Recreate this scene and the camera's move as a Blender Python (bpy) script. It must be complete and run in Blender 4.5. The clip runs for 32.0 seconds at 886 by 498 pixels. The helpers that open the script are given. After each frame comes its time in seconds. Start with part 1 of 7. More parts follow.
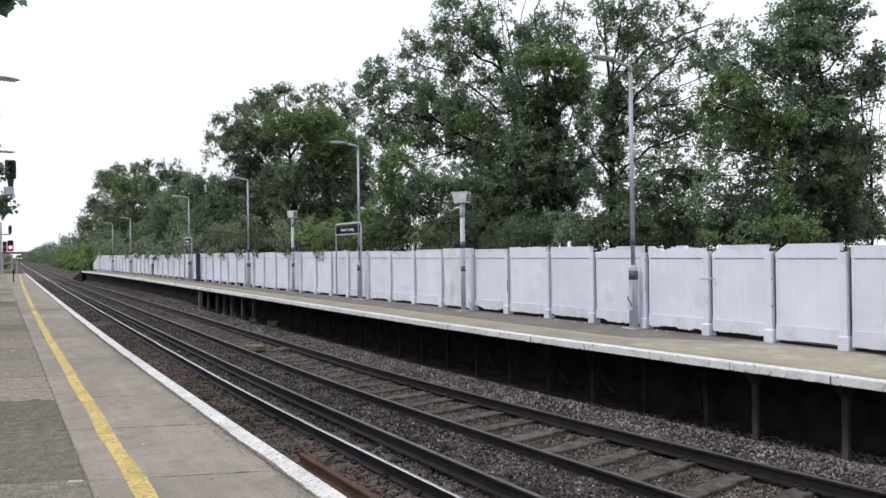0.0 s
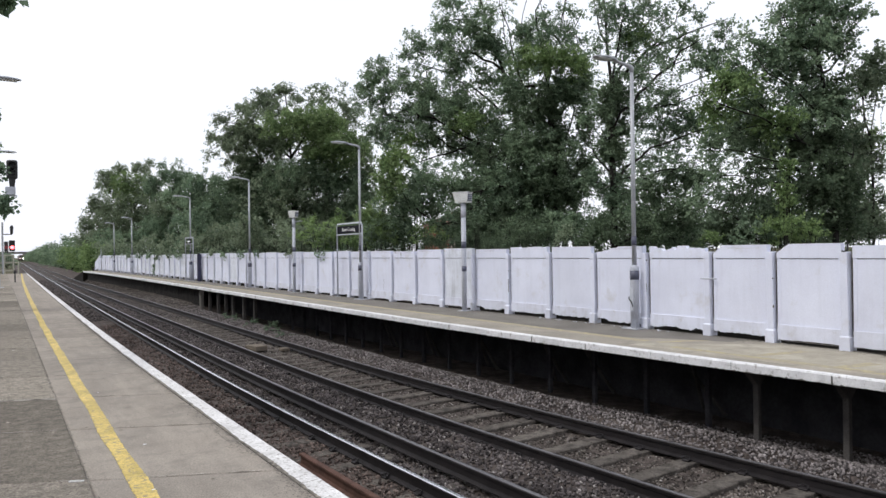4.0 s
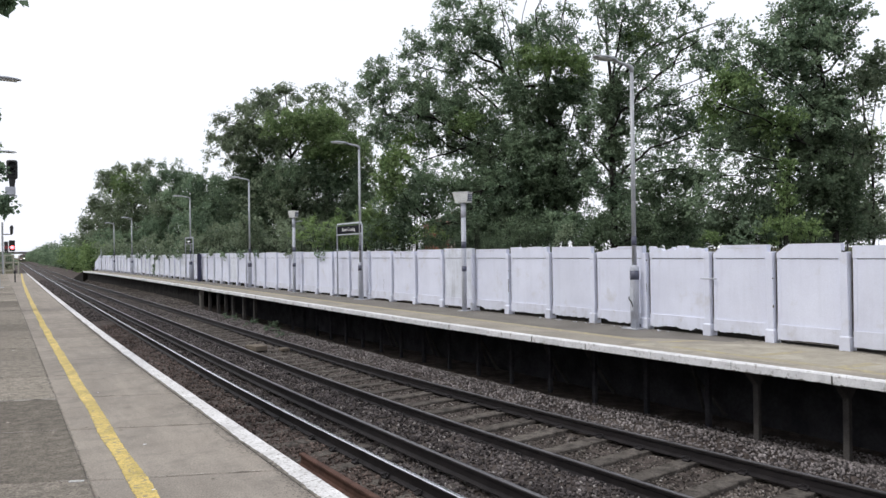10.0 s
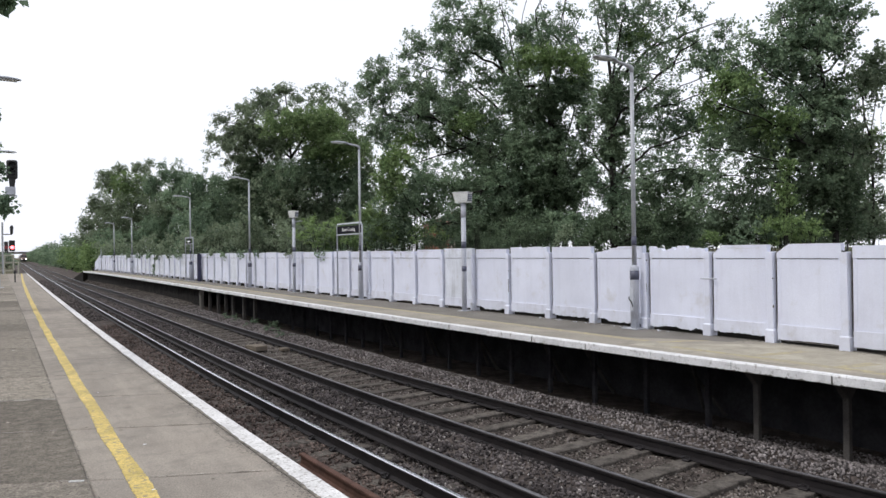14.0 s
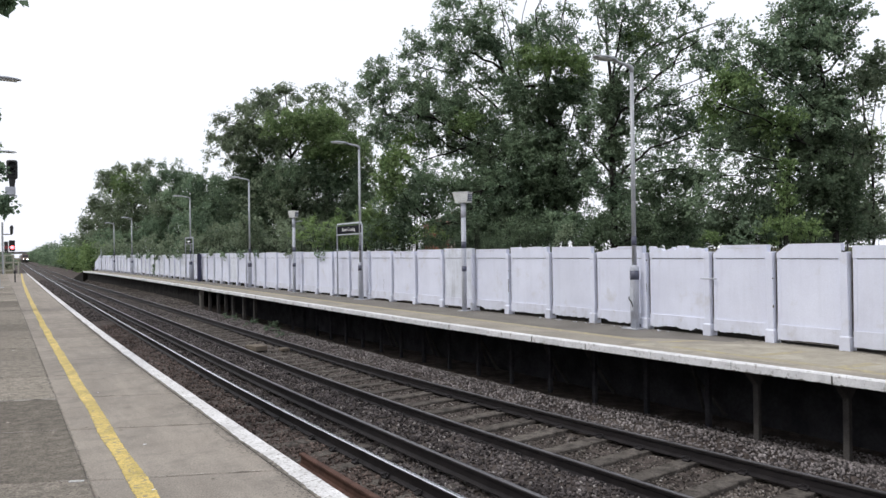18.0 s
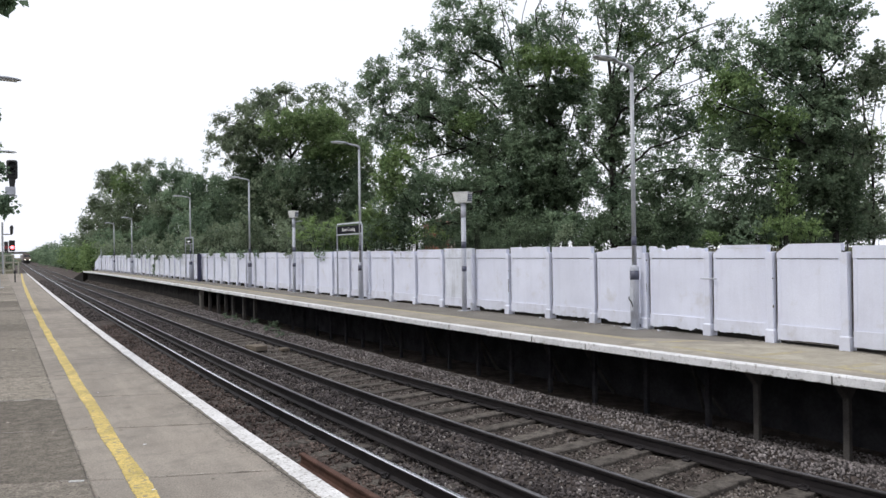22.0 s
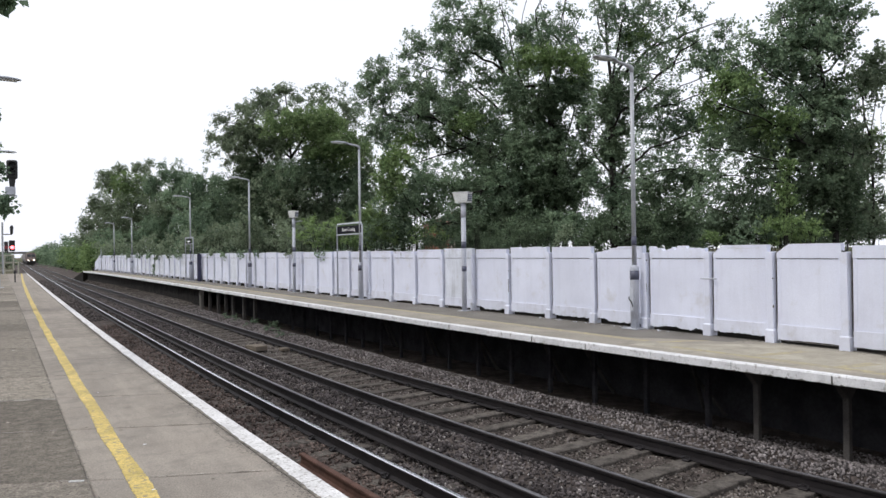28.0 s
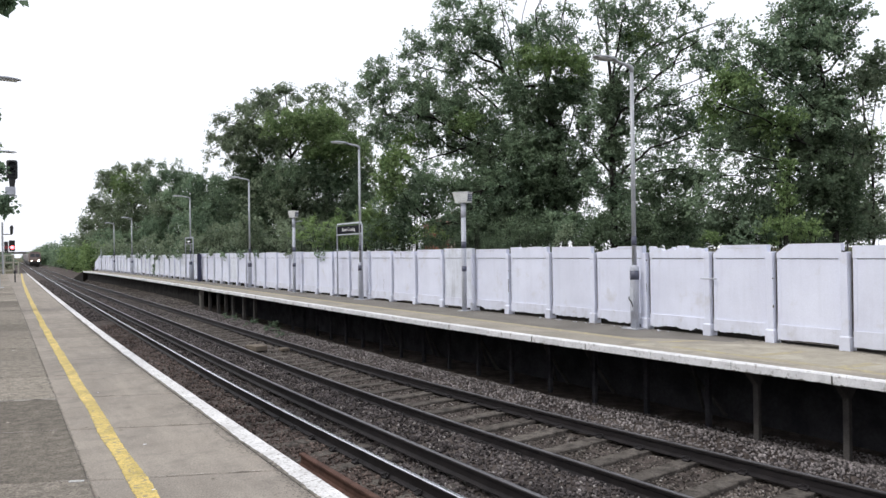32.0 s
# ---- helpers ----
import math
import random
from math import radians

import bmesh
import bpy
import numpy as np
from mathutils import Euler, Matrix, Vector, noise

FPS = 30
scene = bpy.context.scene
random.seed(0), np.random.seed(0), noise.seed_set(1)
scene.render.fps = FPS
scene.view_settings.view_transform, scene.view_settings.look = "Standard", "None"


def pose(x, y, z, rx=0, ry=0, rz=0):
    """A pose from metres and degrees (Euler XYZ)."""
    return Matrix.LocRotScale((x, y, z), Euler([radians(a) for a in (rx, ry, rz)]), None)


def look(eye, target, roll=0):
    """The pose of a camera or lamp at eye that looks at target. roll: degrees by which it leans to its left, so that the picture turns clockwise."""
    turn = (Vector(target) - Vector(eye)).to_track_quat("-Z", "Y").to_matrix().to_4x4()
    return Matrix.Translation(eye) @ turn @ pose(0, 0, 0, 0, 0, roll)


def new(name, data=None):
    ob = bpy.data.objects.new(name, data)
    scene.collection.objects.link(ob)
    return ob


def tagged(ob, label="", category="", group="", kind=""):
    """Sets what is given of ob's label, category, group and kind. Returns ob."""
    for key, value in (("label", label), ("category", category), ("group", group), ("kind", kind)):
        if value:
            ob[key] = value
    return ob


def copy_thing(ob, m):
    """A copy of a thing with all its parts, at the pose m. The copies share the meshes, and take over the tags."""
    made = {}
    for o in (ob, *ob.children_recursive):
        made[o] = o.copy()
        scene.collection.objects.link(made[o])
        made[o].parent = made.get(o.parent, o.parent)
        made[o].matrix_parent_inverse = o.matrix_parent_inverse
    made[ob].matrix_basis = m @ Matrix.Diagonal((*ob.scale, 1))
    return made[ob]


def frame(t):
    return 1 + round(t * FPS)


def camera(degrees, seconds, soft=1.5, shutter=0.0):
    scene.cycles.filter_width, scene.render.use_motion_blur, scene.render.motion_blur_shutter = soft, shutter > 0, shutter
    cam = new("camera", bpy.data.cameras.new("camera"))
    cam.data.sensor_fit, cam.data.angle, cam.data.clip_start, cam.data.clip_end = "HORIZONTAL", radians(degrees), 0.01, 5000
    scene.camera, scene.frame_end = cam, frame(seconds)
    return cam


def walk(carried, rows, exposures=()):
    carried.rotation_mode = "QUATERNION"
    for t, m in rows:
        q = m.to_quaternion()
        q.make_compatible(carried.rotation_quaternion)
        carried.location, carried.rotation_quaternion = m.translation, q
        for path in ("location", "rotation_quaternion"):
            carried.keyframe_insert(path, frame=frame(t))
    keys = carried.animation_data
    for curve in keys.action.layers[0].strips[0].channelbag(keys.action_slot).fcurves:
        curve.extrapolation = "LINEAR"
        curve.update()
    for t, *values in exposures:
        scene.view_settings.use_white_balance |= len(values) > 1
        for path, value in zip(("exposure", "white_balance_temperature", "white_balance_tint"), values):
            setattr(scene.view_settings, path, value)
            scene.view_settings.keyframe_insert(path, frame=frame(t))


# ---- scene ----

# ---- camera ----
EYE = Vector((0.0, 0.0, 1.5173))
YAW, PITCH = radians(32.3246), radians(0.1744)


def aim(dyaw=0.0, dpitch=0.0):
    a, b = YAW + radians(dyaw), PITCH + radians(dpitch)
    way = Vector((math.sin(a) * math.cos(b), math.cos(a) * math.cos(b), math.sin(b)))
    return look(EYE, EYE + way * 10, -0.797)


cam = camera(64.67, 32.0, soft=1.5)
walk(cam, [(0.0, aim(0.09, 0.0)), (0.3, aim(0.05, 0.0)), (0.8, aim()), (32.0, aim())],
     exposures=[(0.0, 0.0), (29.0, 0.0), (30.5, 0.05), (32.0, 0.13)])

# ---- light: a bright overcast afternoon ----
world = bpy.data.worlds.new("world")
scene.world = world
world.use_nodes = True
wn, wl = world.node_tree.nodes, world.node_tree.links
sky = wn.new("ShaderNodeTexSky")
sky.sky_type, sky.sun_disc = "NISHITA", False
sky.sun_elevation, sky.sun_rotation = radians(50), radians(286)
sky.air_density, sky.dust_density = 1.0, 4.0
cloud = wn.new("ShaderNodeMixRGB")
cloud.inputs["Fac"].default_value = 0.86
cloud.inputs["Color2"].default_value = (9.55, 9.75, 10.45, 1)
wl.new(sky.outputs["Color"], cloud.inputs["Color1"])
wl.new(cloud.outputs["Color"], wn["Background"].inputs["Color"])
wn["Background"].inputs["Strength"].default_value = 0.12

sun_data = bpy.data.lights.new("sun", "SUN")
sun_data.energy, sun_data.angle, sun_data.color = 1.3, radians(14), (1.0, 0.97, 0.92)
sun = new("sun", sun_data)
sun.matrix_world = look((-36, 10.5, 45), (0, 0, 0))
scene.view_settings.exposure = 0.0


# ---- materials ----
def mat(name, c1, c2, scale=4.0, rough=0.8, bump=0.3, fine=60.0, metal=0.0, vary=0.0, stain=None, stain_at=(0.55, 0.7), stain_scale=1.3, island=False, dist=0.01, grain_mix=0.55, speck=0.0, speck_scale=0.0, streak=0.0, drag=0.0):
    """A two-scale procedural surface: broad blotches of c1 and c2, fine grain, optional stains, and a random shade for each piece."""
    m = bpy.data.materials.new(name)
    m.use_nodes = True
    nt = m.node_tree
    n, l = nt.nodes, nt.links
    b = n["Principled BSDF"]
    b.inputs["Roughness"].default_value, b.inputs["Metallic"].default_value = rough, metal
    if rough >= 0.85:
        b.inputs["Specular IOR Level"].default_value = 0.15
    co = n.new("ShaderNodeNewGeometry")
    big = n.new("ShaderNodeTexNoise")
    big.inputs["Scale"].default_value, big.inputs["Detail"].default_value = scale, 6
    l.new(co.outputs["Position"], big.inputs["Vector"])
    small = n.new("ShaderNodeTexNoise")
    small.inputs["Scale"].default_value, small.inputs["Detail"].default_value = fine, 3
    l.new(co.outputs["Position"], small.inputs["Vector"])
    ramp = n.new("ShaderNodeValToRGB")
    ramp.color_ramp.elements[0].position, ramp.color_ramp.elements[1].position = 0.35, 0.65
    ramp.color_ramp.elements[0].color, ramp.color_ramp.elements[1].color = (*c1, 1), (*c2, 1)
    l.new(big.outputs["Fac"], ramp.inputs["Fac"])
    grain = n.new("ShaderNodeMixRGB")
    grain.blend_type = "MULTIPLY"
    grain.inputs["Fac"].default_value = grain_mix
    g2 = n.new("ShaderNodeValToRGB")
    g2.color_ramp.elements[0].position, g2.color_ramp.elements[1].position = 0.3, 0.7
    g2.color_ramp.elements[0].color, g2.color_ramp.elements[1].color = (0.55, 0.55, 0.55, 1), (1.25, 1.25, 1.25, 1)
    l.new(small.outputs["Fac"], g2.inputs["Fac"])
    l.new(ramp.outputs["Color"], grain.inputs["Color1"])
    l.new(g2.outputs["Color"], grain.inputs["Color2"])
    out = grain.outputs["Color"]
    if stain:
        st = n.new("ShaderNodeTexNoise")
        st.inputs["Scale"].default_value, st.inputs["Detail"].default_value, st.inputs["Roughness"].default_value = stain_scale, 8, 0.65
        l.new(co.outputs["Position"], st.inputs["Vector"])
        sr = n.new("ShaderNodeValToRGB")
        sr.color_ramp.elements[0].position, sr.color_ramp.elements[1].position = stain_at
        l.new(st.outputs["Fac"], sr.inputs["Fac"])
        mx = n.new("ShaderNodeMixRGB")
        mx.inputs["Color2"].default_value = (*stain, 1)
        l.new(sr.outputs["Color"], mx.inputs["Fac"])
        l.new(out, mx.inputs["Color1"])
        out = mx.outputs["Color"]
    if speck:
        vo = n.new("ShaderNodeTexVoronoi")
        vo.inputs["Scale"].default_value = speck_scale or fine * 0.55
        l.new(co.outputs["Position"], vo.inputs["Vector"])
        vr = n.new("ShaderNodeValToRGB")
        vr.color_ramp.elements[0].position, vr.color_ramp.elements[1].position = 0.12, 0.3
        vr.color_ramp.elements[0].color, vr.color_ramp.elements[1].color = (0.45, 0.45, 0.45, 1), (1, 1, 1, 1)
        l.new(vo.outputs["Distance"], vr.inputs["Fac"])
        sm = n.new("ShaderNodeMixRGB")
        sm.blend_type = "MULTIPLY"
        sm.inputs["Fac"].default_value = speck
        l.new(out, sm.inputs["Color1"])
        l.new(vr.outputs["Color"], sm.inputs["Color2"])
        out = sm.outputs["Color"]
    if streak:
        mp = n.new("ShaderNodeMapping")
        mp.inputs["Scale"].default_value = (9.0, 9.0, 0.8)
        l.new(co.outputs["Position"], mp.inputs["Vector"])
        dn = n.new("ShaderNodeTexNoise")
        dn.inputs["Scale"].default_value, dn.inputs["Detail"].default_value = 1.0, 5
        l.new(mp.outputs["Vector"], dn.inputs["Vector"])
        dr = n.new("ShaderNodeValToRGB")
        dr.color_ramp.elements[0].position, dr.color_ramp.elements[1].position = 0.5, 0.78
        dr.color_ramp.elements[0].color, dr.color_ramp.elements[1].color = (1, 1, 1, 1), (0.62, 0.61, 0.60, 1)
        l.new(dn.outputs["Fac"], dr.inputs["Fac"])
        dm = n.new("ShaderNodeMixRGB")
        dm.blend_type = "MULTIPLY"
        dm.inputs["Fac"].default_value = streak
        l.new(out, dm.inputs["Color1"])
        l.new(dr.outputs["Color"], dm.inputs["Color2"])
        out = dm.outputs["Color"]
    if drag:
        mp = n.new("ShaderNodeMapping")
        mp.inputs["Scale"].default_value = (3.4, 0.55, 1.0)
        l.new(co.outputs["Position"], mp.inputs["Vector"])
        dn = n.new("ShaderNodeTexNoise")
        dn.inputs["Scale"].default_value, dn.inputs["Detail"].default_value, dn.inputs["Roughness"].default_value = 1.4, 7, 0.62
        l.new(mp.outputs["Vector"], dn.inputs["Vector"])
        dr = n.new("ShaderNodeValToRGB")
        dr.color_ramp.elements[0].position, dr.color_ramp.elements[1].position = 0.36, 0.66
        dr.color_ramp.elements[0].color, dr.color_ramp.elements[1].color = (0.66, 0.66, 0.67, 1), (1.16, 1.15, 1.13, 1)
        l.new(dn.outputs["Fac"], dr.inputs["Fac"])
        dm = n.new("ShaderNodeMixRGB")
        dm.blend_type = "MULTIPLY"
        dm.inputs["Fac"].default_value = drag
        l.new(out, dm.inputs["Color1"])
        l.new(dr.outputs["Color"], dm.inputs["Color2"])
        out = dm.outputs["Color"]
    if vary:
        hs = n.new("ShaderNodeHueSaturation")
        mr = n.new("ShaderNodeMapRange")
        mr.inputs["To Min"].default_value, mr.inputs["To Max"].default_value = 1 - vary, 1 + vary
        if island:
            l.new(co.outputs["Random Per Island"], mr.inputs["Value"])
        else:
            info = n.new("ShaderNodeObjectInfo")
            l.new(info.outputs["Random"], mr.inputs["Value"])
        l.new(mr.outputs["Result"], hs.inputs["Value"])
        l.new(out, hs.inputs["Color"])
        out = hs.outputs["Color"]
    l.new(out, b.inputs["Base Color"])
    if bump:
        bp = n.new("ShaderNodeBump")
        bp.inputs["Strength"].default_value, bp.inputs["Distance"].default_value = bump, dist
        l.new(small.outputs["Fac"], bp.inputs["Height"])
        l.new(bp.outputs["Normal"], b.inputs["Normal"])
    return m


def leaf_mat(name, dark, light, back=0.48):
    m = bpy.data.materials.new(name)
    m.use_nodes = True
    n, l = m.node_tree.nodes, m.node_tree.links
    b = n["Principled BSDF"]
    b.inputs["Roughness"].default_value = 0.6
    b.inputs["Specular IOR Level"].default_value = 0.25
    geo = n.new("ShaderNodeNewGeometry")
    noi = n.new("ShaderNodeTexNoise")
    noi.inputs["Scale"].default_value, noi.inputs["Detail"].default_value = 0.7, 3
    l.new(geo.outputs["Position"], noi.inputs["Vector"])
    add = n.new("ShaderNodeMath")
    add.operation = "MULTIPLY_ADD"
    add.inputs[1].default_value = 0.45
    l.new(geo.outputs["Random Per Island"], add.inputs[0])
    sub = n.new("ShaderNodeMath")
    sub.operation = "SUBTRACT"
    sub.inputs[1].default_value = 0.2
    l.new(noi.outputs["Fac"], sub.inputs[0])
    l.new(sub.outputs[0], add.inputs[2])
    ramp = n.new("ShaderNodeValToRGB")
    ramp.color_ramp.elements[0].position, ramp.color_ramp.elements[1].position = 0.25, 0.8
    ramp.color_ramp.elements[0].color, ramp.color_ramp.elements[1].color = (*dark, 1), (*light, 1)
    l.new(add.outputs[0], ramp.inputs["Fac"])
    l.new(ramp.outputs["Color"], b.inputs["Base Color"])
    tr = n.new("ShaderNodeBsdfTranslucent")
    l.new(ramp.outputs["Color"], tr.inputs["Color"])
    mix = n.new("ShaderNodeMixShader")
    mix.inputs["Fac"].default_value = back
    l.new(b.outputs[0], mix.inputs[1])
    l.new(tr.outputs[0], mix.inputs[2])
    l.new(mix.outputs[0], n["Material Output"].inputs["Surface"])
    return m


def glow_mat(name, colour, strength):
    m = bpy.data.materials.new(name)
    m.use_nodes = True
    b = m.node_tree.nodes["Principled BSDF"]
    b.inputs["Base Color"].default_value = (*colour, 1)
    b.inputs["Emission Color"].default_value = (*colour, 1)
    b.inputs["Emission Strength"].default_value = strength
    return m


SLAB_A = mat("pale_concrete_slab", (0.322, 0.288, 0.250), (0.385, 0.344, 0.299), 1.6, 0.9, 0.8, 75, vary=0.07, stain=(0.2215, 0.2029, 0.1806), stain_at=(0.48, 0.72), stain_scale=3.2, grain_mix=0.6, speck=0.35, speck_scale=70, dist=0.008, drag=0.35)
COPING = mat("grimy_concrete_coping", (0.25, 0.228, 0.20), (0.32, 0.29, 0.25), 3, 0.92, 0.6, 60, vary=0.08, stain=(0.13, 0.12, 0.11), stain_at=(0.46, 0.6), stain_scale=11, grain_mix=0.7)
SLAB_B = mat("grey_concrete_slab", (0.258, 0.232, 0.195), (0.388, 0.346, 0.292), 9.0, 0.93, 1.0, 60, vary=0.2, stain=(0.1503, 0.1360, 0.1189), stain_at=(0.5, 0.66), stain_scale=22, grain_mix=0.9, speck=0.85, speck_scale=48, dist=0.012)
SLAB_C = mat("darker_weathered_slab", (0.1665, 0.1492, 0.1260), (0.2601, 0.2320, 0.1954), 9.0, 0.93, 1.0, 60, vary=0.12, stain=(0.1197, 0.1064, 0.0903), stain_at=(0.5, 0.66), stain_scale=22, grain_mix=0.9, speck=0.85, speck_scale=48, dist=0.012)
ASPHALT = mat("worn_asphalt", (0.282, 0.259, 0.222), (0.390, 0.357, 0.302), 1.1, 0.92, 0.4, 60, stain=(0.2205, 0.2038, 0.1772), stain_at=(0.48, 0.7), stain_scale=2.2, grain_mix=0.6)
PATCH = mat("dark_grey_asphalt", (0.160, 0.149, 0.134), (0.218, 0.204, 0.183), 1.2, 0.92, 0.4, 60, stain=(0.2530, 0.2332, 0.1998), stain_at=(0.58, 0.8), stain_scale=1.6)
WHITE_EDGE = mat("white_edge_paint", (0.60, 0.59, 0.585), (0.80, 0.79, 0.79), 4, 0.75, 0.4, 60, stain=(0.30, 0.28, 0.26), stain_at=(0.55, 0.63), stain_scale=26, grain_mix=0.5)
EDGE_FAR = mat("white_coping_paint", (0.66, 0.66, 0.68), (0.80, 0.80, 0.82), 4, 0.75, 0.25, 70, vary=0.06, stain=(0.30, 0.285, 0.27), stain_at=(0.56, 0.68), stain_scale=13, grain_mix=0.3, streak=0.3)
YELLOW = mat("worn_yellow_paint", (0.50, 0.385, 0.12), (0.74, 0.56, 0.18), 3.2, 0.75, 0.5, 60, stain=(0.31, 0.255, 0.165), stain_at=(0.53, 0.62), stain_scale=19, grain_mix=0.7, speck=0.4, speck_scale=55)
YELLOW_OLD = mat("faded_yellow_paint", (0.47, 0.405, 0.235), (0.42, 0.375, 0.26), 3, 0.88, 0.3, 60, stain=(0.315, 0.285, 0.23), stain_at=(0.42, 0.6), stain_scale=9)
FENCE = mat("white_painted_concrete", (0.665, 0.687, 0.805), (0.735, 0.762, 0.885), 1.3, 0.8, 0.12, 45, vary=0.035, stain=(0.56, 0.555, 0.585), stain_at=(0.56, 0.78), stain_scale=2.2, grain_mix=0.08, streak=0.16)
FENCE_DIRTY = mat("stained_white_concrete", (0.60, 0.625, 0.69), (0.74, 0.77, 0.86), 2.5, 0.85, 0.25, 50, vary=0.05, stain=(0.46, 0.445, 0.44), stain_at=(0.58, 0.8), stain_scale=6, grain_mix=0.25, streak=0.6)
FENCE_GRIME = mat("grimy_white_concrete", (0.63, 0.645, 0.73), (0.71, 0.735, 0.845), 3, 0.85, 0.15, 50, vary=0.05, stain=(0.46, 0.445, 0.45), stain_at=(0.58, 0.8), stain_scale=5, grain_mix=0.1, streak=0.3)
# grime and the painted shadow line below the fence's top rail
TOP_RAIL_SHADE = mat("shade_and_grime_below_top_rail", (0.26, 0.27, 0.31), (0.36, 0.37, 0.42), 6, 0.9, 0.2, 50)
# for caked dirt and chips, and for the painted shade in fence slots
DIRT_AND_SHADE = mat("dark_dirt_and_slot_shade", (0.055, 0.05, 0.046), (0.12, 0.11, 0.10), 14, 0.95, 0.5, 60)
JOINT_FILL = mat("crumbling_joint_mortar", (0.13, 0.117, 0.104), (0.42, 0.39, 0.355), 5, 0.95, 0.5, 70, grain_mix=0.8)
BALLAST = mat("ballast_bed", (0.055, 0.045, 0.041), (0.132, 0.111, 0.100), 5, 0.95, 1.0, 24, dist=0.03, stain=(0.0487, 0.0393, 0.0370), stain_at=(0.5, 0.65), stain_scale=1.6, grain_mix=0.9)
STONE = mat("ballast_stone", (0.1357, 0.1214, 0.1205), (0.2500, 0.2274, 0.2253), 2, 0.9, 0.3, 60, vary=0.75, island=True)
STONE_DARK = mat("oily_ballast_stone", (0.046, 0.040, 0.040), (0.118, 0.104, 0.103), 2, 0.85, 0.3, 60, vary=0.8, island=True)
STONE_PALE = mat("pale_chipped_stone", (0.2200, 0.2048, 0.1938), (0.3630, 0.3360, 0.3213), 2, 0.9, 0.3, 60, vary=0.4, island=True)
STONE_RUST = mat("rust_dusted_stone", (0.0778, 0.0590, 0.0525), (0.1490, 0.1167, 0.1037), 2, 0.9, 0.3, 60, vary=0.7, island=True)
RAIL = mat("rusty_rail_steel", (0.0130, 0.0110, 0.0125), (0.0250, 0.0208, 0.0220), 6, 0.6, 0.3, 90, metal=0.3)
RAIL_TOP = mat("worn_rail_head", (0.155, 0.15, 0.16), (0.22, 0.215, 0.225), 3, 0.42, 0.1, 120, metal=0.7)
RAIL_SHINY = mat("polished_rail_head", (0.74, 0.74, 0.78), (0.82, 0.82, 0.86), 3, 0.2, 0.05, 120, metal=1.0)
RUST = mat("rust", (0.0862, 0.0504, 0.0414), (0.1323, 0.0762, 0.0605), 8, 0.85, 0.4, 80, stain=(0.0920, 0.0504, 0.0392))
SLEEPER = mat("dusty_concrete_sleeper", (0.098, 0.087, 0.077), (0.150, 0.134, 0.119), 5, 0.92, 0.5, 50, vary=0.18, stain=(0.052, 0.046, 0.042), stain_at=(0.48, 0.62), stain_scale=7, grain_mix=0.8)
STONE_MID = mat("dusty_brown_stone", (0.072, 0.062, 0.056), (0.158, 0.140, 0.126), 2, 0.9, 0.3, 60, vary=0.8, island=True)
FLAKE = mat("pale_mortar_flake", (0.40, 0.375, 0.34), (0.55, 0.52, 0.48), 9, 0.9, 0.3, 60)
COVER = mat("tan_weathered_concrete", (0.1425, 0.1205, 0.0972), (0.2025, 0.1715, 0.1404), 5, 0.9, 0.4, 60)
COLUMN = mat("weathered_dark_concrete", (0.1430, 0.1342, 0.1232), (0.2310, 0.2178, 0.1980), 3, 0.9, 0.4, 60, vary=0.12)
# the next two carry the shade under the far deck in their colour
UNDERDECK_CONCRETE = mat("underdeck_concrete_in_shade", (0.0550, 0.0506, 0.0495), (0.0880, 0.0825, 0.0792), 3, 0.95, 0.4, 60, vary=0.2)
UNDERSIDE = mat("underdeck_shade", (0.030, 0.030, 0.035), (0.062, 0.060, 0.068), 2.4, 0.95, 0.5, 20)
DARKWALL = mat("near_black_brickwork", (0.010, 0.0095, 0.0095), (0.034, 0.031, 0.029), 3, 0.95, 0.5, 40, streak=0.7)
EARTH = mat("weedy_earth", (0.06, 0.07, 0.03), (0.12, 0.10, 0.065), 0.6, 0.95, 0.5, 20)
SOIL_GRIT = mat("dark_drifted_grit", (0.045, 0.040, 0.034), (0.115, 0.103, 0.088), 9, 0.95, 0.5, 60)
SOIL = mat("near_black_soil", (0.010, 0.009, 0.007), (0.022, 0.019, 0.015), 3, 0.95, 0.6, 30)
GALV = mat("galvanised_steel", (0.40, 0.415, 0.45), (0.50, 0.515, 0.55), 3, 0.5, 0.1, 60, metal=0.35)
PALE_GREY = mat("pale_grey_paint", (0.47, 0.49, 0.56), (0.55, 0.57, 0.64), 3, 0.5, 0.12, 60)
BAND = mat("dark_blue_grey_band", (0.075, 0.08, 0.12), (0.10, 0.105, 0.15), 5, 0.5, 0.1, 60)
HOUSING = mat("off_white_housing_paint", (0.62, 0.63, 0.62), (0.72, 0.73, 0.72), 4, 0.45, 0.1, 60)
BLACK = mat("black_plastic", (0.018, 0.018, 0.02), (0.03, 0.03, 0.033), 4, 0.5, 0.1, 60)
SIGN_DARK = mat("dark_sign_face", (0.012, 0.012, 0.018), (0.02, 0.02, 0.028), 4, 0.85, 0.05, 60)
SIGN_WHITE = mat("white_sign_paint", (0.72, 0.72, 0.72), (0.8, 0.8, 0.8), 4, 0.5, 0.05, 60)
BARK = mat("tree_bark", (0.026, 0.024, 0.022), (0.05, 0.046, 0.041), 4, 0.95, 0.8, 25, dist=0.03)
LEAF_A = leaf_mat("mid_green_leaves", (0.110, 0.168, 0.109), (0.301, 0.398, 0.252))
LEAF_B = leaf_mat("dark_green_leaves", (0.100, 0.160, 0.105), (0.272, 0.366, 0.236))
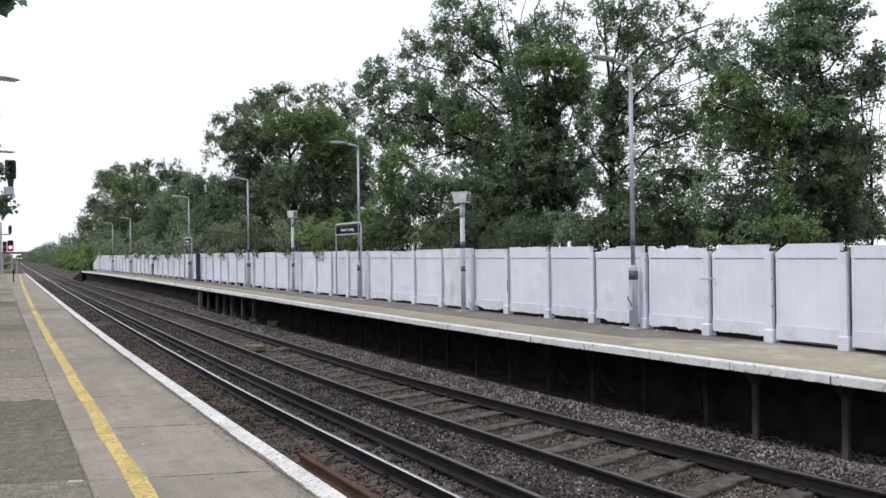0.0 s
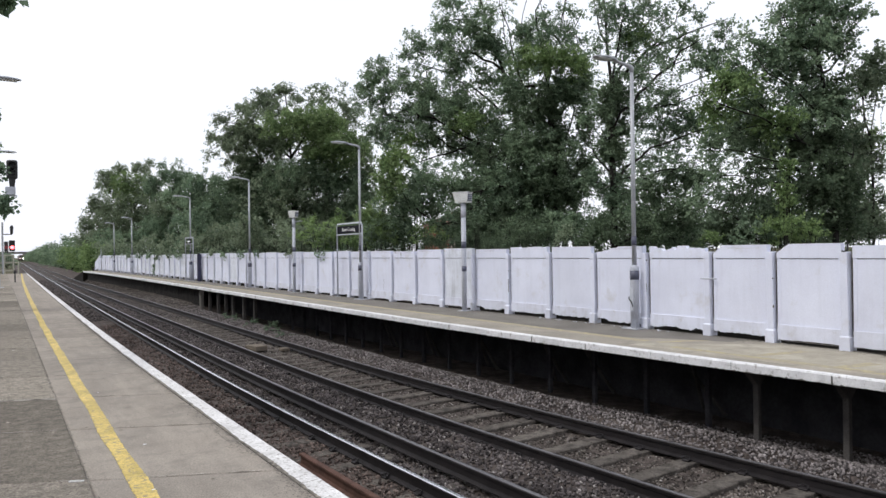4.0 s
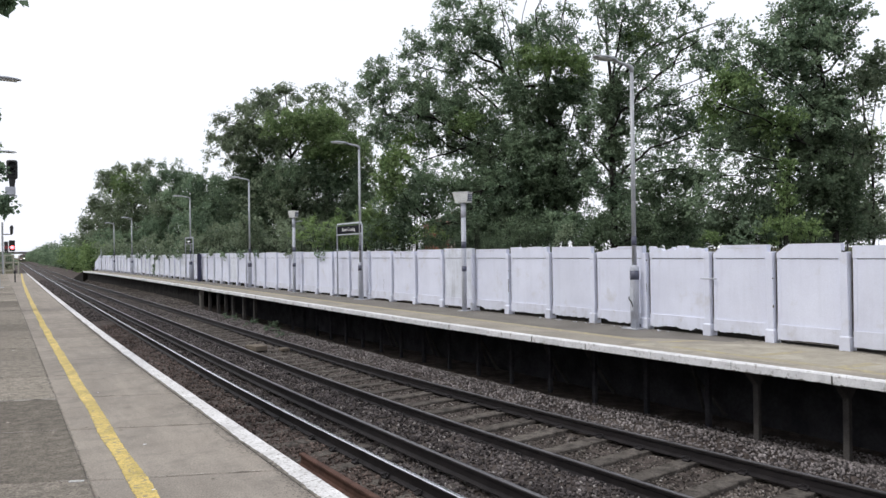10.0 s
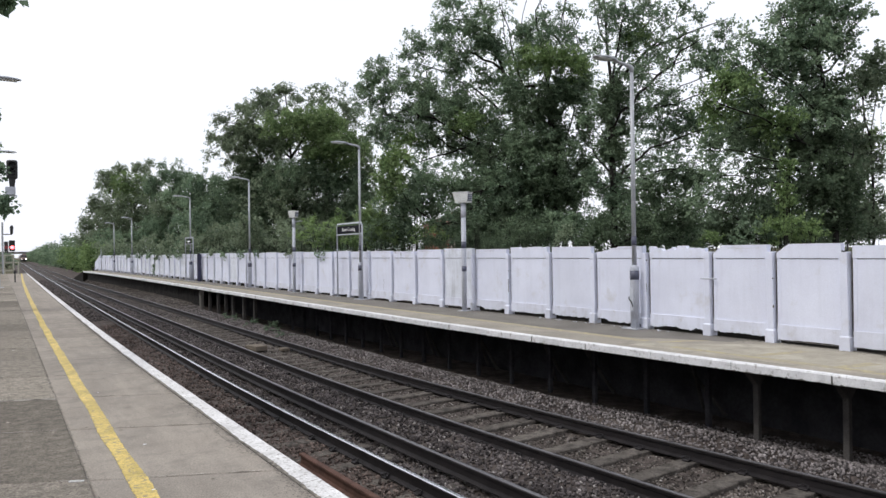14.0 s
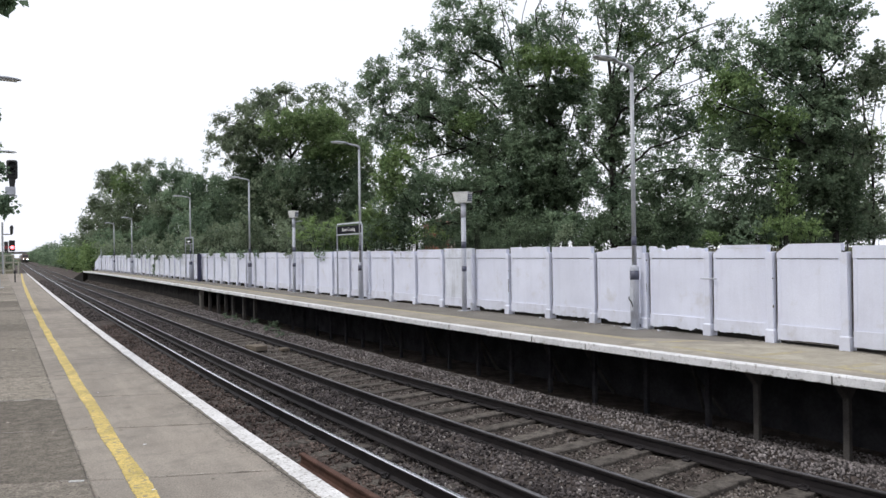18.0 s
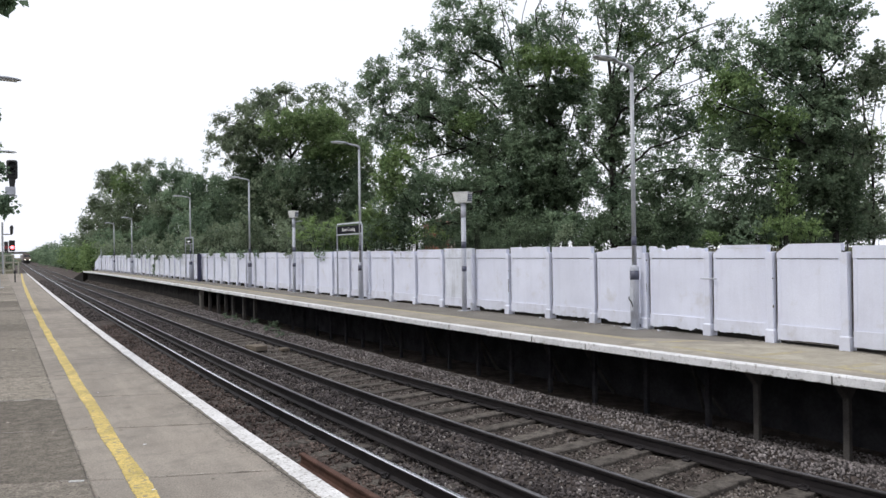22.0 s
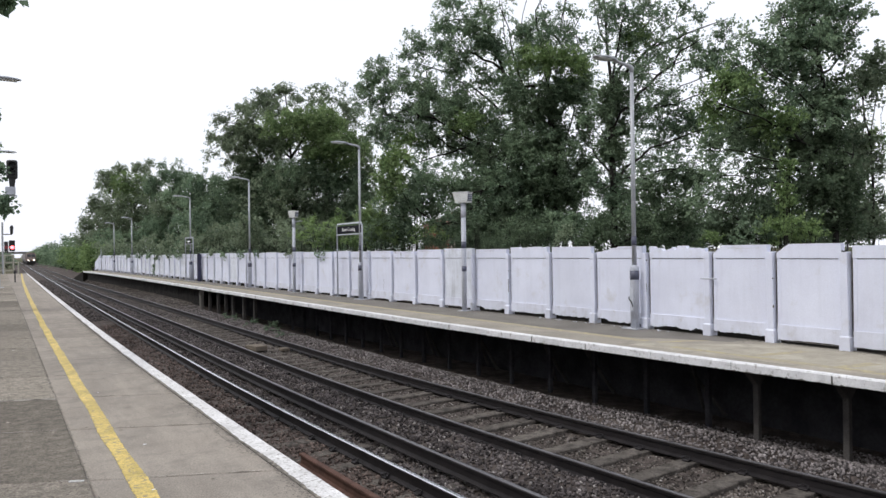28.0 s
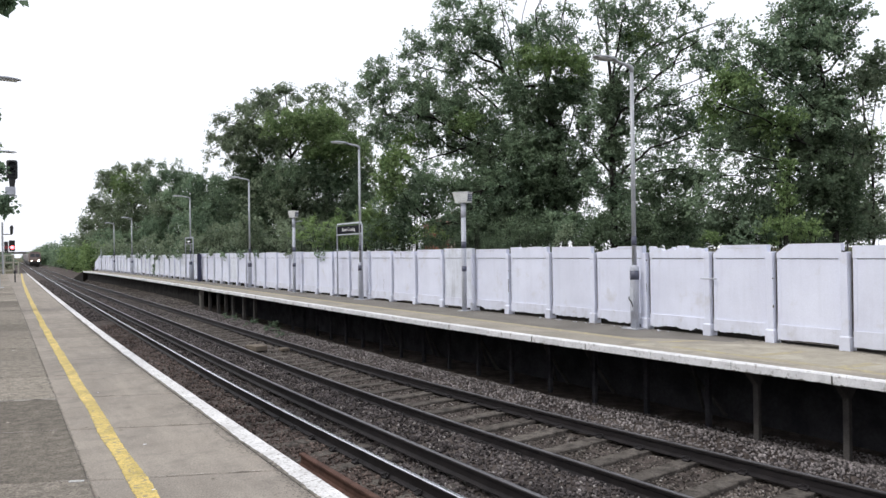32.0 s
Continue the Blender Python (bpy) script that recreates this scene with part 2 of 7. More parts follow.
# ivy on the trunks; elsewhere its dark tone paints shade under the trees
LEAF_IVY_SHADE = leaf_mat("dark_ivy_and_shaded_leaves", (0.072, 0.108, 0.066), (0.170, 0.230, 0.138))
LEAF_C = leaf_mat("pale_green_leaves", (0.127, 0.195, 0.084), (0.302, 0.403, 0.186))
LEAF_D = leaf_mat("grey_green_leaves", (0.127, 0.170, 0.110), (0.304, 0.366, 0.242))
LEAF_E = leaf_mat("bright_green_leaves", (0.116, 0.184, 0.072), (0.308, 0.420, 0.184))
LEAF_Y = leaf_mat("young_yellow_green_leaves", (0.130, 0.198, 0.080), (0.295, 0.402, 0.170))
BRICK = mat("orange_brick", (0.34, 0.150, 0.105), (0.43, 0.205, 0.145), 5, 0.9, 0.3, 50, vary=0.12)
BRICKDARK = mat("dull_bridge_brick", (0.16, 0.15, 0.15), (0.22, 0.21, 0.21), 0.6, 0.9, 0.2, 8)
MORTAR = mat("mortar", (0.32, 0.27, 0.23), (0.38, 0.33, 0.28), 5, 0.95, 0.3, 50)
ROOF = mat("brown_roof_tile", (0.12, 0.075, 0.06), (0.18, 0.11, 0.085), 3, 0.85, 0.3, 40, vary=0.15)
GLASS = mat("dark_glass", (0.02, 0.022, 0.025), (0.03, 0.032, 0.036), 2, 0.08, 0.0, 60)
MAROON = mat("maroon_engine_paint", (0.105, 0.07, 0.066), (0.14, 0.095, 0.088), 2, 0.5, 0.05, 40)
GOLD = mat("ochre_stripe_paint", (0.30, 0.21, 0.10), (0.36, 0.26, 0.13), 2, 0.45, 0.05, 40)
WARN = mat("grimy_warning_panel", (0.25, 0.185, 0.165), (0.31, 0.235, 0.205), 2, 0.5, 0.05, 40)
WAGON = mat("dusty_grey_wagon_paint", (0.37, 0.35, 0.355), (0.48, 0.455, 0.455), 1.2, 0.7, 0.15, 40)
BLUE = mat("dark_blue_paint", (0.022, 0.024, 0.058), (0.034, 0.037, 0.08), 3, 0.5, 0.1, 50)
LIT_WHITE = glow_mat("lit_headlight", (1.0, 0.95, 0.85), 14.0)
LIT_RED = glow_mat("lit_red_signal", (1.0, 0.12, 0.14), 5.5)
RED_GLASS = mat("unlit_red_glass", (0.22, 0.03, 0.035), (0.28, 0.04, 0.045), 4, 0.3, 0.0, 60)


# ---- mesh helpers ----
class Shape:
    """Vertices and faces gathered for one mesh."""

    def __init__(self):
        self.v, self.f, self.k = [], [], []

    def add(self, verts, faces, k=0):
        o = len(self.v)
        self.v += [tuple(p) for p in verts]
        self.f += [tuple(i + o for i in q) for q in faces]
        self.k += [k] * len(faces)
        return self

    def box(self, x0, x1, y0, y1, z0, z1, c=0.0, k=0, m=None):
        """A box with its edges chamfered by c."""
        if c <= 0:
            vs = [Vector((x, y, z)) for z in (z0, z1) for y in (y0, y1) for x in (x0, x1)]
            fs = [(0, 2, 3, 1), (4, 5, 7, 6), (0, 1, 5, 4), (2, 6, 7, 3), (0, 4, 6, 2), (1, 3, 7, 5)]
        else:
            bm = bmesh.new()
            bmesh.ops.create_cube(bm, size=1.0)
            for w in bm.verts:
                w.co = Vector(((x0 + x1) / 2 + w.co.x * (x1 - x0), (y0 + y1) / 2 + w.co.y * (y1 - y0), (z0 + z1) / 2 + w.co.z * (z1 - z0)))
            bmesh.ops.bevel(bm, geom=list(bm.edges), offset=c, segments=1, affect="EDGES")
            bm.verts.index_update()
            vs = [w.co.copy() for w in bm.verts]
            fs = [tuple(w.index for w in q.verts) for q in bm.faces]
            bm.free()
        if m is not None:
            vs = [m @ p for p in vs]
        return self.add(vs, fs, k)

    def tube(self, pts, radii, sides=8, k=0, caps=True):
        """A round tube through pts."""
        pts = [Vector(p) for p in pts]
        if not isinstance(radii, (list, tuple)):
            radii = [radii] * len(pts)
        vs, fs = [], []
        for i, p in enumerate(pts):
            d = (pts[min(i + 1, len(pts) - 1)] - pts[max(i - 1, 0)]).normalized()
            a = d.cross(Vector((0, 0, 1)) if abs(d.z) < 0.9 else Vector((1, 0, 0))).normalized()
            b = d.cross(a)
            for j in range(sides):
                t = 2 * math.pi * j / sides
                vs.append(p + (a * math.cos(t) + b * math.sin(t)) * radii[i])
        for i in range(len(pts) - 1):
            for j in range(sides):
                q = (j + 1) % sides
                fs.append((i * sides + j, i * sides + q, (i + 1) * sides + q, (i + 1) * sides + j))
        if caps:
            fs.append(tuple(range(sides)))
            fs.append(tuple(reversed(range((len(pts) - 1) * sides, len(pts) * sides))))
        return self.add(vs, fs, k)

    def sweep(self, profile, path, k=0):
        """An (x, z) profile swept along path points (x, y, z), kept upright; profile across x."""
        n, vs, fs = len(profile), [], []
        for i, p in enumerate(path):
            q0, q1 = path[max(i - 1, 0)], path[min(i + 1, len(path) - 1)]
            dx, dy = q1[0] - q0[0], q1[1] - q0[1]
            L = math.hypot(dx, dy)
            for a, z in profile:
                vs.append((p[0] + a * dy / L, p[1] - a * dx / L, p[2] + z))
        for i in range(len(path) - 1):
            for j in range(n):
                q = (j + 1) % n
                fs.append((i * n + j, i * n + q, (i + 1) * n + q, (i + 1) * n + j))
        fs.append(tuple(range(n)))
        fs.append(tuple(reversed(range((len(path) - 1) * n, len(path) * n))))
        return self.add(vs, fs, k)

    def mesh(self, name, *mats, smooth=False, tidy=True):
        me = bpy.data.meshes.new(name)
        me.from_pydata(self.v, [], self.f)
        for m in mats:
            me.materials.append(m)
        if len(mats) > 1:
            me.polygons.foreach_set("material_index", self.k)
        if smooth:
            me.polygons.foreach_set("use_smooth", [True] * len(me.polygons))
        me.update()
        if not tidy:
            return me
        bm = bmesh.new()
        bm.from_mesh(me)
        bmesh.ops.recalc_face_normals(bm, faces=bm.faces)
        bm.to_mesh(me)
        bm.free()
        return me


def part(name, shape, material, parent, label="", at=None, smooth=False):
    """Links a shape (or a ready mesh) as one mesh under a thing or a part."""
    me = shape if isinstance(shape, bpy.types.Mesh) else shape.mesh(name, *(material if isinstance(material, (list, tuple)) else [material]), smooth=smooth)
    ob = new(name, me)
    ob.parent = parent
    if at is not None:
        ob.matrix_basis = at
    if label:
        ob["label"] = label
    return ob


def thing(name, x, y, z, label, category, group="", kind="", rz=0.0):
    ob = new(name)
    ob.empty_display_size = 0.2
    ob.matrix_basis = pose(x, y, z, 0, 0, rz)
    return tagged(ob, label, category, group, kind)


# ---- plan: every line runs along the railway, x across it, y along it ----
RAIL_Z = -1.007
BED = RAIL_Z - 0.19
LINES = {
    "edge_near": (1.7313, 0.000008, 0.00060),
    "yellow": (0.748, 0.000095, 0.00013),
    "rail_b": (3.7712, 0.000050, 0.00200),
    "live": (4.3600, -0.000010, 0.00166),
    "rail_c": (5.4850, -0.000035, 0.00305),
    "rail_d": (6.9050, -0.000090, 0.00460),
    "edge_far": (7.8300, -0.000105, 0.0033),
}
LINES["rail_a"] = (3.7712 - 1.505, 0.000050, 0.00200)


def bend(y):
    """How far the whole line has swung over at y: straight near the viewer, then bearing slightly off."""
    s = max(0.0, y - 11.0)
    return 0.0077 * s * s / (s + 25.0) + 0.004 * max(0.0, y - 90.0)


def lx(name, y):
    """x of a line at y."""
    x, b, n = LINES[name]
    y2 = min(max(y, 3.0), 78.0)
    if name == "edge_far":
        x -= 0.0006 * max(0.0, y2 - 50) ** 2  # the far platform narrows towards its end
    return x + b * y2 * y2 + bend(y) + n * max(0.0, 16 - y2) ** 2


def steps(y0, y1):
    """Stations along the line, close near the viewer and wide far off."""
    ys, y = [], y0
    while y < y1:
        ys.append(y)
        y += 0.6 if y < 20 else (1.5 if y < 60 else 6.0)
    return ys + [y1]


def fence_x(y):
    return float(np.interp(y, (-8, 5, 10, 15, 20, 25, 30, 40, 50, 60, 72, 86), (10.4, 10.38, 10.36, 10.22, 10.1, 9.92, 9.78, 9.7, 9.6, 9.4, 9.15, 9.0)))


# ---- the ground ----
g = Shape()
g.add([(-1500, -300, BED - 0.25), (1500, -300, BED - 0.25), (1500, 2400, BED - 0.25), (-1500, 2400, BED - 0.25)], [(0, 1, 2, 3)])
tagged(new("ground", g.mesh("ground", EARTH)), "weedy earth and rough grass beyond the railway", "ground", kind="structure")


# near-black bank added so that the gaps under the fence panels look dark
vs, fs = [], []
for i, y in enumerate(np.arange(-14.0, 92.0, 1.0)):
    f = fence_x(y) + 0.06
    vs += [(f, y, -1.6), (f, y, -0.03), (f + 0.55, y, 0.22 + 0.06 * noise.noise(Vector((y, 3, 0)))), (f + 5.0, y, -0.5), (f + 12.0, y, -1.35), (f + 12.0, y, -1.6)]
    if i:
        a = (i - 1) * 6
        fs += [(a + j, a + (j + 1) % 6, a + 6 + (j + 1) % 6, a + 6 + j) for j in range(6)]
n = len(vs) - 6
fs += [tuple(range(6)), tuple(range(n + 5, n - 1, -1))]
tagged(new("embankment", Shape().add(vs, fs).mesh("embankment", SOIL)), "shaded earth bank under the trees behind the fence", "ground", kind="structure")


# ---- track bed, rails and sleepers ----
def bed_z(x, y):
    """Height of the ballast: level under the rails, heaped a little by the far platform and in the middle."""
    d = lx("rail_d", y)
    c = lx("rail_c", y)
    z = RAIL_Z - 0.175
    if x > d + 0.15:
        z += 0.10 * min(1.0, (x - d - 0.15) / 0.5) - min(0.21, (0.12 + 0.02 * min(y, 14.0)) * max(0.0, x - lx("edge_far", y) - 0.2)) * (y < 34.8)
    if y > 34 and x > d + 0.3:
        z += min(1.0, (y - 34) / 4) * 0.16 * min(1.0, (x - d - 0.3) / 0.75)
    if lx("live", y) + 0.15 < x < c - 0.1:
        z += 0.04
    elif c - 0.1 < x < d + 0.1:
        z -= 0.045
    elif x <= lx("live", y) + 0.15:
        z -= 0.008
    return z + 0.02 * noise.noise(Vector((x * 2.2, y * 2.2, 0)))


s = Shape()
ys = [y for y in steps(-6, 420)]
cols = 64
vs, fs = [], []
for i, y in enumerate(ys):
    x0 = lx("edge_near", y) - 1.0
    x1 = (lx("edge_far", y) + 2.6) if y < 80 else lx("rail_d", y) + 3.2
    for j in range(cols + 1):
        x = x0 + (x1 - x0) * j / cols
        vs.append((x, y, bed_z(x, y) if 0 < j < cols else BED - 0.3))
for i in range(len(ys) - 1):
    for j in range(cols):
        a = i * (cols + 1) + j
        fs.append((a, a + 1, a + cols + 2, a + cols + 1))
s.add(vs, fs)
tagged(new("track_bed", s.mesh("track_bed", BALLAST, smooth=True)), "brown stone ballast bed under both tracks", "track bed", kind="structure")

RAIL_PROFILE = [(-0.07, -0.159), (-0.07, -0.148), (-0.012, -0.128), (-0.01, -0.05), (-0.034, -0.036), (-0.036, -0.008), (-0.03, 0.0),
                (0.03, 0.0), (0.036, -0.008), (0.034, -0.036), (0.01, -0.05), (0.012, -0.128), (0.07, -0.148), (0.07, -0.159)]


def rail_mesh(line, y0, y1, top, width, dz=0.0, dx=0.0):
    sh = Shape()
    path = [(lx(line, y) + dx, y, RAIL_Z + dz) for y in steps(y0, y1)]
    sh.sweep(RAIL_PROFILE, path)
    band = [(width * u, 0.0055 * (1 - u * u) - 0.0008) for u in (-1.0, -0.7, -0.35, 0.0, 0.35, 0.7, 1.0)]
    sh.sweep(band, path, 1)
    return sh, [RAIL, top]


def sleeper_shape(length):
    sh = Shape()
    h = length / 2
    for x0, x1, z in ((-h, -0.42, 0.0), (-0.42, 0.42, -0.008), (0.42, h, 0.0)):
        sh.box(x0, x1, -0.115, 0.115, -0.2, z, 0.012)
    return sh


def rail_clip():
    sh = Shape()
    sh.box(-0.035, 0.035, -0.05, 0.05, 0, 0.025, 0.006)
    sh.tube([(-0.02, -0.06, 0.03), (0.03, -0.03, 0.05), (0.03, 0.03, 0.05), (-0.02, 0.06, 0.03)], 0.011, 5)
    return sh


def track(name, left, right, y0, label):
    """One running line: two rails, sleepers and rail fastenings."""
    t = thing(name, 0, 0, 0, label, "railway track", "running lines")
    part("rail", *rail_mesh(left, -6, 420, RAIL_TOP, 0.026), t)
    part("rail", *rail_mesh(right, -6, 420, RAIL_SHINY if right == "rail_b" else RAIL_TOP, 0.034 if right == "rail_b" else 0.024), t, "polished running rail" if right == "rail_b" else "")
    me = sleeper_shape(2.5).mesh("sleeper", SLEEPER)
    clip = rail_clip().mesh("rail_clip", RAIL)
    y = y0 - 0.715 * 12
    i = 0
    while y < 75:
        xm = (lx(left, y) + lx(right, y)) / 2
        turn = -math.degrees(math.atan2(lx(left, y + 1) - lx(left, y - 1), 2))
        sl = part("sleeper", me, None, t, at=pose(xm + random.uniform(-0.03, 0.03), y, RAIL_Z - 0.159 + random.uniform(-0.008, 0.003) - min(0.035, max(0.0, (y - 9) * 0.004)), 0, 0, turn + random.uniform(-0.8, 0.8)))
        if 2 < y < 24:
            half = (lx(right, y) - lx(left, y)) / 2
            for dx in (-half - 0.1, -half + 0.1, half - 0.1, half + 0.1):
                part("rail_clip", clip, None, sl, at=pose(dx, 0, 0.0))
        y += 0.715
    return t


track("railway_track", "rail_a", "rail_b", 5.25, "running line with one polished rail and brown concrete sleepers")
track("railway_track", "rail_c", "rail_d", 5.07, "running line on brown concrete sleepers beside the far platform")

live = thing("conductor_rail", 0, 0, 0, "dark steel third rail raised on insulators between the tracks", "conductor rail")
part("rail", *rail_mesh("live", -6, 300, RAIL_TOP, 0.03, 0.06), live)
ins = Shape()
ins.tube([(0, 0, -0.14), (0, 0, -0.11), (0, 0, -0.10), (0, 0, -0.04)], [0.085, 0.085, 0.04, 0.05], 10)
ins_me = ins.mesh("insulator", COLUMN)
y = 2.9
while y < 60:
    part("insulator", ins_me, None, live, at=pose(lx("live", y), y, RAIL_Z - 0.06))
    y += 2.86

sc = Shape()
sc.sweep(RAIL_PROFILE, [(0.05, -4.2, 0), (0.0, -2.0, 0), (-0.06, 0, 0)])
scrap = tagged(new("scrap_rail", sc.mesh("scrap_rail", RUST)), "length of rusty scrap rail lying on the sleepers", "rail")
scrap.matrix_basis = pose(3.25, 8.45, RAIL_Z + 0.005)

cover = Shape()
cover.box(-0.17, 0.17, -0.25, 0.25, -0.04, 0.1, 0.012)
cover.box(-0.15, 0.13, 0.3, 0.5, -0.04, 0.07, 0.012)
cv = tagged(new("cable_trough_lid", cover.mesh("cable_trough_lid", COVER)), "weathered concrete cable cover lying between the rails", "cable cover")
bl = tagged(new("concrete_block", Shape().box(-0.1, 0.1, -0.12, 0.12, -0.04, 0.04, 0.012).mesh("concrete_block", COVER)), "small tan concrete block lying by the sleepers", "concrete block")
bl.matrix_basis = pose(6.62, 18.75, RAIL_Z - 0.13, 0, 0, 12)
cv.matrix_basis = pose(6.05, 19.3, RAIL_Z - 0.13, 0, 0, 8)


# ---- loose ballast stones ----
def stones(name, n, area, size, material, label):
    """Many small irregular stones, strewn where area(r1, r2) puts them."""
    rng = np.random.default_rng(len(name) * 7 + n)
    base = np.array([(-1, -1, -1), (1, -1, -1), (1, 1, -1), (-1, 1, -1), (-1, -1, 1), (1, -1, 1), (1, 1, 1), (-1, 1, 1)], float)
    quads = np.array([(0, 3, 2, 1), (4, 5, 6, 7), (0, 1, 5, 4), (1, 2, 6, 5), (2, 3, 7, 6), (3, 0, 4, 7)])
    pos = np.array([area(a, b) for a, b in rng.random((n, 2))])
    sz = rng.uniform(size[0], size[1], (n, 1, 1)) * rng.uniform(0.6, 1.2, (n, 1, 3))
    v = (base[None] * rng.uniform(0.3, 1.0, (n, 8, 3))) * sz
    ax = rng.normal(size=(n, 3))
    ax /= np.linalg.norm(ax, axis=1)[:, None]
    an = rng.uniform(0, 6.28, n)
    c, sn = np.cos(an)[:, None, None], np.sin(an)[:, None, None]
    k = ax[:, None, :]
    v = v * c + np.cross(np.broadcast_to(k, v.shape), v) * sn + k * (v * k).sum(-1, keepdims=True) * (1 - c)
    v += pos[:, None, :]
    f = quads[None] + (np.arange(n) * 8)[:, None, None]
    me = bpy.data.meshes.new(name)
    me.vertices.add(n * 8)
    me.vertices.foreach_set("co", v.reshape(-1))
    me.loops.add(n * 24)
    me.loops.foreach_set("vertex_index", f.reshape(-1).astype(np.int32))
    me.polygons.add(n * 6)
    me.polygons.foreach_set("loop_start", np.arange(n * 6, dtype=np.int32) * 4)
    me.update(calc_edges=True)
    me.materials.append(material)
    return tagged(new(name, me), label, "ballast", kind="stuff")


def near_y(r, far):
    return 3.2 + (far - 3.2) * r ** 1.8


def shoulder(a, b):
    y = near_y(a, 46)
    x = lx("rail_d", y) + 0.09 + (lx("edge_far", y) + 0.55 + 0.11 * max(0.0, 13 - y) - lx("rail_d", y)) * b
    return x, y, bed_z(x, y) + 0.012


def four_foot(a, b):
    y = near_y(a, 34)
    x = lx("rail_c", y) + 0.05 + (lx("rail_d", y) - lx("rail_c", y) - 0.1) * b
    return x, y, bed_z(x, y) + 0.004


def six_foot(a, b):
    y = near_y(a, 34)
    x = lx("rail_b", y) + 0.08 + (lx("rail_c", y) - lx("rail_b", y) - 0.14) * b
    return x, y, bed_z(x, y) + 0.013


def near_track(a, b):
    y = near_y(a, 30)
    x = lx("edge_near", y) + 0.5 + (lx("rail_b", y) - lx("edge_near", y) - 0.57) * b
    return x, y, bed_z(x, y) + 0.009


stones("ballast_shoulder", 23000, shoulder, (0.011, 0.027), STONE, "grey broken stone heaped beside the far platform")
stones("ballast_far_track", 12500, four_foot, (0.01, 0.024), STONE_MID, "brown dusty ballast between the far rails")
stones("ballast_six_foot", 18500, six_foot, (0.011, 0.028), STONE_DARK, "dark oily ballast between the two tracks")
stones("ballast_near_track", 11000, near_track, (0.012, 0.031), STONE_RUST, "rusty brown ballast under the platform edge")


def far_shoulder(a, b):
    y = 36 + 44 * a ** 1.4
    x = lx("rail_d", y) + 0.1 + (lx("edge_far", y) + 0.38 - lx("rail_d", y)) * b
    return x, y, bed_z(x, y) + 0.012


def far_lines(a, b):
    y = 32 + 60 * a ** 1.4
    x = lx("edge_near", y) + 0.5 + (lx("rail_d", y) - lx("edge_near", y) - 0.6) * b
    return x, y, bed_z(x, y) + 0.008


stones("ballast_shoulder", 8000, far_shoulder, (0.02, 0.042), STONE_MID, "grey broken stone heaped against the platform wall")
stones("ballast_far_lines", 8000, far_lines, (0.02, 0.045), STONE_DARK, "brown ballast between distant rails")
stones("pale_ballast", 1300, six_foot, (0.011, 0.022), STONE_PALE, "scattered pale stones between the tracks")
stones("pale_ballast", 1500, four_foot, (0.009, 0.018), STONE_PALE, "scattered pale stones between the far rails")
stones("pale_ballast", 1000, shoulder, (0.01, 0.02), STONE_PALE, "scattered pale stones beside the far platform")
stones("pale_ballast", 220, near_track, (0.009, 0.018), STONE_PALE, "scattered pale stones under the platform edge")


# ---- near platform ----
END_N = 75.0
near = thing("platform_near", 0, 0, 0, "concrete slab platform with white edge and yellow line", "platform", kind="structure")
s = Shape()
path = [(lx("edge_near", y), y, 0) for y in steps(-8, END_N)]
s.sweep([(-4.5, -0.06), (-0.1, -0.06), (-0.1, -0.22), (-0.28, -0.28), (-0.28, -1.5), (-4.5, -1.5)], path)
part("platform_body", s, COLUMN, near)
s = Shape()
s.sweep([(-4.4, -0.059), (-4.4, -0.009), (-0.172, -0.009), (-0.172, -0.059)], path)
part("joint_mortar", s, JOINT_FILL, near, "crumbling mortar in the slab joints")
JOINT = 1.635


def slab(x0f, x1f, y, c, skew=-0.46, wide=0.0):
    """One paving slab between two lines, its cross joints running askew."""
    sh = Shape()
    gp = 0.008 + wide + random.uniform(-0.002, 0.004)
    pts = []
    for yy, e in ((y, gp), (y + JOINT, -gp)):
        for xf, ex in ((x0f, 0.003), (x1f, -0.003)):
            x = xf(yy)
            y2 = yy + skew * (x - 0.5)
            pts.append((xf(y2) + ex, y2 + e))
    (a, b, d, e2) = pts
    top = [(*a, 0), (*b, 0), (*e2, 0), (*d, 0)]
    cx, cy = sum(p[0] for p in top) / 4, sum(p[1] for p in top) / 4
    ins_ = [(p[0] + (cx - p[0]) * 0.012, p[1] + (cy - p[1]) * 0.012, c) for p in top]
    low = [(p[0], p[1], -0.012) for p in top]
    mid = [(p[0], p[1], c - 0.006) for p in top]
    return sh.add(ins_ + mid + low, [(0, 1, 2, 3), (0, 4, 5, 1), (1, 5, 6, 2), (2, 6, 7, 3), (3, 7, 4, 0), (4, 8, 9, 5), (5, 9, 10, 6), (6, 10, 11, 7), (7, 11, 8, 4)])


BAND_A = lambda y: 0.49
EDGE_IN = lambda y: lx("edge_near", y) - 0.17
for i in range(-8, 43):
    y = 5.29 + JOINT * i
    h = random.uniform(-0.0012, 0.0012)
    part("paving_slab", slab(BAND_A, EDGE_IN, y, h), SLAB_A, near)
    part("paving_slab", slab(lambda q: -1.2, BAND_A, y + (0.0, -0.05, 0.04)[i % 3], random.uniform(-0.004, 0.003), wide=0.006), SLAB_C if i in (0, 1, 7, 12, 13) else SLAB_B, near, "darker grey slab")
    part("paving_slab", slab(lambda q: -2.75, lambda q: -1.2, y + 0.7, random.uniform(-0.004, 0.003), wide=0.006), SLAB_B, near, "darker grey slab")
y = -6.0
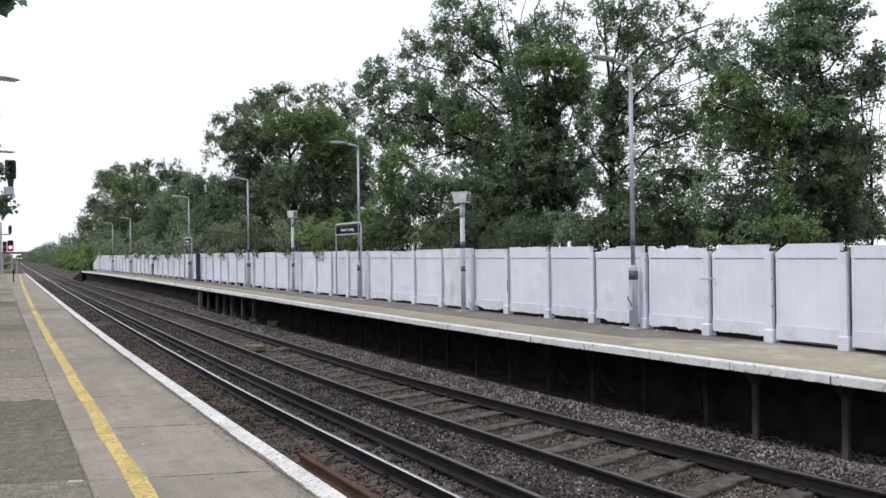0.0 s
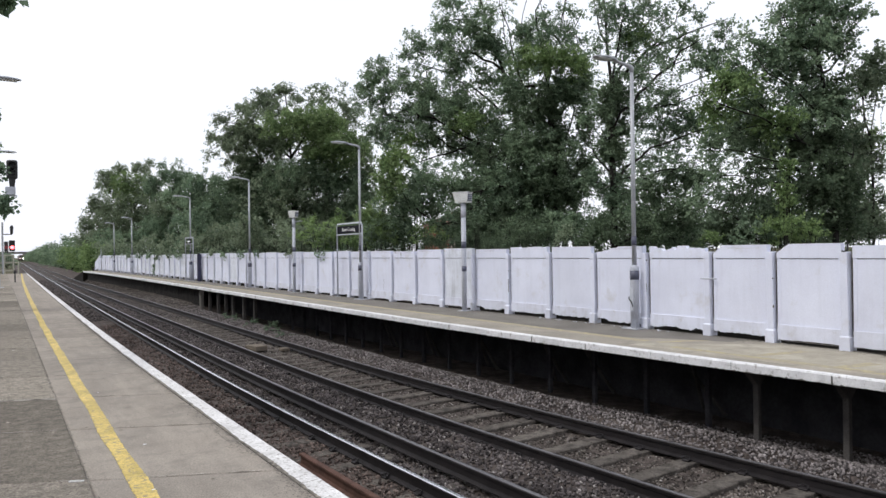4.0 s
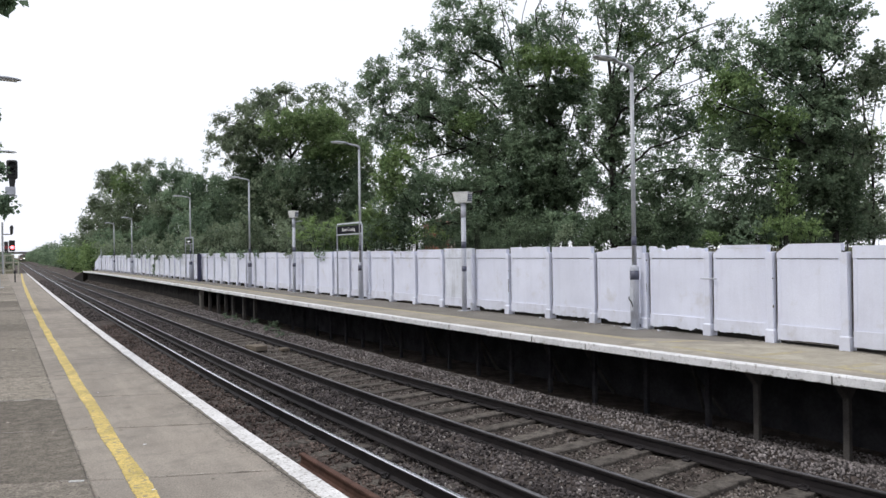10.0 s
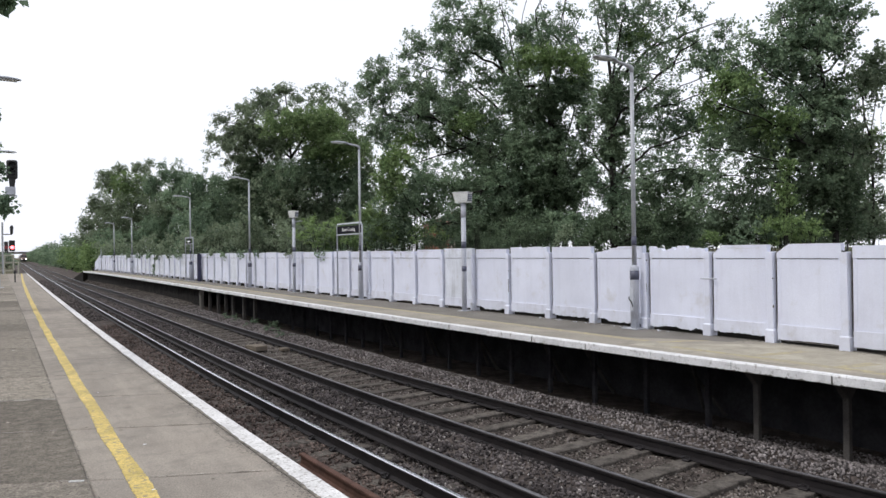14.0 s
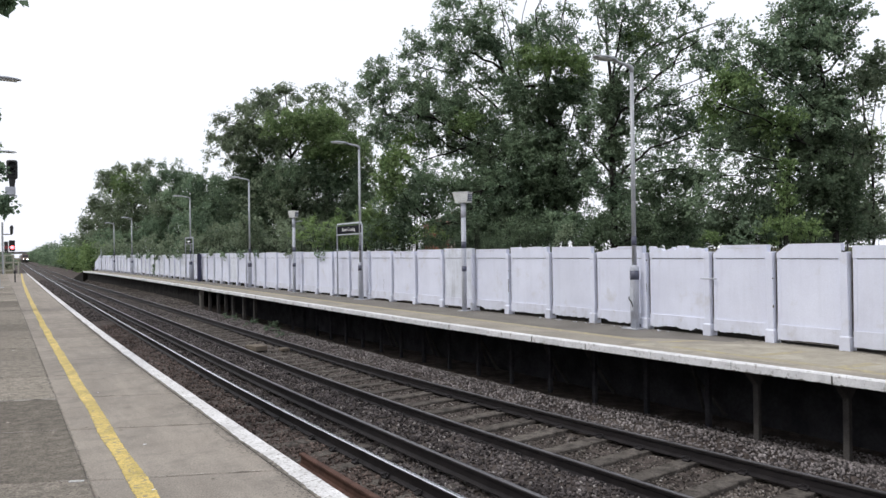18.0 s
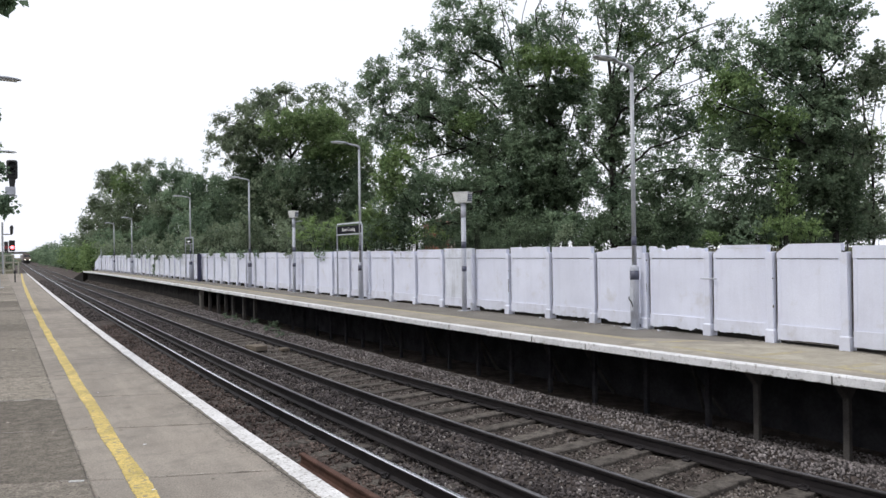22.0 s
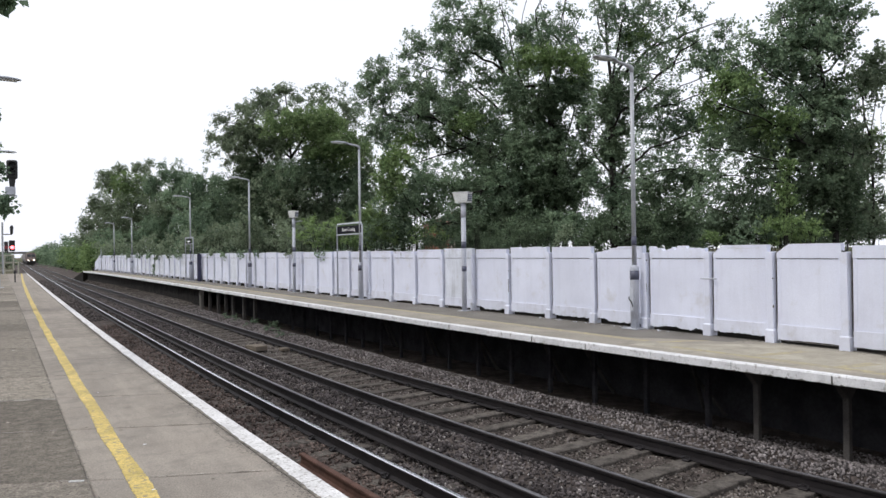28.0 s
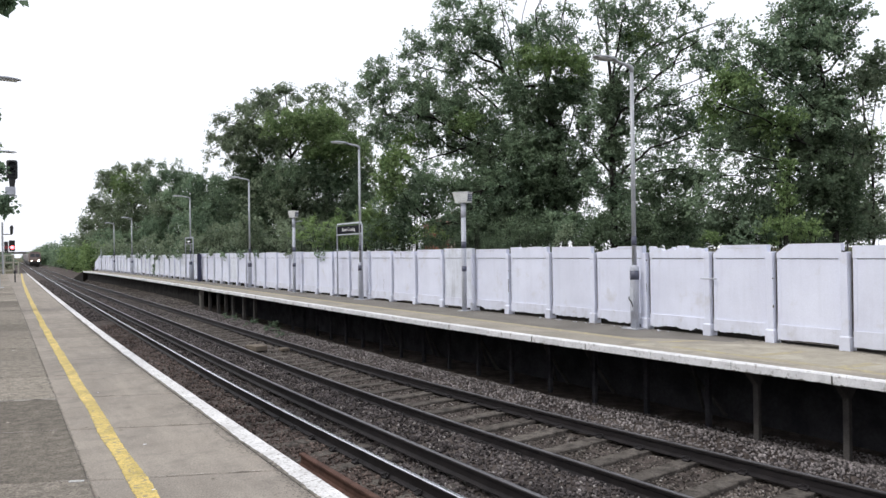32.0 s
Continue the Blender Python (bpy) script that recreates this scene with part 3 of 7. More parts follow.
while y < END_N - 0.2:
    y1 = min(y + 1.2, END_N)
    sh = Shape()
    sh.sweep([(-0.168, -0.06), (-0.168, 0.001), (-0.015, 0.002), (0.0, -0.012), (0.0, -0.2), (-0.03, -0.21), (-0.05, -0.06)], [(lx("edge_near", q), q, 0) for q in np.linspace(y + 0.003, y1 - 0.003, 3)])
    part("edge_coping", sh, COPING, near, "worn concrete edge coping")
    y = y1
sh, vs, fs = Shape(), [], []
y, i = -6.0, 0
while y < END_N:
    w = 0.060 + 0.012 * noise.noise(Vector((0, y * 1.1, 0)))
    o = 0.014 * noise.noise(Vector((3, y * 0.7, 0)))
    ra, rb = (0.008 * noise.noise(Vector((k, y * 11, 1))) + 0.008 * noise.noise(Vector((k, y * 37, 2))) for k in (1, 7))
    for dx, z in ((-w + ra, 0.0035), (-w + 0.008 + ra, 0.0062), (w - 0.008 + rb, 0.0062), (w + rb, 0.0035)):
        vs.append((lx("yellow", y) + dx + o, y, z))
    if i:
        a = (i - 1) * 4
        fs += [(a + j, a + j + 1, a + j + 5, a + j + 4) for j in range(3)]
    y += 0.025 if y < 12 else (0.08 if y < 30 else 0.5)
    i += 1
part("yellow_line", sh.add(vs, fs), YELLOW, near, "worn yellow safety line")


# white paint along the edge, its inner side worn to a ragged line
sh, vs, fs = Shape(), [], []
y, i = -6.0, 0
while y < END_N:
    e = lx("edge_near", y)
    w = 0.148 + 0.018 * noise.noise(Vector((0, y * 1.3, 5))) + (0.012 * noise.noise(Vector((0, y * 9, 2))) + 0.012 * noise.noise(Vector((0, y * 31, 2))) if y < 30 else 0)
    vs += [(e - 0.016, y, 0.0045), (e - 0.08, y, 0.005), (e - w, y, 0.0045)]
    if i:
        a = 3 * (i - 1)
        fs += [(a, a + 1, a + 4, a + 3), (a + 1, a + 2, a + 5, a + 4)]
    y += 0.025 if y < 12 else (0.08 if y < 30 else 0.5)
    i += 1
part("edge_paint", sh.add(vs, fs), WHITE_EDGE, near, "worn white paint along the edge")
# grime trodden into the slabs beside the paint
GRIME = mat("trodden_grime", (0.125, 0.115, 0.103), (0.215, 0.196, 0.174), 7, 0.93, 0.4, 60, stain=(0.12, 0.112, 0.102), stain_at=(0.5, 0.66), stain_scale=16, grain_mix=0.8)


def specks(n, seed, place, size, stretch):
    """Many small ragged flecks of dirt lying flat, strewn by place(rng)."""
    rng = random.Random(seed)
    vs, fs = [], []
    for k in range(n):
        x, y = place(rng)
        r = rng.uniform(*size) * (1 + 0.05 * max(0.0, y - 6))
        z = 0.0022 + 0.0012 * k / n
        turn = rng.uniform(-0.5, 0.5)
        for q in range(6):
            a = q * math.pi / 3
            u, v = r * rng.uniform(0.45, 1.1) * math.cos(a), r * stretch * rng.uniform(0.45, 1.1) * math.sin(a)
            vs.append((x + u * math.cos(turn) - v * math.sin(turn), y + u * math.sin(turn) + v * math.cos(turn), z))
        fs.append(tuple(range(6 * k, 6 * k + 6)))
    return Shape().add(vs, fs)


def beside_edge(rng):
    y = 2.5 + 17.5 * rng.random() ** 1.5
    reach = max(0.012, 0.05 + 0.10 * noise.noise(Vector((0, y * 0.9, 21))))
    return lx("edge_near", y) - 0.163 - rng.expovariate(1 / reach), y


def along_joint(rng):
    y = 1.0 + 29 * rng.random() ** 1.4
    while noise.noise(Vector((0, y * 1.7, 15))) < rng.uniform(-0.6, 0.2):
        y = 1.0 + 29 * rng.random() ** 1.4
    return 0.49 + rng.gauss(0, 0.007), y


part("edge_grime", specks(5200, 31, beside_edge, (0.002, 0.0085), 1.5), GRIME, near, "dark grime beside the edge paint")
# loose dirt caught in the long joint between the two rows of slabs
part("joint_dirt", specks(700, 32, along_joint, (0.002, 0.006), 4.0), GRIME, near, "dark dirt caught in the long joint")


# pale flakes of mortar left along the cross joints
rng = random.Random(21)
for i in range(-1, 12):
    for x0, x1, many in ((-1.0, 0.47, 5), (0.52, 1.52, 4)):
        for k in range(many):
            x = rng.uniform(x0, x1 - 0.12)
            y = 5.29 + JOINT * i + (((0.0, -0.05, 0.04)[i % 3]) if x1 < 0.5 else 0.0)
            L = rng.uniform(0.04, 0.22)
            sh, vs, fs = Shape(), [], []
            for q in range(7):
                xx = x + L * q / 6
                yy = y - 0.46 * (xx - 0.5) + rng.uniform(-0.003, 0.003) + 0.01
                w = rng.uniform(0.001, 0.006)
                vs += [(xx, yy - w, 0.0042), (xx, yy + w, 0.0042)]
                if q:
                    fs.append((2 * q - 2, 2 * q - 1, 2 * q + 1, 2 * q))
            part("mortar_flake", sh.add(vs, fs), FLAKE if rng.random() < 0.6 else DIRT_AND_SHADE, near)


# a nearly whole line of pale mortar in one joint, and a white chip at the next
for y0, x0, x1, w0 in ((8.56, -1.15, 0.44, 0.009), (6.92, -0.2, 0.4, 0.004), (5.27, 0.62, 1.05, 0.005), (6.93, 0.9, 1.5, 0.004)):
    sh, vs, fs = Shape(), [], []
    for q, x in enumerate(np.arange(x0, x1, 0.02)):
        w = w0 * max(0.15, 0.6 + 1.2 * noise.noise(Vector((x * 7, y0, 3))))
        yy = y0 - 0.46 * (x - 0.5) + 0.006 * noise.noise(Vector((x * 5, y0, 9)))
        vs += [(x, yy - w, 0.0044), (x, yy + w, 0.0044)]
        if q:
            fs.append((2 * q - 2, 2 * q - 1, 2 * q + 1, 2 * q))
    part("mortar_flake", sh.add(vs, fs), FLAKE, near, "pale mortar line in a joint")
part("mortar_flake", Shape().box(-0.05, 0.05, -0.014, 0.014, 0, 0.008, 0.004), WHITE_EDGE, near, "white chip of mortar", at=pose(0.42, 5.31, 0.001, 0, 0, -24))


# ---- far platform ----
END_F = 80.0
far = thing("platform_far", 0, 0, 0, "asphalt platform on concrete trestles with a white edge", "platform", kind="structure")
ys = steps(-8, END_F)
s = Shape()
vs, fs = [], []
for i, y in enumerate(ys):
    e, f = lx("edge_far", y) + 0.14, fence_x(y) + 0.0
    prof = [(e, 0.0), (e, -0.08), (e + 0.35, -0.2), (f, -0.2), (f, 0.0)]
    vs += [(x, y, z) for x, z in prof]
    if i:
        a = (i - 1) * 5
        fs += [(a + j, a + (j + 1) % 5, a + 5 + (j + 1) % 5, a + 5 + j) for j in range(5)]
n = (len(ys) - 1) * 5
fs += [(0, 1, 2, 3, 4), (n, n + 4, n + 3, n + 2, n + 1)]
part("deck", s.add(vs, fs), ASPHALT, far)
y = -5.74
while y < END_F - 0.1:
    y1 = min(y + 1.284, END_F)
    sh = Shape()
    lift = random.uniform(-0.004, 0.004)
    sh.sweep([(0.0, -0.112), (0.0, -0.015), (0.014, 0.002), (0.105, 0.002), (0.142, -0.003), (0.142, -0.12), (0.02, -0.12)], [(lx("edge_far", q) + random.uniform(-0.003, 0.003), q, lift) for q in (y + 0.004, (y + y1) / 2, y1 - 0.004)])
    part("edge_coping", sh, EDGE_FAR, far, "white painted coping block")
    if -1 < y < 40:
        sh, vs, fs, hh = Shape(), [], [], 0.01
        for k in range(49):
            q = y + 0.006 + (y1 - y - 0.012) * k / 48
            hh = min(0.03, max(0.0005, random.choice((0.001, 0.002, 0.004, 0.008, 0.012, 0.02)) * random.uniform(0.5, 1.2)))
            vs += [(lx("edge_far", q) - 0.0045, q, lift - 0.1185), (lx("edge_far", q) - 0.0045, q, lift - 0.1185 + hh)]
            if k:
                fs.append((2 * k - 2, 2 * k - 1, 2 * k + 1, 2 * k))
        part("chipped_edge", sh.add(vs, fs), DIRT_AND_SHADE, far, "dark chipped lower edge")
        if random.random() < 0.3:
            part("chip", Shape().box(-0.006, 0.03, -0.008, 0.008, -0.11, -0.02, 0.003), DIRT_AND_SHADE, far, at=pose(lx("edge_far", y1), y1, 0))
    y = y1
s = Shape()
for x0, x1, z0, z1 in ((0.0, 0.25, -1.4, -0.2),):
    vs, fs = [], []
    for i, y in enumerate(ys):
        f = fence_x(y) - 0.3
        vs += [(f, y, -1.5), (f, y, -0.2), (f + 0.25, y, -0.2), (f + 0.25, y, -1.5)]
        if i:
            a = (i - 1) * 4
            fs += [(a + j, a + (j + 1) % 4, a + 4 + (j + 1) % 4, a + 4 + j) for j in range(4)]
    s.add(vs, fs)
# wall added in place of a dark void, with the shade in its colour
part("back_wall", s, UNDERSIDE, far, "wall added beneath the deck, its shade put into the colour")
col = Shape()
col.box(-0.04, 0.04, -0.04, 0.04, -1.3, -0.34, 0.008)
col.add([(-0.04, -0.04, -0.38), (0.04, -0.04, -0.38), (0.04, 0.04, -0.38), (-0.04, 0.04, -0.38), (-0.24, -0.04, -0.2), (0.24, -0.04, -0.2), (0.24, 0.04, -0.2), (-0.24, 0.04, -0.2)],
        [(0, 1, 5, 4), (1, 2, 6, 5), (2, 3, 7, 6), (3, 0, 4, 7), (4, 5, 6, 7), (0, 3, 2, 1)])
col_me = col.mesh("trestle_post", UNDERDECK_CONCRETE)
# the same post in a darker colour, for the shade deeper under the deck
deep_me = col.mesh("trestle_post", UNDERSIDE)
wide_me = Shape().box(-0.08, 0.08, -0.1, 0.1, -1.3, -0.19, 0.015).mesh("trestle_post", COLUMN)
slim_me = Shape().box(-0.06, 0.06, -0.06, 0.06, -1.3, -0.19, 0.01).mesh("trestle_post", UNDERDECK_CONCRETE)
y = 4.68 - 1.17 * 9
while y < 25.6:
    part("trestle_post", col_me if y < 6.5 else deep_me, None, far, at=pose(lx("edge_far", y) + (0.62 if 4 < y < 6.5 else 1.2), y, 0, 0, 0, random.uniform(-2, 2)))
    y += 1.17
for y in (7.1, 9.4, 10.6, 12.9, 15.3, 17.6):
    x = lx("edge_far", y) + 1.75
    part("brace", Shape().tube([(x, y, -1.2), (x + 0.05, y + 1.1, -0.22)], 0.035, 6), UNDERDECK_CONCRETE, far, "raking brace under the deck")
    part("brace", Shape().tube([(x + 0.1, y + 0.5, -1.2), (x - 0.3, y + 0.45, -0.22)], 0.03, 6), UNDERDECK_CONCRETE, far, "raking brace under the deck")
for y in (26.1, 27.5, 29.0, 30.1, 31.3, 32.8):
    part("trestle_post", slim_me, None, far, at=pose(lx("edge_far", y) + 0.3, y, 0))
part("trestle_post", wide_me, None, far, "stout pale concrete post", at=pose(lx("edge_far", 34.2) + 0.26, 34.2, 0))
s = Shape()
vs, fs = [], []
for i, y in enumerate(q for q in ys if q > 34.8):
    e = lx("edge_far", y) + 0.42
    vs += [(e, y, -1.5), (e, y, -0.19), (e + 0.3, y, -0.19), (e + 0.3, y, -1.5)]
    if i:
        a = (i - 1) * 4
        fs += [(a + j, a + (j + 1) % 4, a + 4 + (j + 1) % 4, a + 4 + j) for j in range(4)]
n = len(vs) - 4
fs += [(0, 1, 2, 3), (n + 3, n + 2, n + 1, n)]
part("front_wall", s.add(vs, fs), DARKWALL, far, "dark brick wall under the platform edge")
# the sloping end of the deck
s = Shape()
e0, f0 = lx("edge_far", END_F), fence_x(END_F)
s.add([(e0, END_F, 0), (f0, END_F, 0), (f0 - 0.3, END_F + 9, -1.1), (e0 - 0.3, END_F + 9, -1.1), (e0, END_F, -1.3), (f0, END_F, -1.3), (f0 - 0.3, END_F + 9, -1.3), (e0 - 0.3, END_F + 9, -1.3)],
      [(0, 1, 2, 3), (4, 7, 6, 5), (0, 3, 7, 4), (1, 5, 6, 2), (3, 2, 6, 7), (0, 4, 5, 1)])
part("end_ramp", s, SOIL, far, "dark earthy ramp at the platform end")


def flat_strip(a, b, w, z=0.004):
    """A painted stripe from a to b on a level surface, with slightly ragged sides."""
    a, b = Vector((*a, z)), Vector((*b, z))
    d = (b - a).normalized()
    nrm = Vector((-d.y, d.x, 0))
    sh, vs, fs, n = Shape(), [], [], max(2, int((b - a).length / 0.25))
    for i in range(n + 1):
        p = a + (b - a) * i / n
        r = w * (0.5 + 0.12 * noise.noise(p * 3))
        vs += [p - nrm * r, p + nrm * r]
        if i:
            k = 2 * (i - 1)
            fs.append((k, k + 1, k + 3, k + 2))
    return sh.add(vs, fs)


# a paler, sandy patch of worn surfacing at the near end
SAND = mat("sandy_worn_asphalt", (0.36, 0.33, 0.27), (0.46, 0.425, 0.35), 1.6, 0.92, 0.4, 60, stain=(0.29, 0.268, 0.225), stain_at=(0.46, 0.68), stain_scale=3.0, grain_mix=0.6)
sh, vs, fs = Shape(), [], []
for i, y in enumerate(np.arange(-6.0, 7.9, 0.1)):
    e = lx("edge_far", y) + 0.34 + 0.06 * noise.noise(Vector((y * 1.4, 5, 0)))
    f = min(fence_x(y) - 0.15, e + 0.15 + 1.5 * min(1.0, (7.95 - y) / 1.6)) + 0.06 * noise.noise(Vector((y * 2.0, 9, 0)))
    vs += [(e, y, 0.0008), (f, y, 0.0008)]
    if i:
        fs.append((2 * i - 2, 2 * i - 1, 2 * i + 1, 2 * i))
part("worn_patch", sh.add(vs, fs), SAND, far, "paler sandy patch of worn surfacing")
# darker resurfaced strip between the old yellow line and the fence
sh, vs, fs = Shape(), [], []
for i, y in enumerate(np.arange(7.0, 76.0, 0.8)):
    e, f = lx("edge_far", y) + 0.95 + 0.05 * noise.noise(Vector((y, 0, 0))), fence_x(y) - 0.02
    if i == 0:
        e = f - 0.5
    elif i == 1:
        e += 0.5
    vs += [(e, y, 0.0005), (e + 0.02, y, 0.0018), (f, y, 0.0018)]
    if i:
        a = (i - 1) * 3
        fs += [(a, a + 1, a + 4, a + 3), (a + 1, a + 2, a + 5, a + 4)]
part("resurfaced_strip", sh.add(vs, fs), PATCH, far, "dark grey resurfaced strip along the fence")
for y0, y1 in ((7.9, 20), (20.1, 36), (36.1, 60)):
    part("yellow_line", flat_strip((lx("edge_far", y0) + 0.88, y0), (lx("edge_far", y1) + 0.88, y1), 0.2, 0.0026), YELLOW_OLD, far, "faded yellow safety line")
for k, (y0, y1, x0, x1) in enumerate(((7.7, 7.35, 0.9, 1.75), (5.9, 5.75, 0.75, 1.6), (4.75, 4.62, 0.5, 1.2), (7.2, -3.0, 0.62, 0.62))):
    part("yellow_line", flat_strip((lx("edge_far", y0) + x0, y0), (lx("edge_far", max(y1, 4.0)) + x1, y1), 0.16, 0.0016 + 0.0004 * k), YELLOW_OLD, far, "faded yellow stripe")

# bits of broken concrete and a few trodden gum spots
def fence_foot(a, b):
    y = 8.4 + 3.6 * a
    return fence_x(y) - 0.17 - 0.12 * b, y, 0.015


stones("rubble", 34, fence_foot, (0.006, 0.02), FENCE_DIRTY, "crumbs of broken concrete at the foot of the fence")


def by_fence(rng):
    y = 4.8 + 22 * rng.random() ** 1.5
    reach = 0.03 + 0.09 * max(0.0, noise.noise(Vector((0, y * 0.8, 31))) + 0.35)
    return fence_x(y) + 0.02 - rng.expovariate(1 / reach), y


part("fence_foot_grime", specks(2600, 33, by_fence, (0.006, 0.02), 1.6), SOIL_GRIT, far, "dark grit drifted along the foot of the fence")
rng = random.Random(9)
for k in range(26):
    y = 4.6 + 16 * rng.random() ** 1.5
    x = rng.uniform(-0.1, lx("edge_near", y) - 0.3)
    r = rng.uniform(0.008, 0.02)
    sh = Shape()
    ring = [(r * math.cos(q) * rng.uniform(0.7, 1.2), r * math.sin(q) * rng.uniform(0.7, 1.2)) for q in np.linspace(0, 6.28, 9)[:-1]]
    sh.add([(u, v, 0.0) for u, v in ring] + [(u * 0.7, v * 0.7, 0.004) for u, v in ring], [tuple(range(8, 16))] + [(i, (i + 1) % 8, 8 + (i + 1) % 8, 8 + i) for i in range(8)])
    part("gum_spot", sh, SLAB_B if k % 3 else WHITE_EDGE, near, at=pose(x, y, 0.003))


# ---- the concrete fence ----
fence = thing("fence", 0, 0, 0, "white painted concrete panel fence along the platform", "fence", kind="structure")
POSTS = [5.44 - 1.2 * i for i in (8, 7, 6, 5, 4, 3, 2, 1)] + [5.44, 6.6, 7.76, 9.14, 10.5, 11.84, 13.26, 14.64, 16.07, 17.48, 18.87, 20.31, 21.71, 23.04, 24.35, 25.75, 27.05, 28.44, 29.87, 31.2, 32.55, 33.9, 35.35, 36.7, 38.15, 39.65, 41.3]
while POSTS[-1] < 82:
    POSTS.append(POSTS[-1] + 1.62)


def post_shape(h):
    sh = Shape()
    sh.box(-0.092, 0.06, -0.054, 0.054, -0.05, h, 0.008)
    sh.add([(-0.118, -0.075, -0.05), (0.07, -0.075, -0.05), (0.07, 0.075, -0.05), (-0.118, 0.075, -0.05),
            (-0.118, -0.075, 0.19), (0.07, -0.075, 0.19), (0.07, 0.075, 0.19), (-0.118, 0.075, 0.19),
            (-0.092, -0.054, 0.215), (0.06, -0.054, 0.215), (0.06, 0.054, 0.215), (-0.092, 0.054, 0.215)],
           [(0, 1, 5, 4), (1, 2, 6, 5), (2, 3, 7, 6), (3, 0, 4, 7), (4, 5, 9, 8), (5, 6, 10, 9), (6, 7, 11, 10), (7, 4, 8, 11), (8, 9, 10, 11)], 1)
    return sh


def panel_shape(w, top, gap, cut, jag, rng, hollow):
    """A fence panel from y = 0 to w: plinth, recessed field and top rail. cut: chamfer of the far upper corner; jag: broken top."""
    sh = Shape()
    n = 30 if jag or hollow else 4
    ys_ = [w * i / n for i in range(n + 1)]
    chips = [(rng.uniform(0.05, 0.95) * w, rng.uniform(0.04, 0.22), rng.uniform(0.3, 1.0) * jag) for _ in range(5)] if jag else []
    slope = rng.uniform(0.0, 0.6) * jag
    tops = []
    for y in ys_:
        z = top - slope * y / w
        for c, r, d in chips:
            if abs(y - c) < r:
                z -= d * (0.6 + 0.4 * rng.random())
        tops.append(max(z, top - jag * 1.3))
    if cut:
        ys_ = ys_ + [w - cut]
        ys_.sort()
        tops = [top - max(0.0, y - (w - cut)) * (0.14 / cut) for y in ys_]
    if hollow:
        lows = [gap + hollow * max(0.0, 0.3 + noise.noise(Vector((y * 4.0, gap * 90, 0)))) + rng.uniform(0, 0.025) for y in ys_]
    else:
        lows = [gap for y in ys_]

    def layer(x0, x1, zl, zh, k=0):
        vs, fs = [], []
        m = len(ys_)
        for y, a, b in zip(ys_, zl, zh):
            vs += [(x0, y, a), (x0, y, b), (x1, y, b), (x1, y, a)]
        for i in range(m - 1):
            o = i * 4
            fs += [(o + j, o + (j + 1) % 4, o + 4 + (j + 1) % 4, o + 4 + j) for j in range(4)]
        o = (m - 1) * 4
        fs += [(0, 1, 2, 3), (o + 3, o + 2, o + 1, o)]
        sh.add(vs, fs, k)

    m = len(ys_)
    layer(-0.03, 0.04, [0.29] * m, [1.335] * m)
    layer(-0.05, 0.05, lows, [0.29] * m, 1)
    layer(-0.047, 0.05, [1.335] * m, tops)
    # thin dark strip: the top rail's shadow, painted, with its grime
    sh.box(-0.0325, -0.02, 0.055, w - 0.055, 1.319, 1.337, k=2)
    sh.box(-0.036, 0.04, 0.0, 0.05, 0.29, 1.335)
    sh.box(-0.036, 0.04, w - 0.05, w, 0.29, 1.335)
    return sh


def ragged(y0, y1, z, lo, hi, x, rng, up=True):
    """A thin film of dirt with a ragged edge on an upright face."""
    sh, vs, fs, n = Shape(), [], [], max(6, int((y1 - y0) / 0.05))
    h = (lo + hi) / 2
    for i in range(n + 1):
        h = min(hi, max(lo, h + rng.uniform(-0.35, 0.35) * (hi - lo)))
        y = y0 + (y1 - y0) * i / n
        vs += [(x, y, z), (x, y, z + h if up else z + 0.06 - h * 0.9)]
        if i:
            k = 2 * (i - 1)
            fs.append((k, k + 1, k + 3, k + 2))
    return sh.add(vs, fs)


rng = random.Random(4)
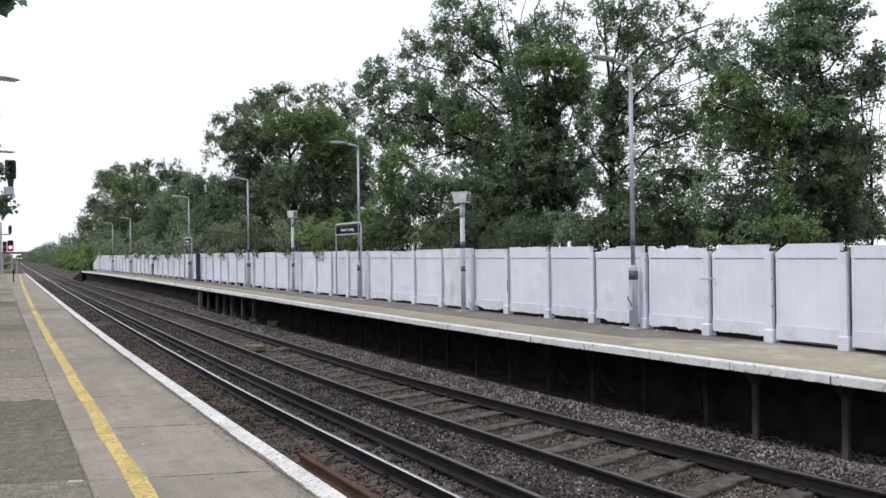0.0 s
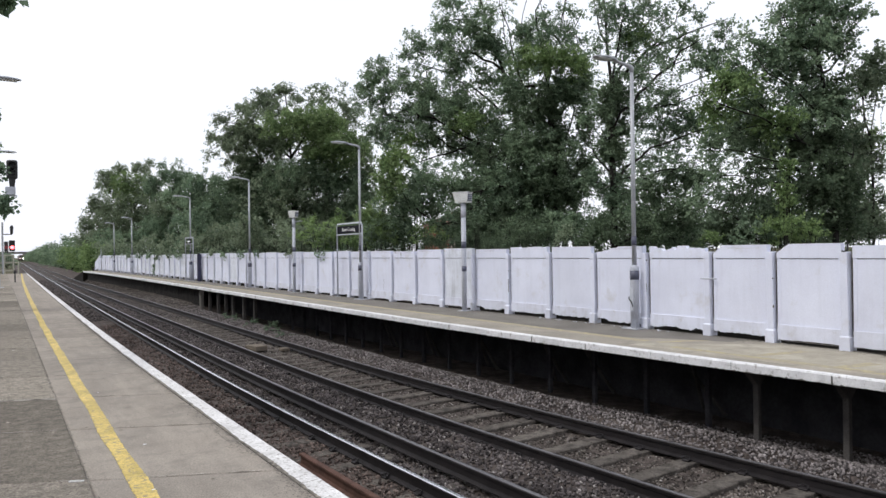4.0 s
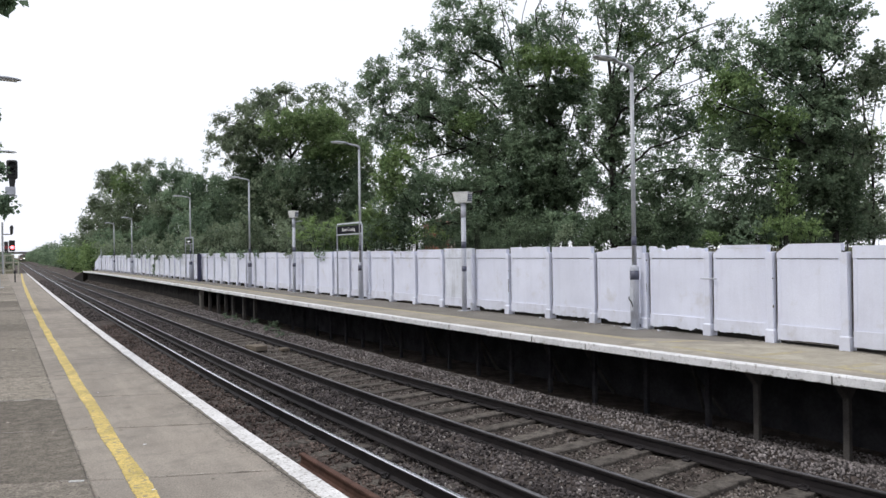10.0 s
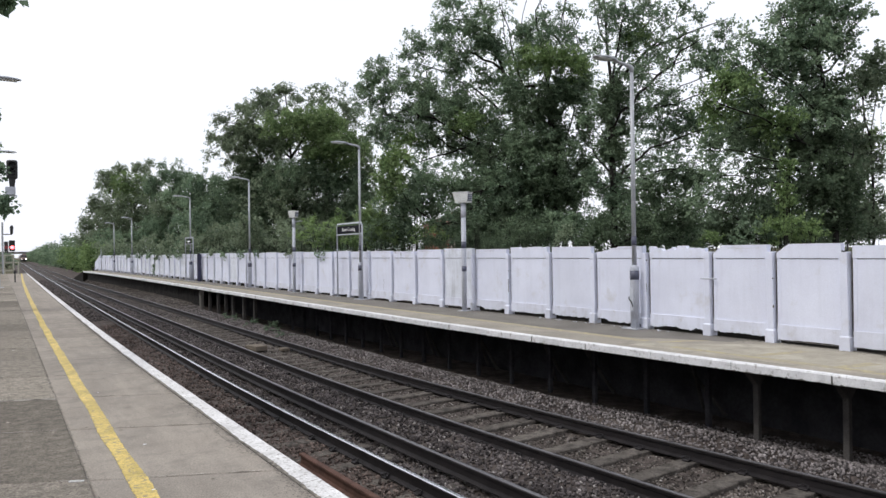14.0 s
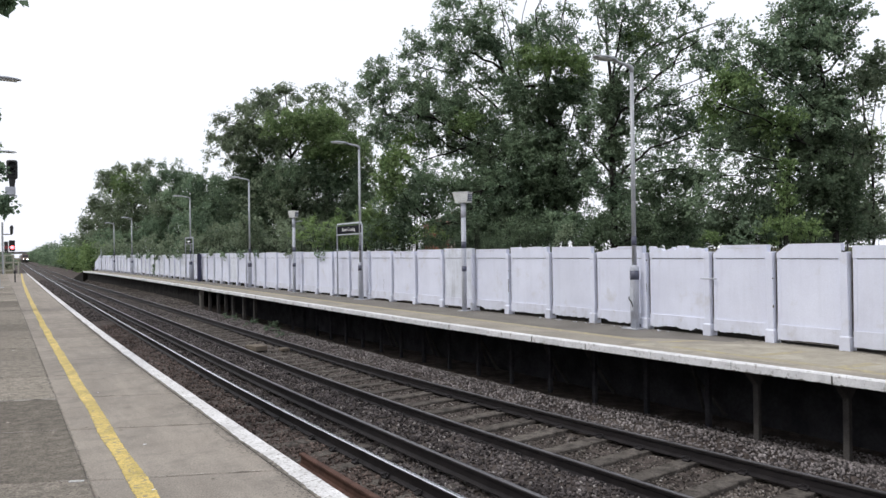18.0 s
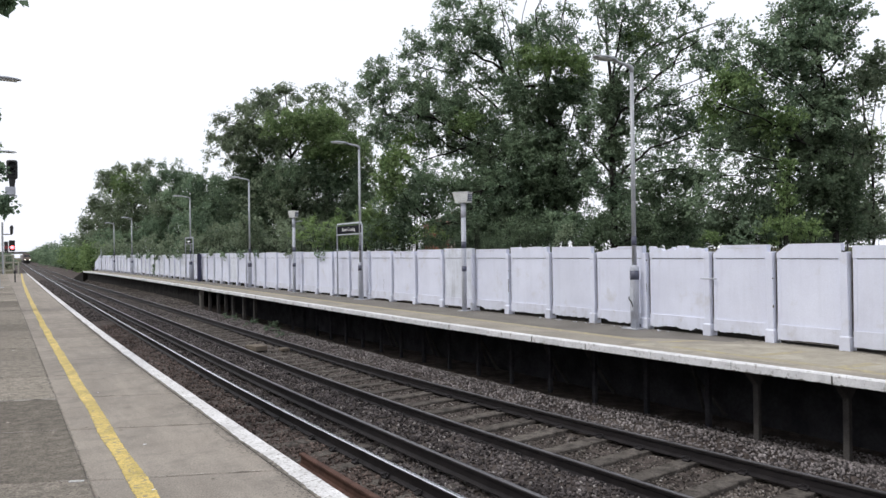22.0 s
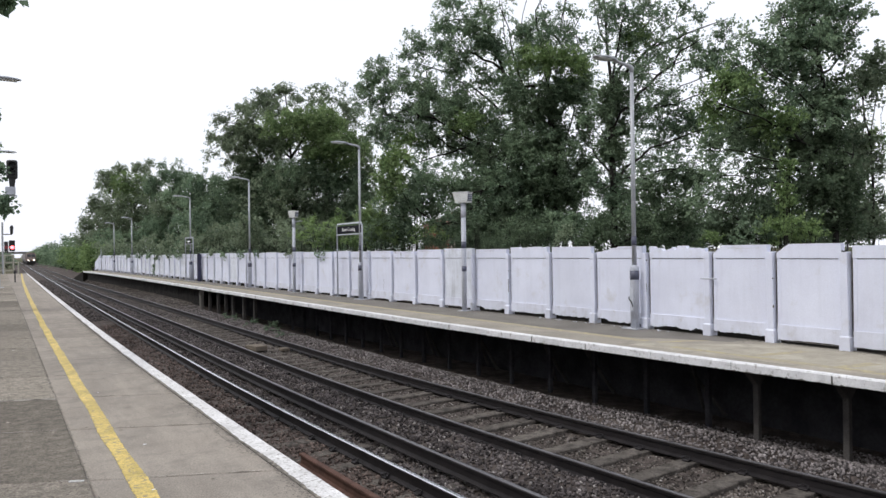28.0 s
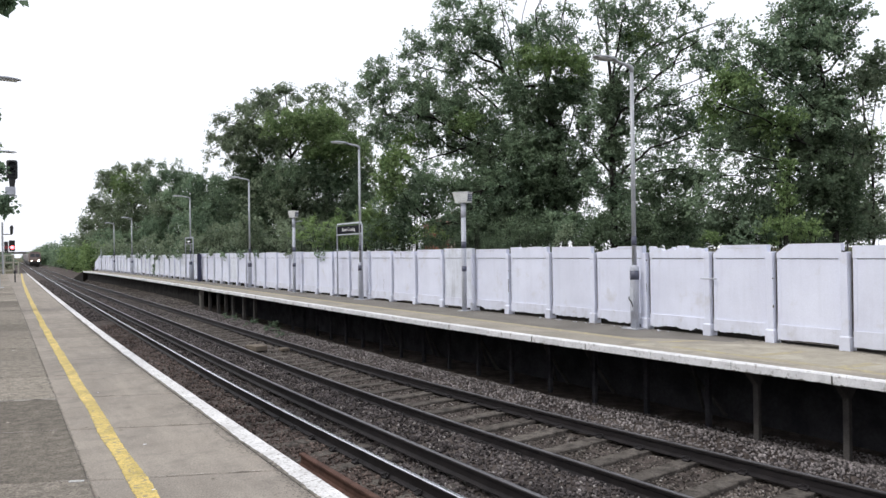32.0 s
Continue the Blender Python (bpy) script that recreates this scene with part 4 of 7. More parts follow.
for i, y in enumerate(POSTS):
    x = fence_x(y)
    turn = -math.degrees(math.atan2(fence_x(y + 0.7) - fence_x(y - 0.7), 1.4))
    h = 1.44 + rng.uniform(-0.015, 0.02)
    part("fence_post", post_shape(h), [FENCE if y < 30 or rng.random() < 0.6 else FENCE_DIRTY, FENCE_GRIME], fence, at=pose(x, y, 0, rng.uniform(-0.5, 0.5), rng.uniform(-0.8, 0.3), turn))
    if i + 1 < len(POSTS):
        y1 = POSTS[i + 1]
        x1 = fence_x(y1)
        w = math.hypot(x1 - x, y1 - y) - 0.16
        turn = -math.degrees(math.atan2(x1 - x, y1 - y))
        cut = 0.2 if 5.3 < y < 7.0 else 0.0
        jag = 0.0
        if 7.7 < y < 7.8:
            jag = 0.07
        if 9.1 < y < 9.2:
            jag = 0.08
        if 11.8 < y < 11.9:
            jag = 0.035
        top = 1.57 + rng.uniform(-0.02, 0.02) if y < 15 else 1.55 + rng.uniform(-0.025, 0.025)
        if y < 5.4:
            top = 1.515
        gap = 0.055 + rng.uniform(-0.015, 0.02) if y < 30 else 0.11 + rng.uniform(-0.02, 0.02)
        hollow = 0.07 if 7.7 < y < 10 or 12 < y < 14 else (0.03 if rng.random() < 0.3 else 0)
        dirty = y > 14 and rng.random() < (0.15 if y < 40 else 0.75)
        d = Vector((x1 - x, y1 - y, 0)).normalized() * 0.065
        part("fence_panel", panel_shape(w, top, gap, cut, jag, rng, hollow), [FENCE_GRIME if y > 70 else (FENCE_DIRTY if dirty else FENCE), FENCE_GRIME, TOP_RAIL_SHADE], fence, "stained panel" if dirty else ("panel with a broken top" if jag else ""),
             at=pose(x + d.x, y + d.y, 0, 0, 0, turn))
        # a dark strip paints the shadow line between panel and post
        part("joint_shade", Shape().box(-0.012, 0.03, w + 0.002, w + 0.034, 0.08, 1.43), DIRT_AND_SHADE, fence, "dark strip painting the shade in the slot beside a post", at=pose(x + d.x, y + d.y, 0, 0, 0, turn))
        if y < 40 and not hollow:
            part("plinth_stain", ragged(0.02, w - 0.02, gap + 0.001, 0.0, rng.uniform(0.008, 0.028), -0.0525, rng), DIRT_AND_SHADE, fence, "dirt along the foot of a panel", at=pose(x + d.x, y + d.y, 0, 0, 0, turn))
        if y < 34 and rng.random() < 0.7:
            part("top_stain", ragged(rng.uniform(0.0, 0.4) * w, (w - cut) * rng.uniform(0.6, 0.97), top - 0.061, 0.0, 0.05, -0.0495, rng, up=False), FENCE_GRIME, fence, "weathered top of a panel", at=pose(x + d.x, y + d.y, 0, 0, 0, turn))
# the last panel rakes down to the end of the platform
y = POSTS[-1] + 0.08
x = fence_x(y)
part("fence_panel", Shape().add([(a, b, c) for a in (-0.04, 0.04) for b, c in ((0, 0.05), (0, 1.45), (3.4, 0.82), (3.4, 0.05))],
     [(0, 1, 2, 3), (7, 6, 5, 4), (0, 4, 5, 1), (1, 5, 6, 2), (2, 6, 7, 3), (3, 7, 4, 0)]), FENCE_GRIME, fence, "raking end panel", at=pose(x, y, 0))
part("fence_post", post_shape(0.85), [FENCE_DIRTY, FENCE_GRIME], fence, "short end post", at=pose(x, y + 3.46, 0))
sh = Shape()
sh.box(-0.02, 0.0, -0.16, 0.16, 0, 0.025, 0.004)
part("strap", sh, PALE_GREY, fence, "small steel strap across a post", at=pose(fence_x(7.76) - 0.092, 7.72, 0.97))
sh = Shape()
sh.tube([(0, 0, 0.0), (0, 0, -0.1), (-0.02, 0.03, -0.14), (-0.02, 0.07, -0.13)], 0.014, 6)
part("iron_hook", sh, BLACK, fence, "black iron hook on a post top", at=pose(fence_x(5.43) - 0.075, 5.4, 1.57))
# knocks and cracks in the concrete
for y, dx, z0, z1, w in ((13.2, -0.096, 0.5, 0.84, 0.018), (13.19, -0.096, 1.0, 1.05, 0.012), (18.3, -0.0495, 1.36, 1.5, 0.02), (20.26, -0.096, 1.2, 1.5, 0.012), (6.54, -0.096, 0.55, 0.6, 0.015), (6.54, -0.096, 1.0, 1.03, 0.014), (9.08, -0.096, 1.28, 1.31, 0.016), (9.08, -0.096, 0.7, 0.86, 0.01), (19.4, -0.0345, 0.32, 0.75, 0.006)):
    sh, vs, fs = Shape(), [], []
    for k in range(7):
        u = k / 6
        r = w * (0.35 + 0.65 * math.sin(math.pi * (0.1 + 0.8 * u))) * random.uniform(0.5, 1.0)
        c = random.uniform(-0.3, 0.3) * w
        vs += [(0, c - r, (z1 - z0) * u), (0, c + r, (z1 - z0) * u)]
        if k:
            fs.append((2 * k - 2, 2 * k - 1, 2 * k + 1, 2 * k))
    part("knock", sh.add(vs, fs), DIRT_AND_SHADE, fence, "dark chipped spot", at=pose(fence_x(y) + dx, y, z0))


# ---- lamps and posts on the far platform ----
def lamp_post(x, y, h, label, arm=-1.0, reach=0.95, z=0.0):
    """A platform lamp: wide base column with a dark band, slim shaft, bracket arm and a flat lantern head."""
    t = thing("platform_lamp", x, y, z, label, "lamp post", "platform lamps", rz=0)
    sh = Shape()
    sh.box(-0.19, 0.19, -0.19, 0.19, 0, 0.02, 0.006)
    for bx in (-0.14, 0.14):
        for by in (-0.14, 0.14):
            sh.tube([(bx, by, 0.02), (bx, by, 0.05)], 0.018, 6)
    part("base_plate", sh, GALV, t)
    base = part("base_column", Shape().tube([(0, 0, 0.02), (0, 0, 1.14), (0, 0, 1.18), (0, 0, 1.2)], [0.084, 0.084, 0.077, 0.05], 14), PALE_GREY, t, smooth=True)
    part("access_door", Shape().box(-0.091, -0.078, -0.042, 0.042, 0.35, 0.78, 0.004), PALE_GREY, base)
    part("band", Shape().tube([(0, 0, 0.93), (0, 0, 1.1)], 0.0875, 14), BAND, base, "dark blue band", smooth=True)
    part("shaft", Shape().tube([(0, 0, 1.18), (0, 0, h)], [0.044, 0.035], 10), GALV, t, smooth=True)
    part("collar", Shape().tube([(0, 0, 1.58), (0, 0, 1.75)], 0.0475, 10), BAND, t, "dark collar", smooth=True)
    part("arm", Shape().tube([(0, 0, h - 0.08), (0, 0, h + 0.01), (arm * 0.08, 0, h + 0.04), (arm * (reach - 0.5), 0, h + 0.09)], [0.042, 0.045, 0.034, 0.03], 8), GALV, t, smooth=True)
    head = Shape()
    o = arm * (reach - 0.55)
    secs = [(0.0, 0.04, 0.035, 0.028), (0.12, 0.09, 0.052, 0.02), (0.35, 0.12, 0.052, 0.015), (0.52, 0.09, 0.032, 0.012), (0.58, 0.04, 0.016, 0.01)]
    vs, fs = [], []
    for d, w, up, dn in secs:
        for a in range(10):
            q = 2 * math.pi * a / 10
            zz = math.sin(q)
            vs.append((o + arm * d, math.cos(q) * w, h + 0.095 + (up if zz > 0 else dn) * zz))
    for i in range(len(secs) - 1):
        for a in range(10):
            b = (a + 1) % 10
            fs.append((i * 10 + a, i * 10 + b, (i + 1) * 10 + b, (i + 1) * 10 + a))
    fs += [tuple(range(10)), tuple(range(40, 50))]
    hd = part("lantern", head.add(vs, fs), GALV, t, smooth=True)
    part("lens", Shape().box(o + arm * 0.35 - 0.16, o + arm * 0.35 + 0.16, -0.09, 0.09, h + 0.068, h + 0.082, 0.004), HOUSING, hd)
    return t


for k, (x, y, h) in enumerate(((10.16, 9.26, 4.93), (9.84, 20.5, 4.91), (9.55, 31.4, 4.84), (9.5, 42.8, 4.85), (9.12, 61.9, 4.5), (8.86, 70.4, 4.42))):
    lp = lamp_post(x - 0.02, y, h, reach=0.95 if y < 50 else 0.78, label="slim galvanised platform lamp with a banded grey base" if k else "tall galvanised platform lamp with a wide banded grey base")
    if k == 0:
        cab = Shape()
        cab.tube([(-0.09, -0.03, 0.42), (-0.096, -0.01, 0.5), (-0.10, 0.05, 0.56), (-0.06, 0.09, 0.6)], 0.012, 6)
        part("cable", cab, BLACK, lp, "loose black cable")


def help_post(x, y, h, label, k=1.0):
    """A grey column with two dark bands and a box housing on top."""
    t = thing("camera_post", x, y, 0, label, "camera post", "camera posts", rz=30)
    part("base_plate", Shape().box(-0.14, 0.14, -0.14, 0.14, 0, 0.015, 0.005), GALV, t)
    part("column", Shape().tube([(0, 0, 0.01), (0, 0, h - 0.55)], [0.06, 0.06], 12), PALE_GREY, t, smooth=True)
    part("upper_column", Shape().tube([(0, 0, h - 0.62), (0, 0, h - 0.26)], 0.067, 12), PALE_GREY, t, smooth=True)
    for z, dz in ((1.0, 0.13), (1.58, 0.17)):
        part("band", Shape().tube([(0, 0, z), (0, 0, z + dz)], 0.0635, 12), BAND, t, "dark band", smooth=True)
    sh = Shape()
    sh.add([(-0.13 * k, -0.17 * k, h - 0.25), (0.13 * k, -0.17 * k, h - 0.25), (0.13 * k, 0.16 * k, h - 0.25), (-0.13 * k, 0.16 * k, h - 0.25),
            (-0.15 * k, -0.19 * k, h), (0.15 * k, -0.19 * k, h), (0.15 * k, 0.22 * k, h), (-0.15 * k, 0.22 * k, h)],
           [(0, 1, 5, 4), (1, 2, 6, 5), (2, 3, 7, 6), (3, 0, 4, 7), (4, 5, 6, 7), (0, 3, 2, 1)])
    box = part("housing", sh, HOUSING, t, "off-white housing")
    part("cap", Shape().box(-0.16 * k, 0.16 * k, -0.2 * k, 0.235 * k, h, h + 0.02, 0.006), HOUSING, box)
    part("vent", Shape().box(-0.11 * k, 0.11 * k, -0.195 * k, -0.17 * k, h - 0.21, h - 0.04, 0.003), BAND, box)
    for z in (h - 0.19, h - 0.14, h - 0.09):
        part("louvre", Shape().box(-0.1 * k, 0.1 * k, -0.21 * k, -0.192 * k, z, z + 0.02, 0.003), PALE_GREY, box)
    if k < 1:
        part("bracket_arm", Shape().tube([(0.03, -0.05, h - 0.4), (0.1, -0.2, h - 0.38), (0.12, -0.3, h - 0.4)], 0.02, 6), GALV, t, "small bracket arm")
    return t


help_post(9.9, 14.66, 2.98, "grey post with dark bands and a white box housing")
help_post(9.66, 26.1, 3.15, "grey post with dark bands and a white box housing", 0.8)


# ---- station sign ----
def station_sign(x, y0, y1, top, label, text=""):
    t = thing("station_sign", x, (y0 + y1) / 2, 0, label, "sign", "platform signs")
    h = (y1 - y0) / 2
    sh = Shape()
    sh.tube([(0, -h, 0), (0, -h, top - 0.06), (0, -h + 0.06, top), (0, h - 0.06, top), (0, h, top - 0.06), (0, h, 0)], 0.028, 8)
    part("frame", sh, PALE_GREY, t, smooth=True)
    part("lower_bar", Shape().tube([(0, -h, top - 0.36), (0, h, top - 0.36)], 0.02, 8), PALE_GREY, t)
    in_ = 0.07 if text else 0.55
    bd = part("board", Shape().box(-0.02, 0.02, -h + in_, h - in_, top - 0.325, top - 0.075, 0.004), SIGN_DARK, t, "dark name board")
    for yy in (-h, h):
        part("foot_plate", Shape().box(-0.09, 0.09, yy - 0.09, yy + 0.09, 0, 0.012, 0.003), GALV, t)
    if text:
        cu = bpy.data.curves.new("lettering", "FONT")
        cu.body, cu.size, cu.align_x, cu.align_y, cu.extrude = text, 0.165, "CENTER", "CENTER", 0.002
        ob = new("lettering_outline", cu)
        dep = bpy.context.evaluated_depsgraph_get()
        me = bpy.data.meshes.new_from_object(ob.evaluated_get(dep))
        bpy.data.objects.remove(ob)
        me.materials.clear()
        me.materials.append(SIGN_WHITE)
        lt = part("lettering", me, None, bd, "white lettering")
        lt.matrix_basis = Matrix.Translation((-0.0235, 0, top - 0.2)) @ Matrix(((0, 0, -1, 0), (-1, 0, 0, 0), (0, 1, 0, 0), (0, 0, 0, 1)))
    else:
        part("lettering", Shape().box(-0.025, -0.02, -h + 0.62, h - 0.62, top - 0.26, top - 0.17), SIGN_WHITE, bd, "small white writing")
    return t


station_sign(9.82, 20.37, 22.33, 2.48, "dark station name board in a galvanised tubular frame", "Stone Crossing")
station_sign(9.30, 41.35, 43.3, 2.5, "small notice board in a galvanised tubular frame beside a lamp")


cabinet = thing("blue_cabinet", 9.5, 40.75, 0, "slim dark blue cabinet standing against the fence", "cabinet")
part("body", Shape().box(-0.1, 0.1, -0.095, 0.095, 0, 1.56, 0.02), BLUE, cabinet)
part("door", Shape().box(-0.115, -0.098, -0.08, 0.08, 0.08, 1.5, 0.006), BLUE, cabinet)
part("handle", Shape().box(-0.13, -0.113, 0.04, 0.065, 0.75, 0.95, 0.004), GALV, cabinet)


# ---- trees and shrubs ----
def loose_mesh(name, v, corners, material):
    """A mesh of many loose faces with the same number of corners; v: faces' vertices in one array of rows of four or three."""
    n, k = corners.shape
    me = bpy.data.meshes.new(name)
    me.vertices.add(len(v))
    me.vertices.foreach_set("co", v.reshape(-1))
    me.loops.add(n * k)
    me.loops.foreach_set("vertex_index", corners.reshape(-1).astype(np.int32))
    me.polygons.add(n)
    me.polygons.foreach_set("loop_start", np.arange(n, dtype=np.int32) * k)
    me.update(calc_edges=True)
    me.materials.append(material)
    return me


def unit(a):
    return a / np.maximum(np.linalg.norm(a, axis=1), 1e-6)[:, None]


def sprays(pts, ways, length, leaf, material, seed, shoots=7, leaves=15, droop=0.25, fan=0.8):
    """Leafy shoots that fan out from each point along its way. Returns the mesh of the leaves and that of the twigs."""
    rng = np.random.default_rng(seed)
    n = len(pts) * shoots
    start = np.repeat(np.array(pts, float), shoots, axis=0) + rng.normal(size=(n, 3)) * length * 0.16
    way = unit(np.repeat(unit(np.array(ways, float)), shoots, axis=0) * 0.75 + unit(rng.normal(size=(n, 3))) * fan + np.array([0, 0, 0.12]))
    far = length * rng.uniform(0.4, 1.25, (n, 1))
    sag = np.array([0, 0, -1.0]) * far * droop * rng.uniform(0.2, 1.6, (n, 1))
    ends = [start, start + way * far + sag]
    side = unit(np.cross(way, np.array([0.3, 0.2, 1.0])))
    over = np.cross(way, side)
    thick = np.array([0.007, 0.0025]) * (0.6 + leaf * 4)
    ring = [side, -0.5 * side + 0.87 * over, -0.5 * side - 0.87 * over]
    v = np.stack([(e + q * r)[::2] for e, r in zip(ends, thick) for q in ring], 1).reshape(-1, 3)
    f = np.array([(i * 3 + j, i * 3 + (j + 1) % 3, i * 3 + 3 + (j + 1) % 3, i * 3 + 3 + j) for i in (0,) for j in range(3)])
    twig = loose_mesh("twigs", v, (f[None] + (np.arange((n + 1) // 2) * 6)[:, None, None]).reshape(-1, 4), BARK)
    m = n * leaves
    u = rng.uniform(0.12, 1.04, (m, 1))
    start, way, far, sag, side, over = (np.repeat(a, leaves, axis=0) for a in (start, way, far, sag, side, over))
    turn = rng.uniform(0, 6.283, (m, 1))
    out = side * np.cos(turn) + over * np.sin(turn)
    pos = start + way * far * u + sag * u * u + out * leaf * rng.uniform(0.05, 0.7, (m, 1))
    ax = unit(out * 0.8 + way * 0.7 + rng.normal(size=(m, 3)) * 0.5 + np.array([0, 0, -0.3]))
    sd = unit(np.cross(ax, rng.normal(size=(m, 3)) * 0.7 + np.array([0, 0, 1.0])))
    nr = np.cross(sd, ax)
    ln = leaf * rng.uniform(0.6, 1.35, (m, 1))
    wd = ln * rng.uniform(0.36, 0.54, (m, 1))
    v = np.stack([pos, pos + ax * ln * 0.45 + sd * wd + nr * wd * 0.3, pos + ax * ln - nr * ln * 0.12, pos + ax * ln * 0.45 - sd * wd + nr * wd * 0.3], 1).reshape(-1, 3)
    f = np.array([(0, 1, 2), (0, 2, 3)])
    return loose_mesh("foliage", v, (f[None] + (np.arange(m) * 4)[:, None, None]).reshape(-1, 3), material), twig


def clump_points(x, y, z, rl, rz, n, rng, deep=0.9):
    pts = []
    while len(pts) < n:
        d = Vector((rng.uniform(-1, 1), rng.uniform(-1, 1), rng.uniform(-1, 1)))
        if d.length <= 1:
            d = d * (0.55 + 0.45 * rng.random()) if d.length < 0.5 else d
            pts.append(Vector((x + d.x * rl, y + d.y * rl * deep, z + d.z * rz)))
    return pts


GROWN = []


def ivy(y, width, drop):
    """Ivy that hangs over the fence top."""
    rng = random.Random(int(y * 100))
    t = thing("ivy", fence_x(y), y, 1.5, "green ivy trailing over the fence top", "ivy", "ivy on the fence")
    pts = [Vector((rng.uniform(-0.16, 0.2), rng.uniform(-0.5, 0.5) * width, rng.uniform(-drop, 0.12))) for _ in range(int(5 + width * drop * 26))]
    stem = Shape()
    for p in pts:
        stem.tube([(0.12, p.y * 0.8, 0.0), (-0.05, p.y * 0.9, 0.1), p], [0.01, 0.008, 0.004], 4, caps=False)
    tagged(part("woody_growth", stem, BARK, t), kind="stuff")
    leaf, twig = sprays(pts, [(-0.4, 0, -0.2)] * len(pts), 0.17, 0.05 + y * 0.0007, LEAF_A if rng.random() < 0.6 else LEAF_D, int(y * 37), 3, 9)
    part("foliage", leaf, None, t)
    tagged(part("twiggy_growth", twig, None, t), kind="stuff")


class GrownTree:
    """A tree that grows: a tapered trunk, limbs, branches that reach every clump of the boughs, and leafy shoots at their ends."""

    def __init__(self, label, trunk, material, leaf, shoot, stout=0.0, group="trees behind the fence", shoots=8, leaves=15):
        self.seed = 11 + len(GROWN) * 17
        self.rng = random.Random(self.seed)
        self.t = thing("tree", *trunk[0], label, "tree", group)
        self.base, self.material, self.leaf, self.shoot, self.stout, self.shoots, self.leaves = Vector(trunk[0]), material, leaf, shoot, stout, shoots, leaves
        self.nodes = [(Vector(p), i - 1) for i, p in enumerate(trunk)]
        self.least = {i: stout * (1 - 0.8 * i / len(trunk)) for i in range(len(trunk))}
        self.n_trunk, self.clumps = len(trunk), []
        GROWN.append(self.t)

    def limb(self, *way):
        rng = self.rng
        near = min(range(len(self.nodes)), key=lambda i: (self.nodes[i][0] - Vector(way[0])).length)
        pts = []
        for a, b in zip(way, way[1:]):
            a, b = Vector(a), Vector(b)
            q = (b - a).length
            pts += [a.lerp(b, u) + Vector((rng.uniform(-1, 1), rng.uniform(-1, 1), rng.uniform(-0.6, 0.6))) * q * 0.07 for u in (0.36, 0.7)] + [b]
        for k, p in enumerate(pts):
            self.nodes.append((p, near))
            near = len(self.nodes) - 1
            self.least[near] = self.stout * (0.42 - 0.37 * k / len(pts))

    def bough(self, x, y, z, rl, rz, n, material=None):
        self.clumps += [(p, material or self.material) for p in clump_points(x, y, z, rl, rz, n, self.rng)]

    def finish(self):
        rng, nodes = self.rng, self.nodes
        lots, have = {}, len(nodes)
        pos = np.zeros((have + 3 * len(self.clumps), 3))
        pos[:have] = [n[0] for n in nodes]
        for p, m in sorted(self.clumps, key=lambda c: float(np.linalg.norm(pos[:have] - np.array(c[0]), axis=1).min())):
            near = pos[:len(nodes)] - np.array(p)
            dd = np.sqrt((near * near).sum(1)) + np.maximum(0, near[:, 2]) * 1.2
            dd[0] += 5
            i = int(dd.argmin())
            a = nodes[i][0]
            L = (p - a).length
            for k in (1, 2, 3):
                q = a.lerp(p, k / 3) + Vector((rng.uniform(-1, 1), rng.uniform(-1, 1), rng.uniform(-0.2, 1))) * L * 0.08 * (k < 3)
                nodes.append((q, i))
                i = len(nodes) - 1
                pos[i] = q
            lots.setdefault(m, []).append((p - self.base, (p - a).normalized() if L > 0.01 else Vector((0, 0, 1))))
        tip = 0.004 + self.leaf * 0.022
        r = [0.0] * len(nodes)
        for i in range(len(nodes) - 1, -1, -1):
            r[i] = max(tip, r[i] ** (1 / 2.3)) if r[i] else tip
            r[i] = max(r[i], self.least.get(i, 0.0))
            if nodes[i][1] >= 0:
                r[nodes[i][1]] += min(r[i], 0.16) ** 2.3
        sh = Shape()
        for i, (p, q) in enumerate(nodes):
            if q >= 0:
                sh.tube([nodes[q][0] - self.base, p - self.base], [min(r[q], max(r[i] * 1.5, 0.02)), r[i]], 4 if r[i] < 0.05 else 8, caps=False)
        part("trunk", sh.mesh("trunk", BARK, smooth=True, tidy=False), None, self.t, "grey-brown trunk and limbs")
        for k, (m, lot) in enumerate(lots.items()):
            leaf, twig = sprays([p for p, w in lot], [w for p, w in lot], self.shoot, self.leaf, m, self.seed + k, self.shoots, self.leaves)
            part("crown", leaf, None, self.t, "leafy crown" if m is self.material else "brighter or darker foliage of the crown")
            tagged(part("twiggy_growth", twig, None, self.t), kind="stuff")


def shrub(x, y, z, rl, rz, n, material, size, label, group="shrubs by the fence", low=-1.25, shoots=7, leaves=14):
    """A shrub of thin stems with leafy shoots."""
    seed = 900 + len(GROWN) * 7
    rng = random.Random(seed)
    t = thing("shrub", x, y, low, label, "shrub", group)
    pts = clump_points(0, 0, z - low, rl, rz, n, rng)
    sh = Shape()
    ways = []
    for p in pts:
        a = Vector((rng.uniform(-0.3, 0.3) * rl, rng.uniform(-0.3, 0.3) * rl, 0))
        mid = a.lerp(p, 0.55) + Vector((rng.uniform(-0.1, 0.1), rng.uniform(-0.1, 0.1), 0.1)) * rl
        sh.tube([a, mid, p], [min(0.02, 0.06 * rl), min(0.013, 0.04 * rl), 0.005], 4, caps=False)
        ways.append((p - mid).normalized() + Vector((0, 0, 0.4)))
    tagged(part("woody_growth", sh, BARK, t), kind="stuff")
    leaf, twig = sprays(pts, ways, 4.6 * size, size * 0.85, material, seed, shoots, leaves)
    part("foliage", leaf, None, t)
    tagged(part("twiggy_growth", twig, None, t), kind="stuff")
    GROWN.append(t)
    return t


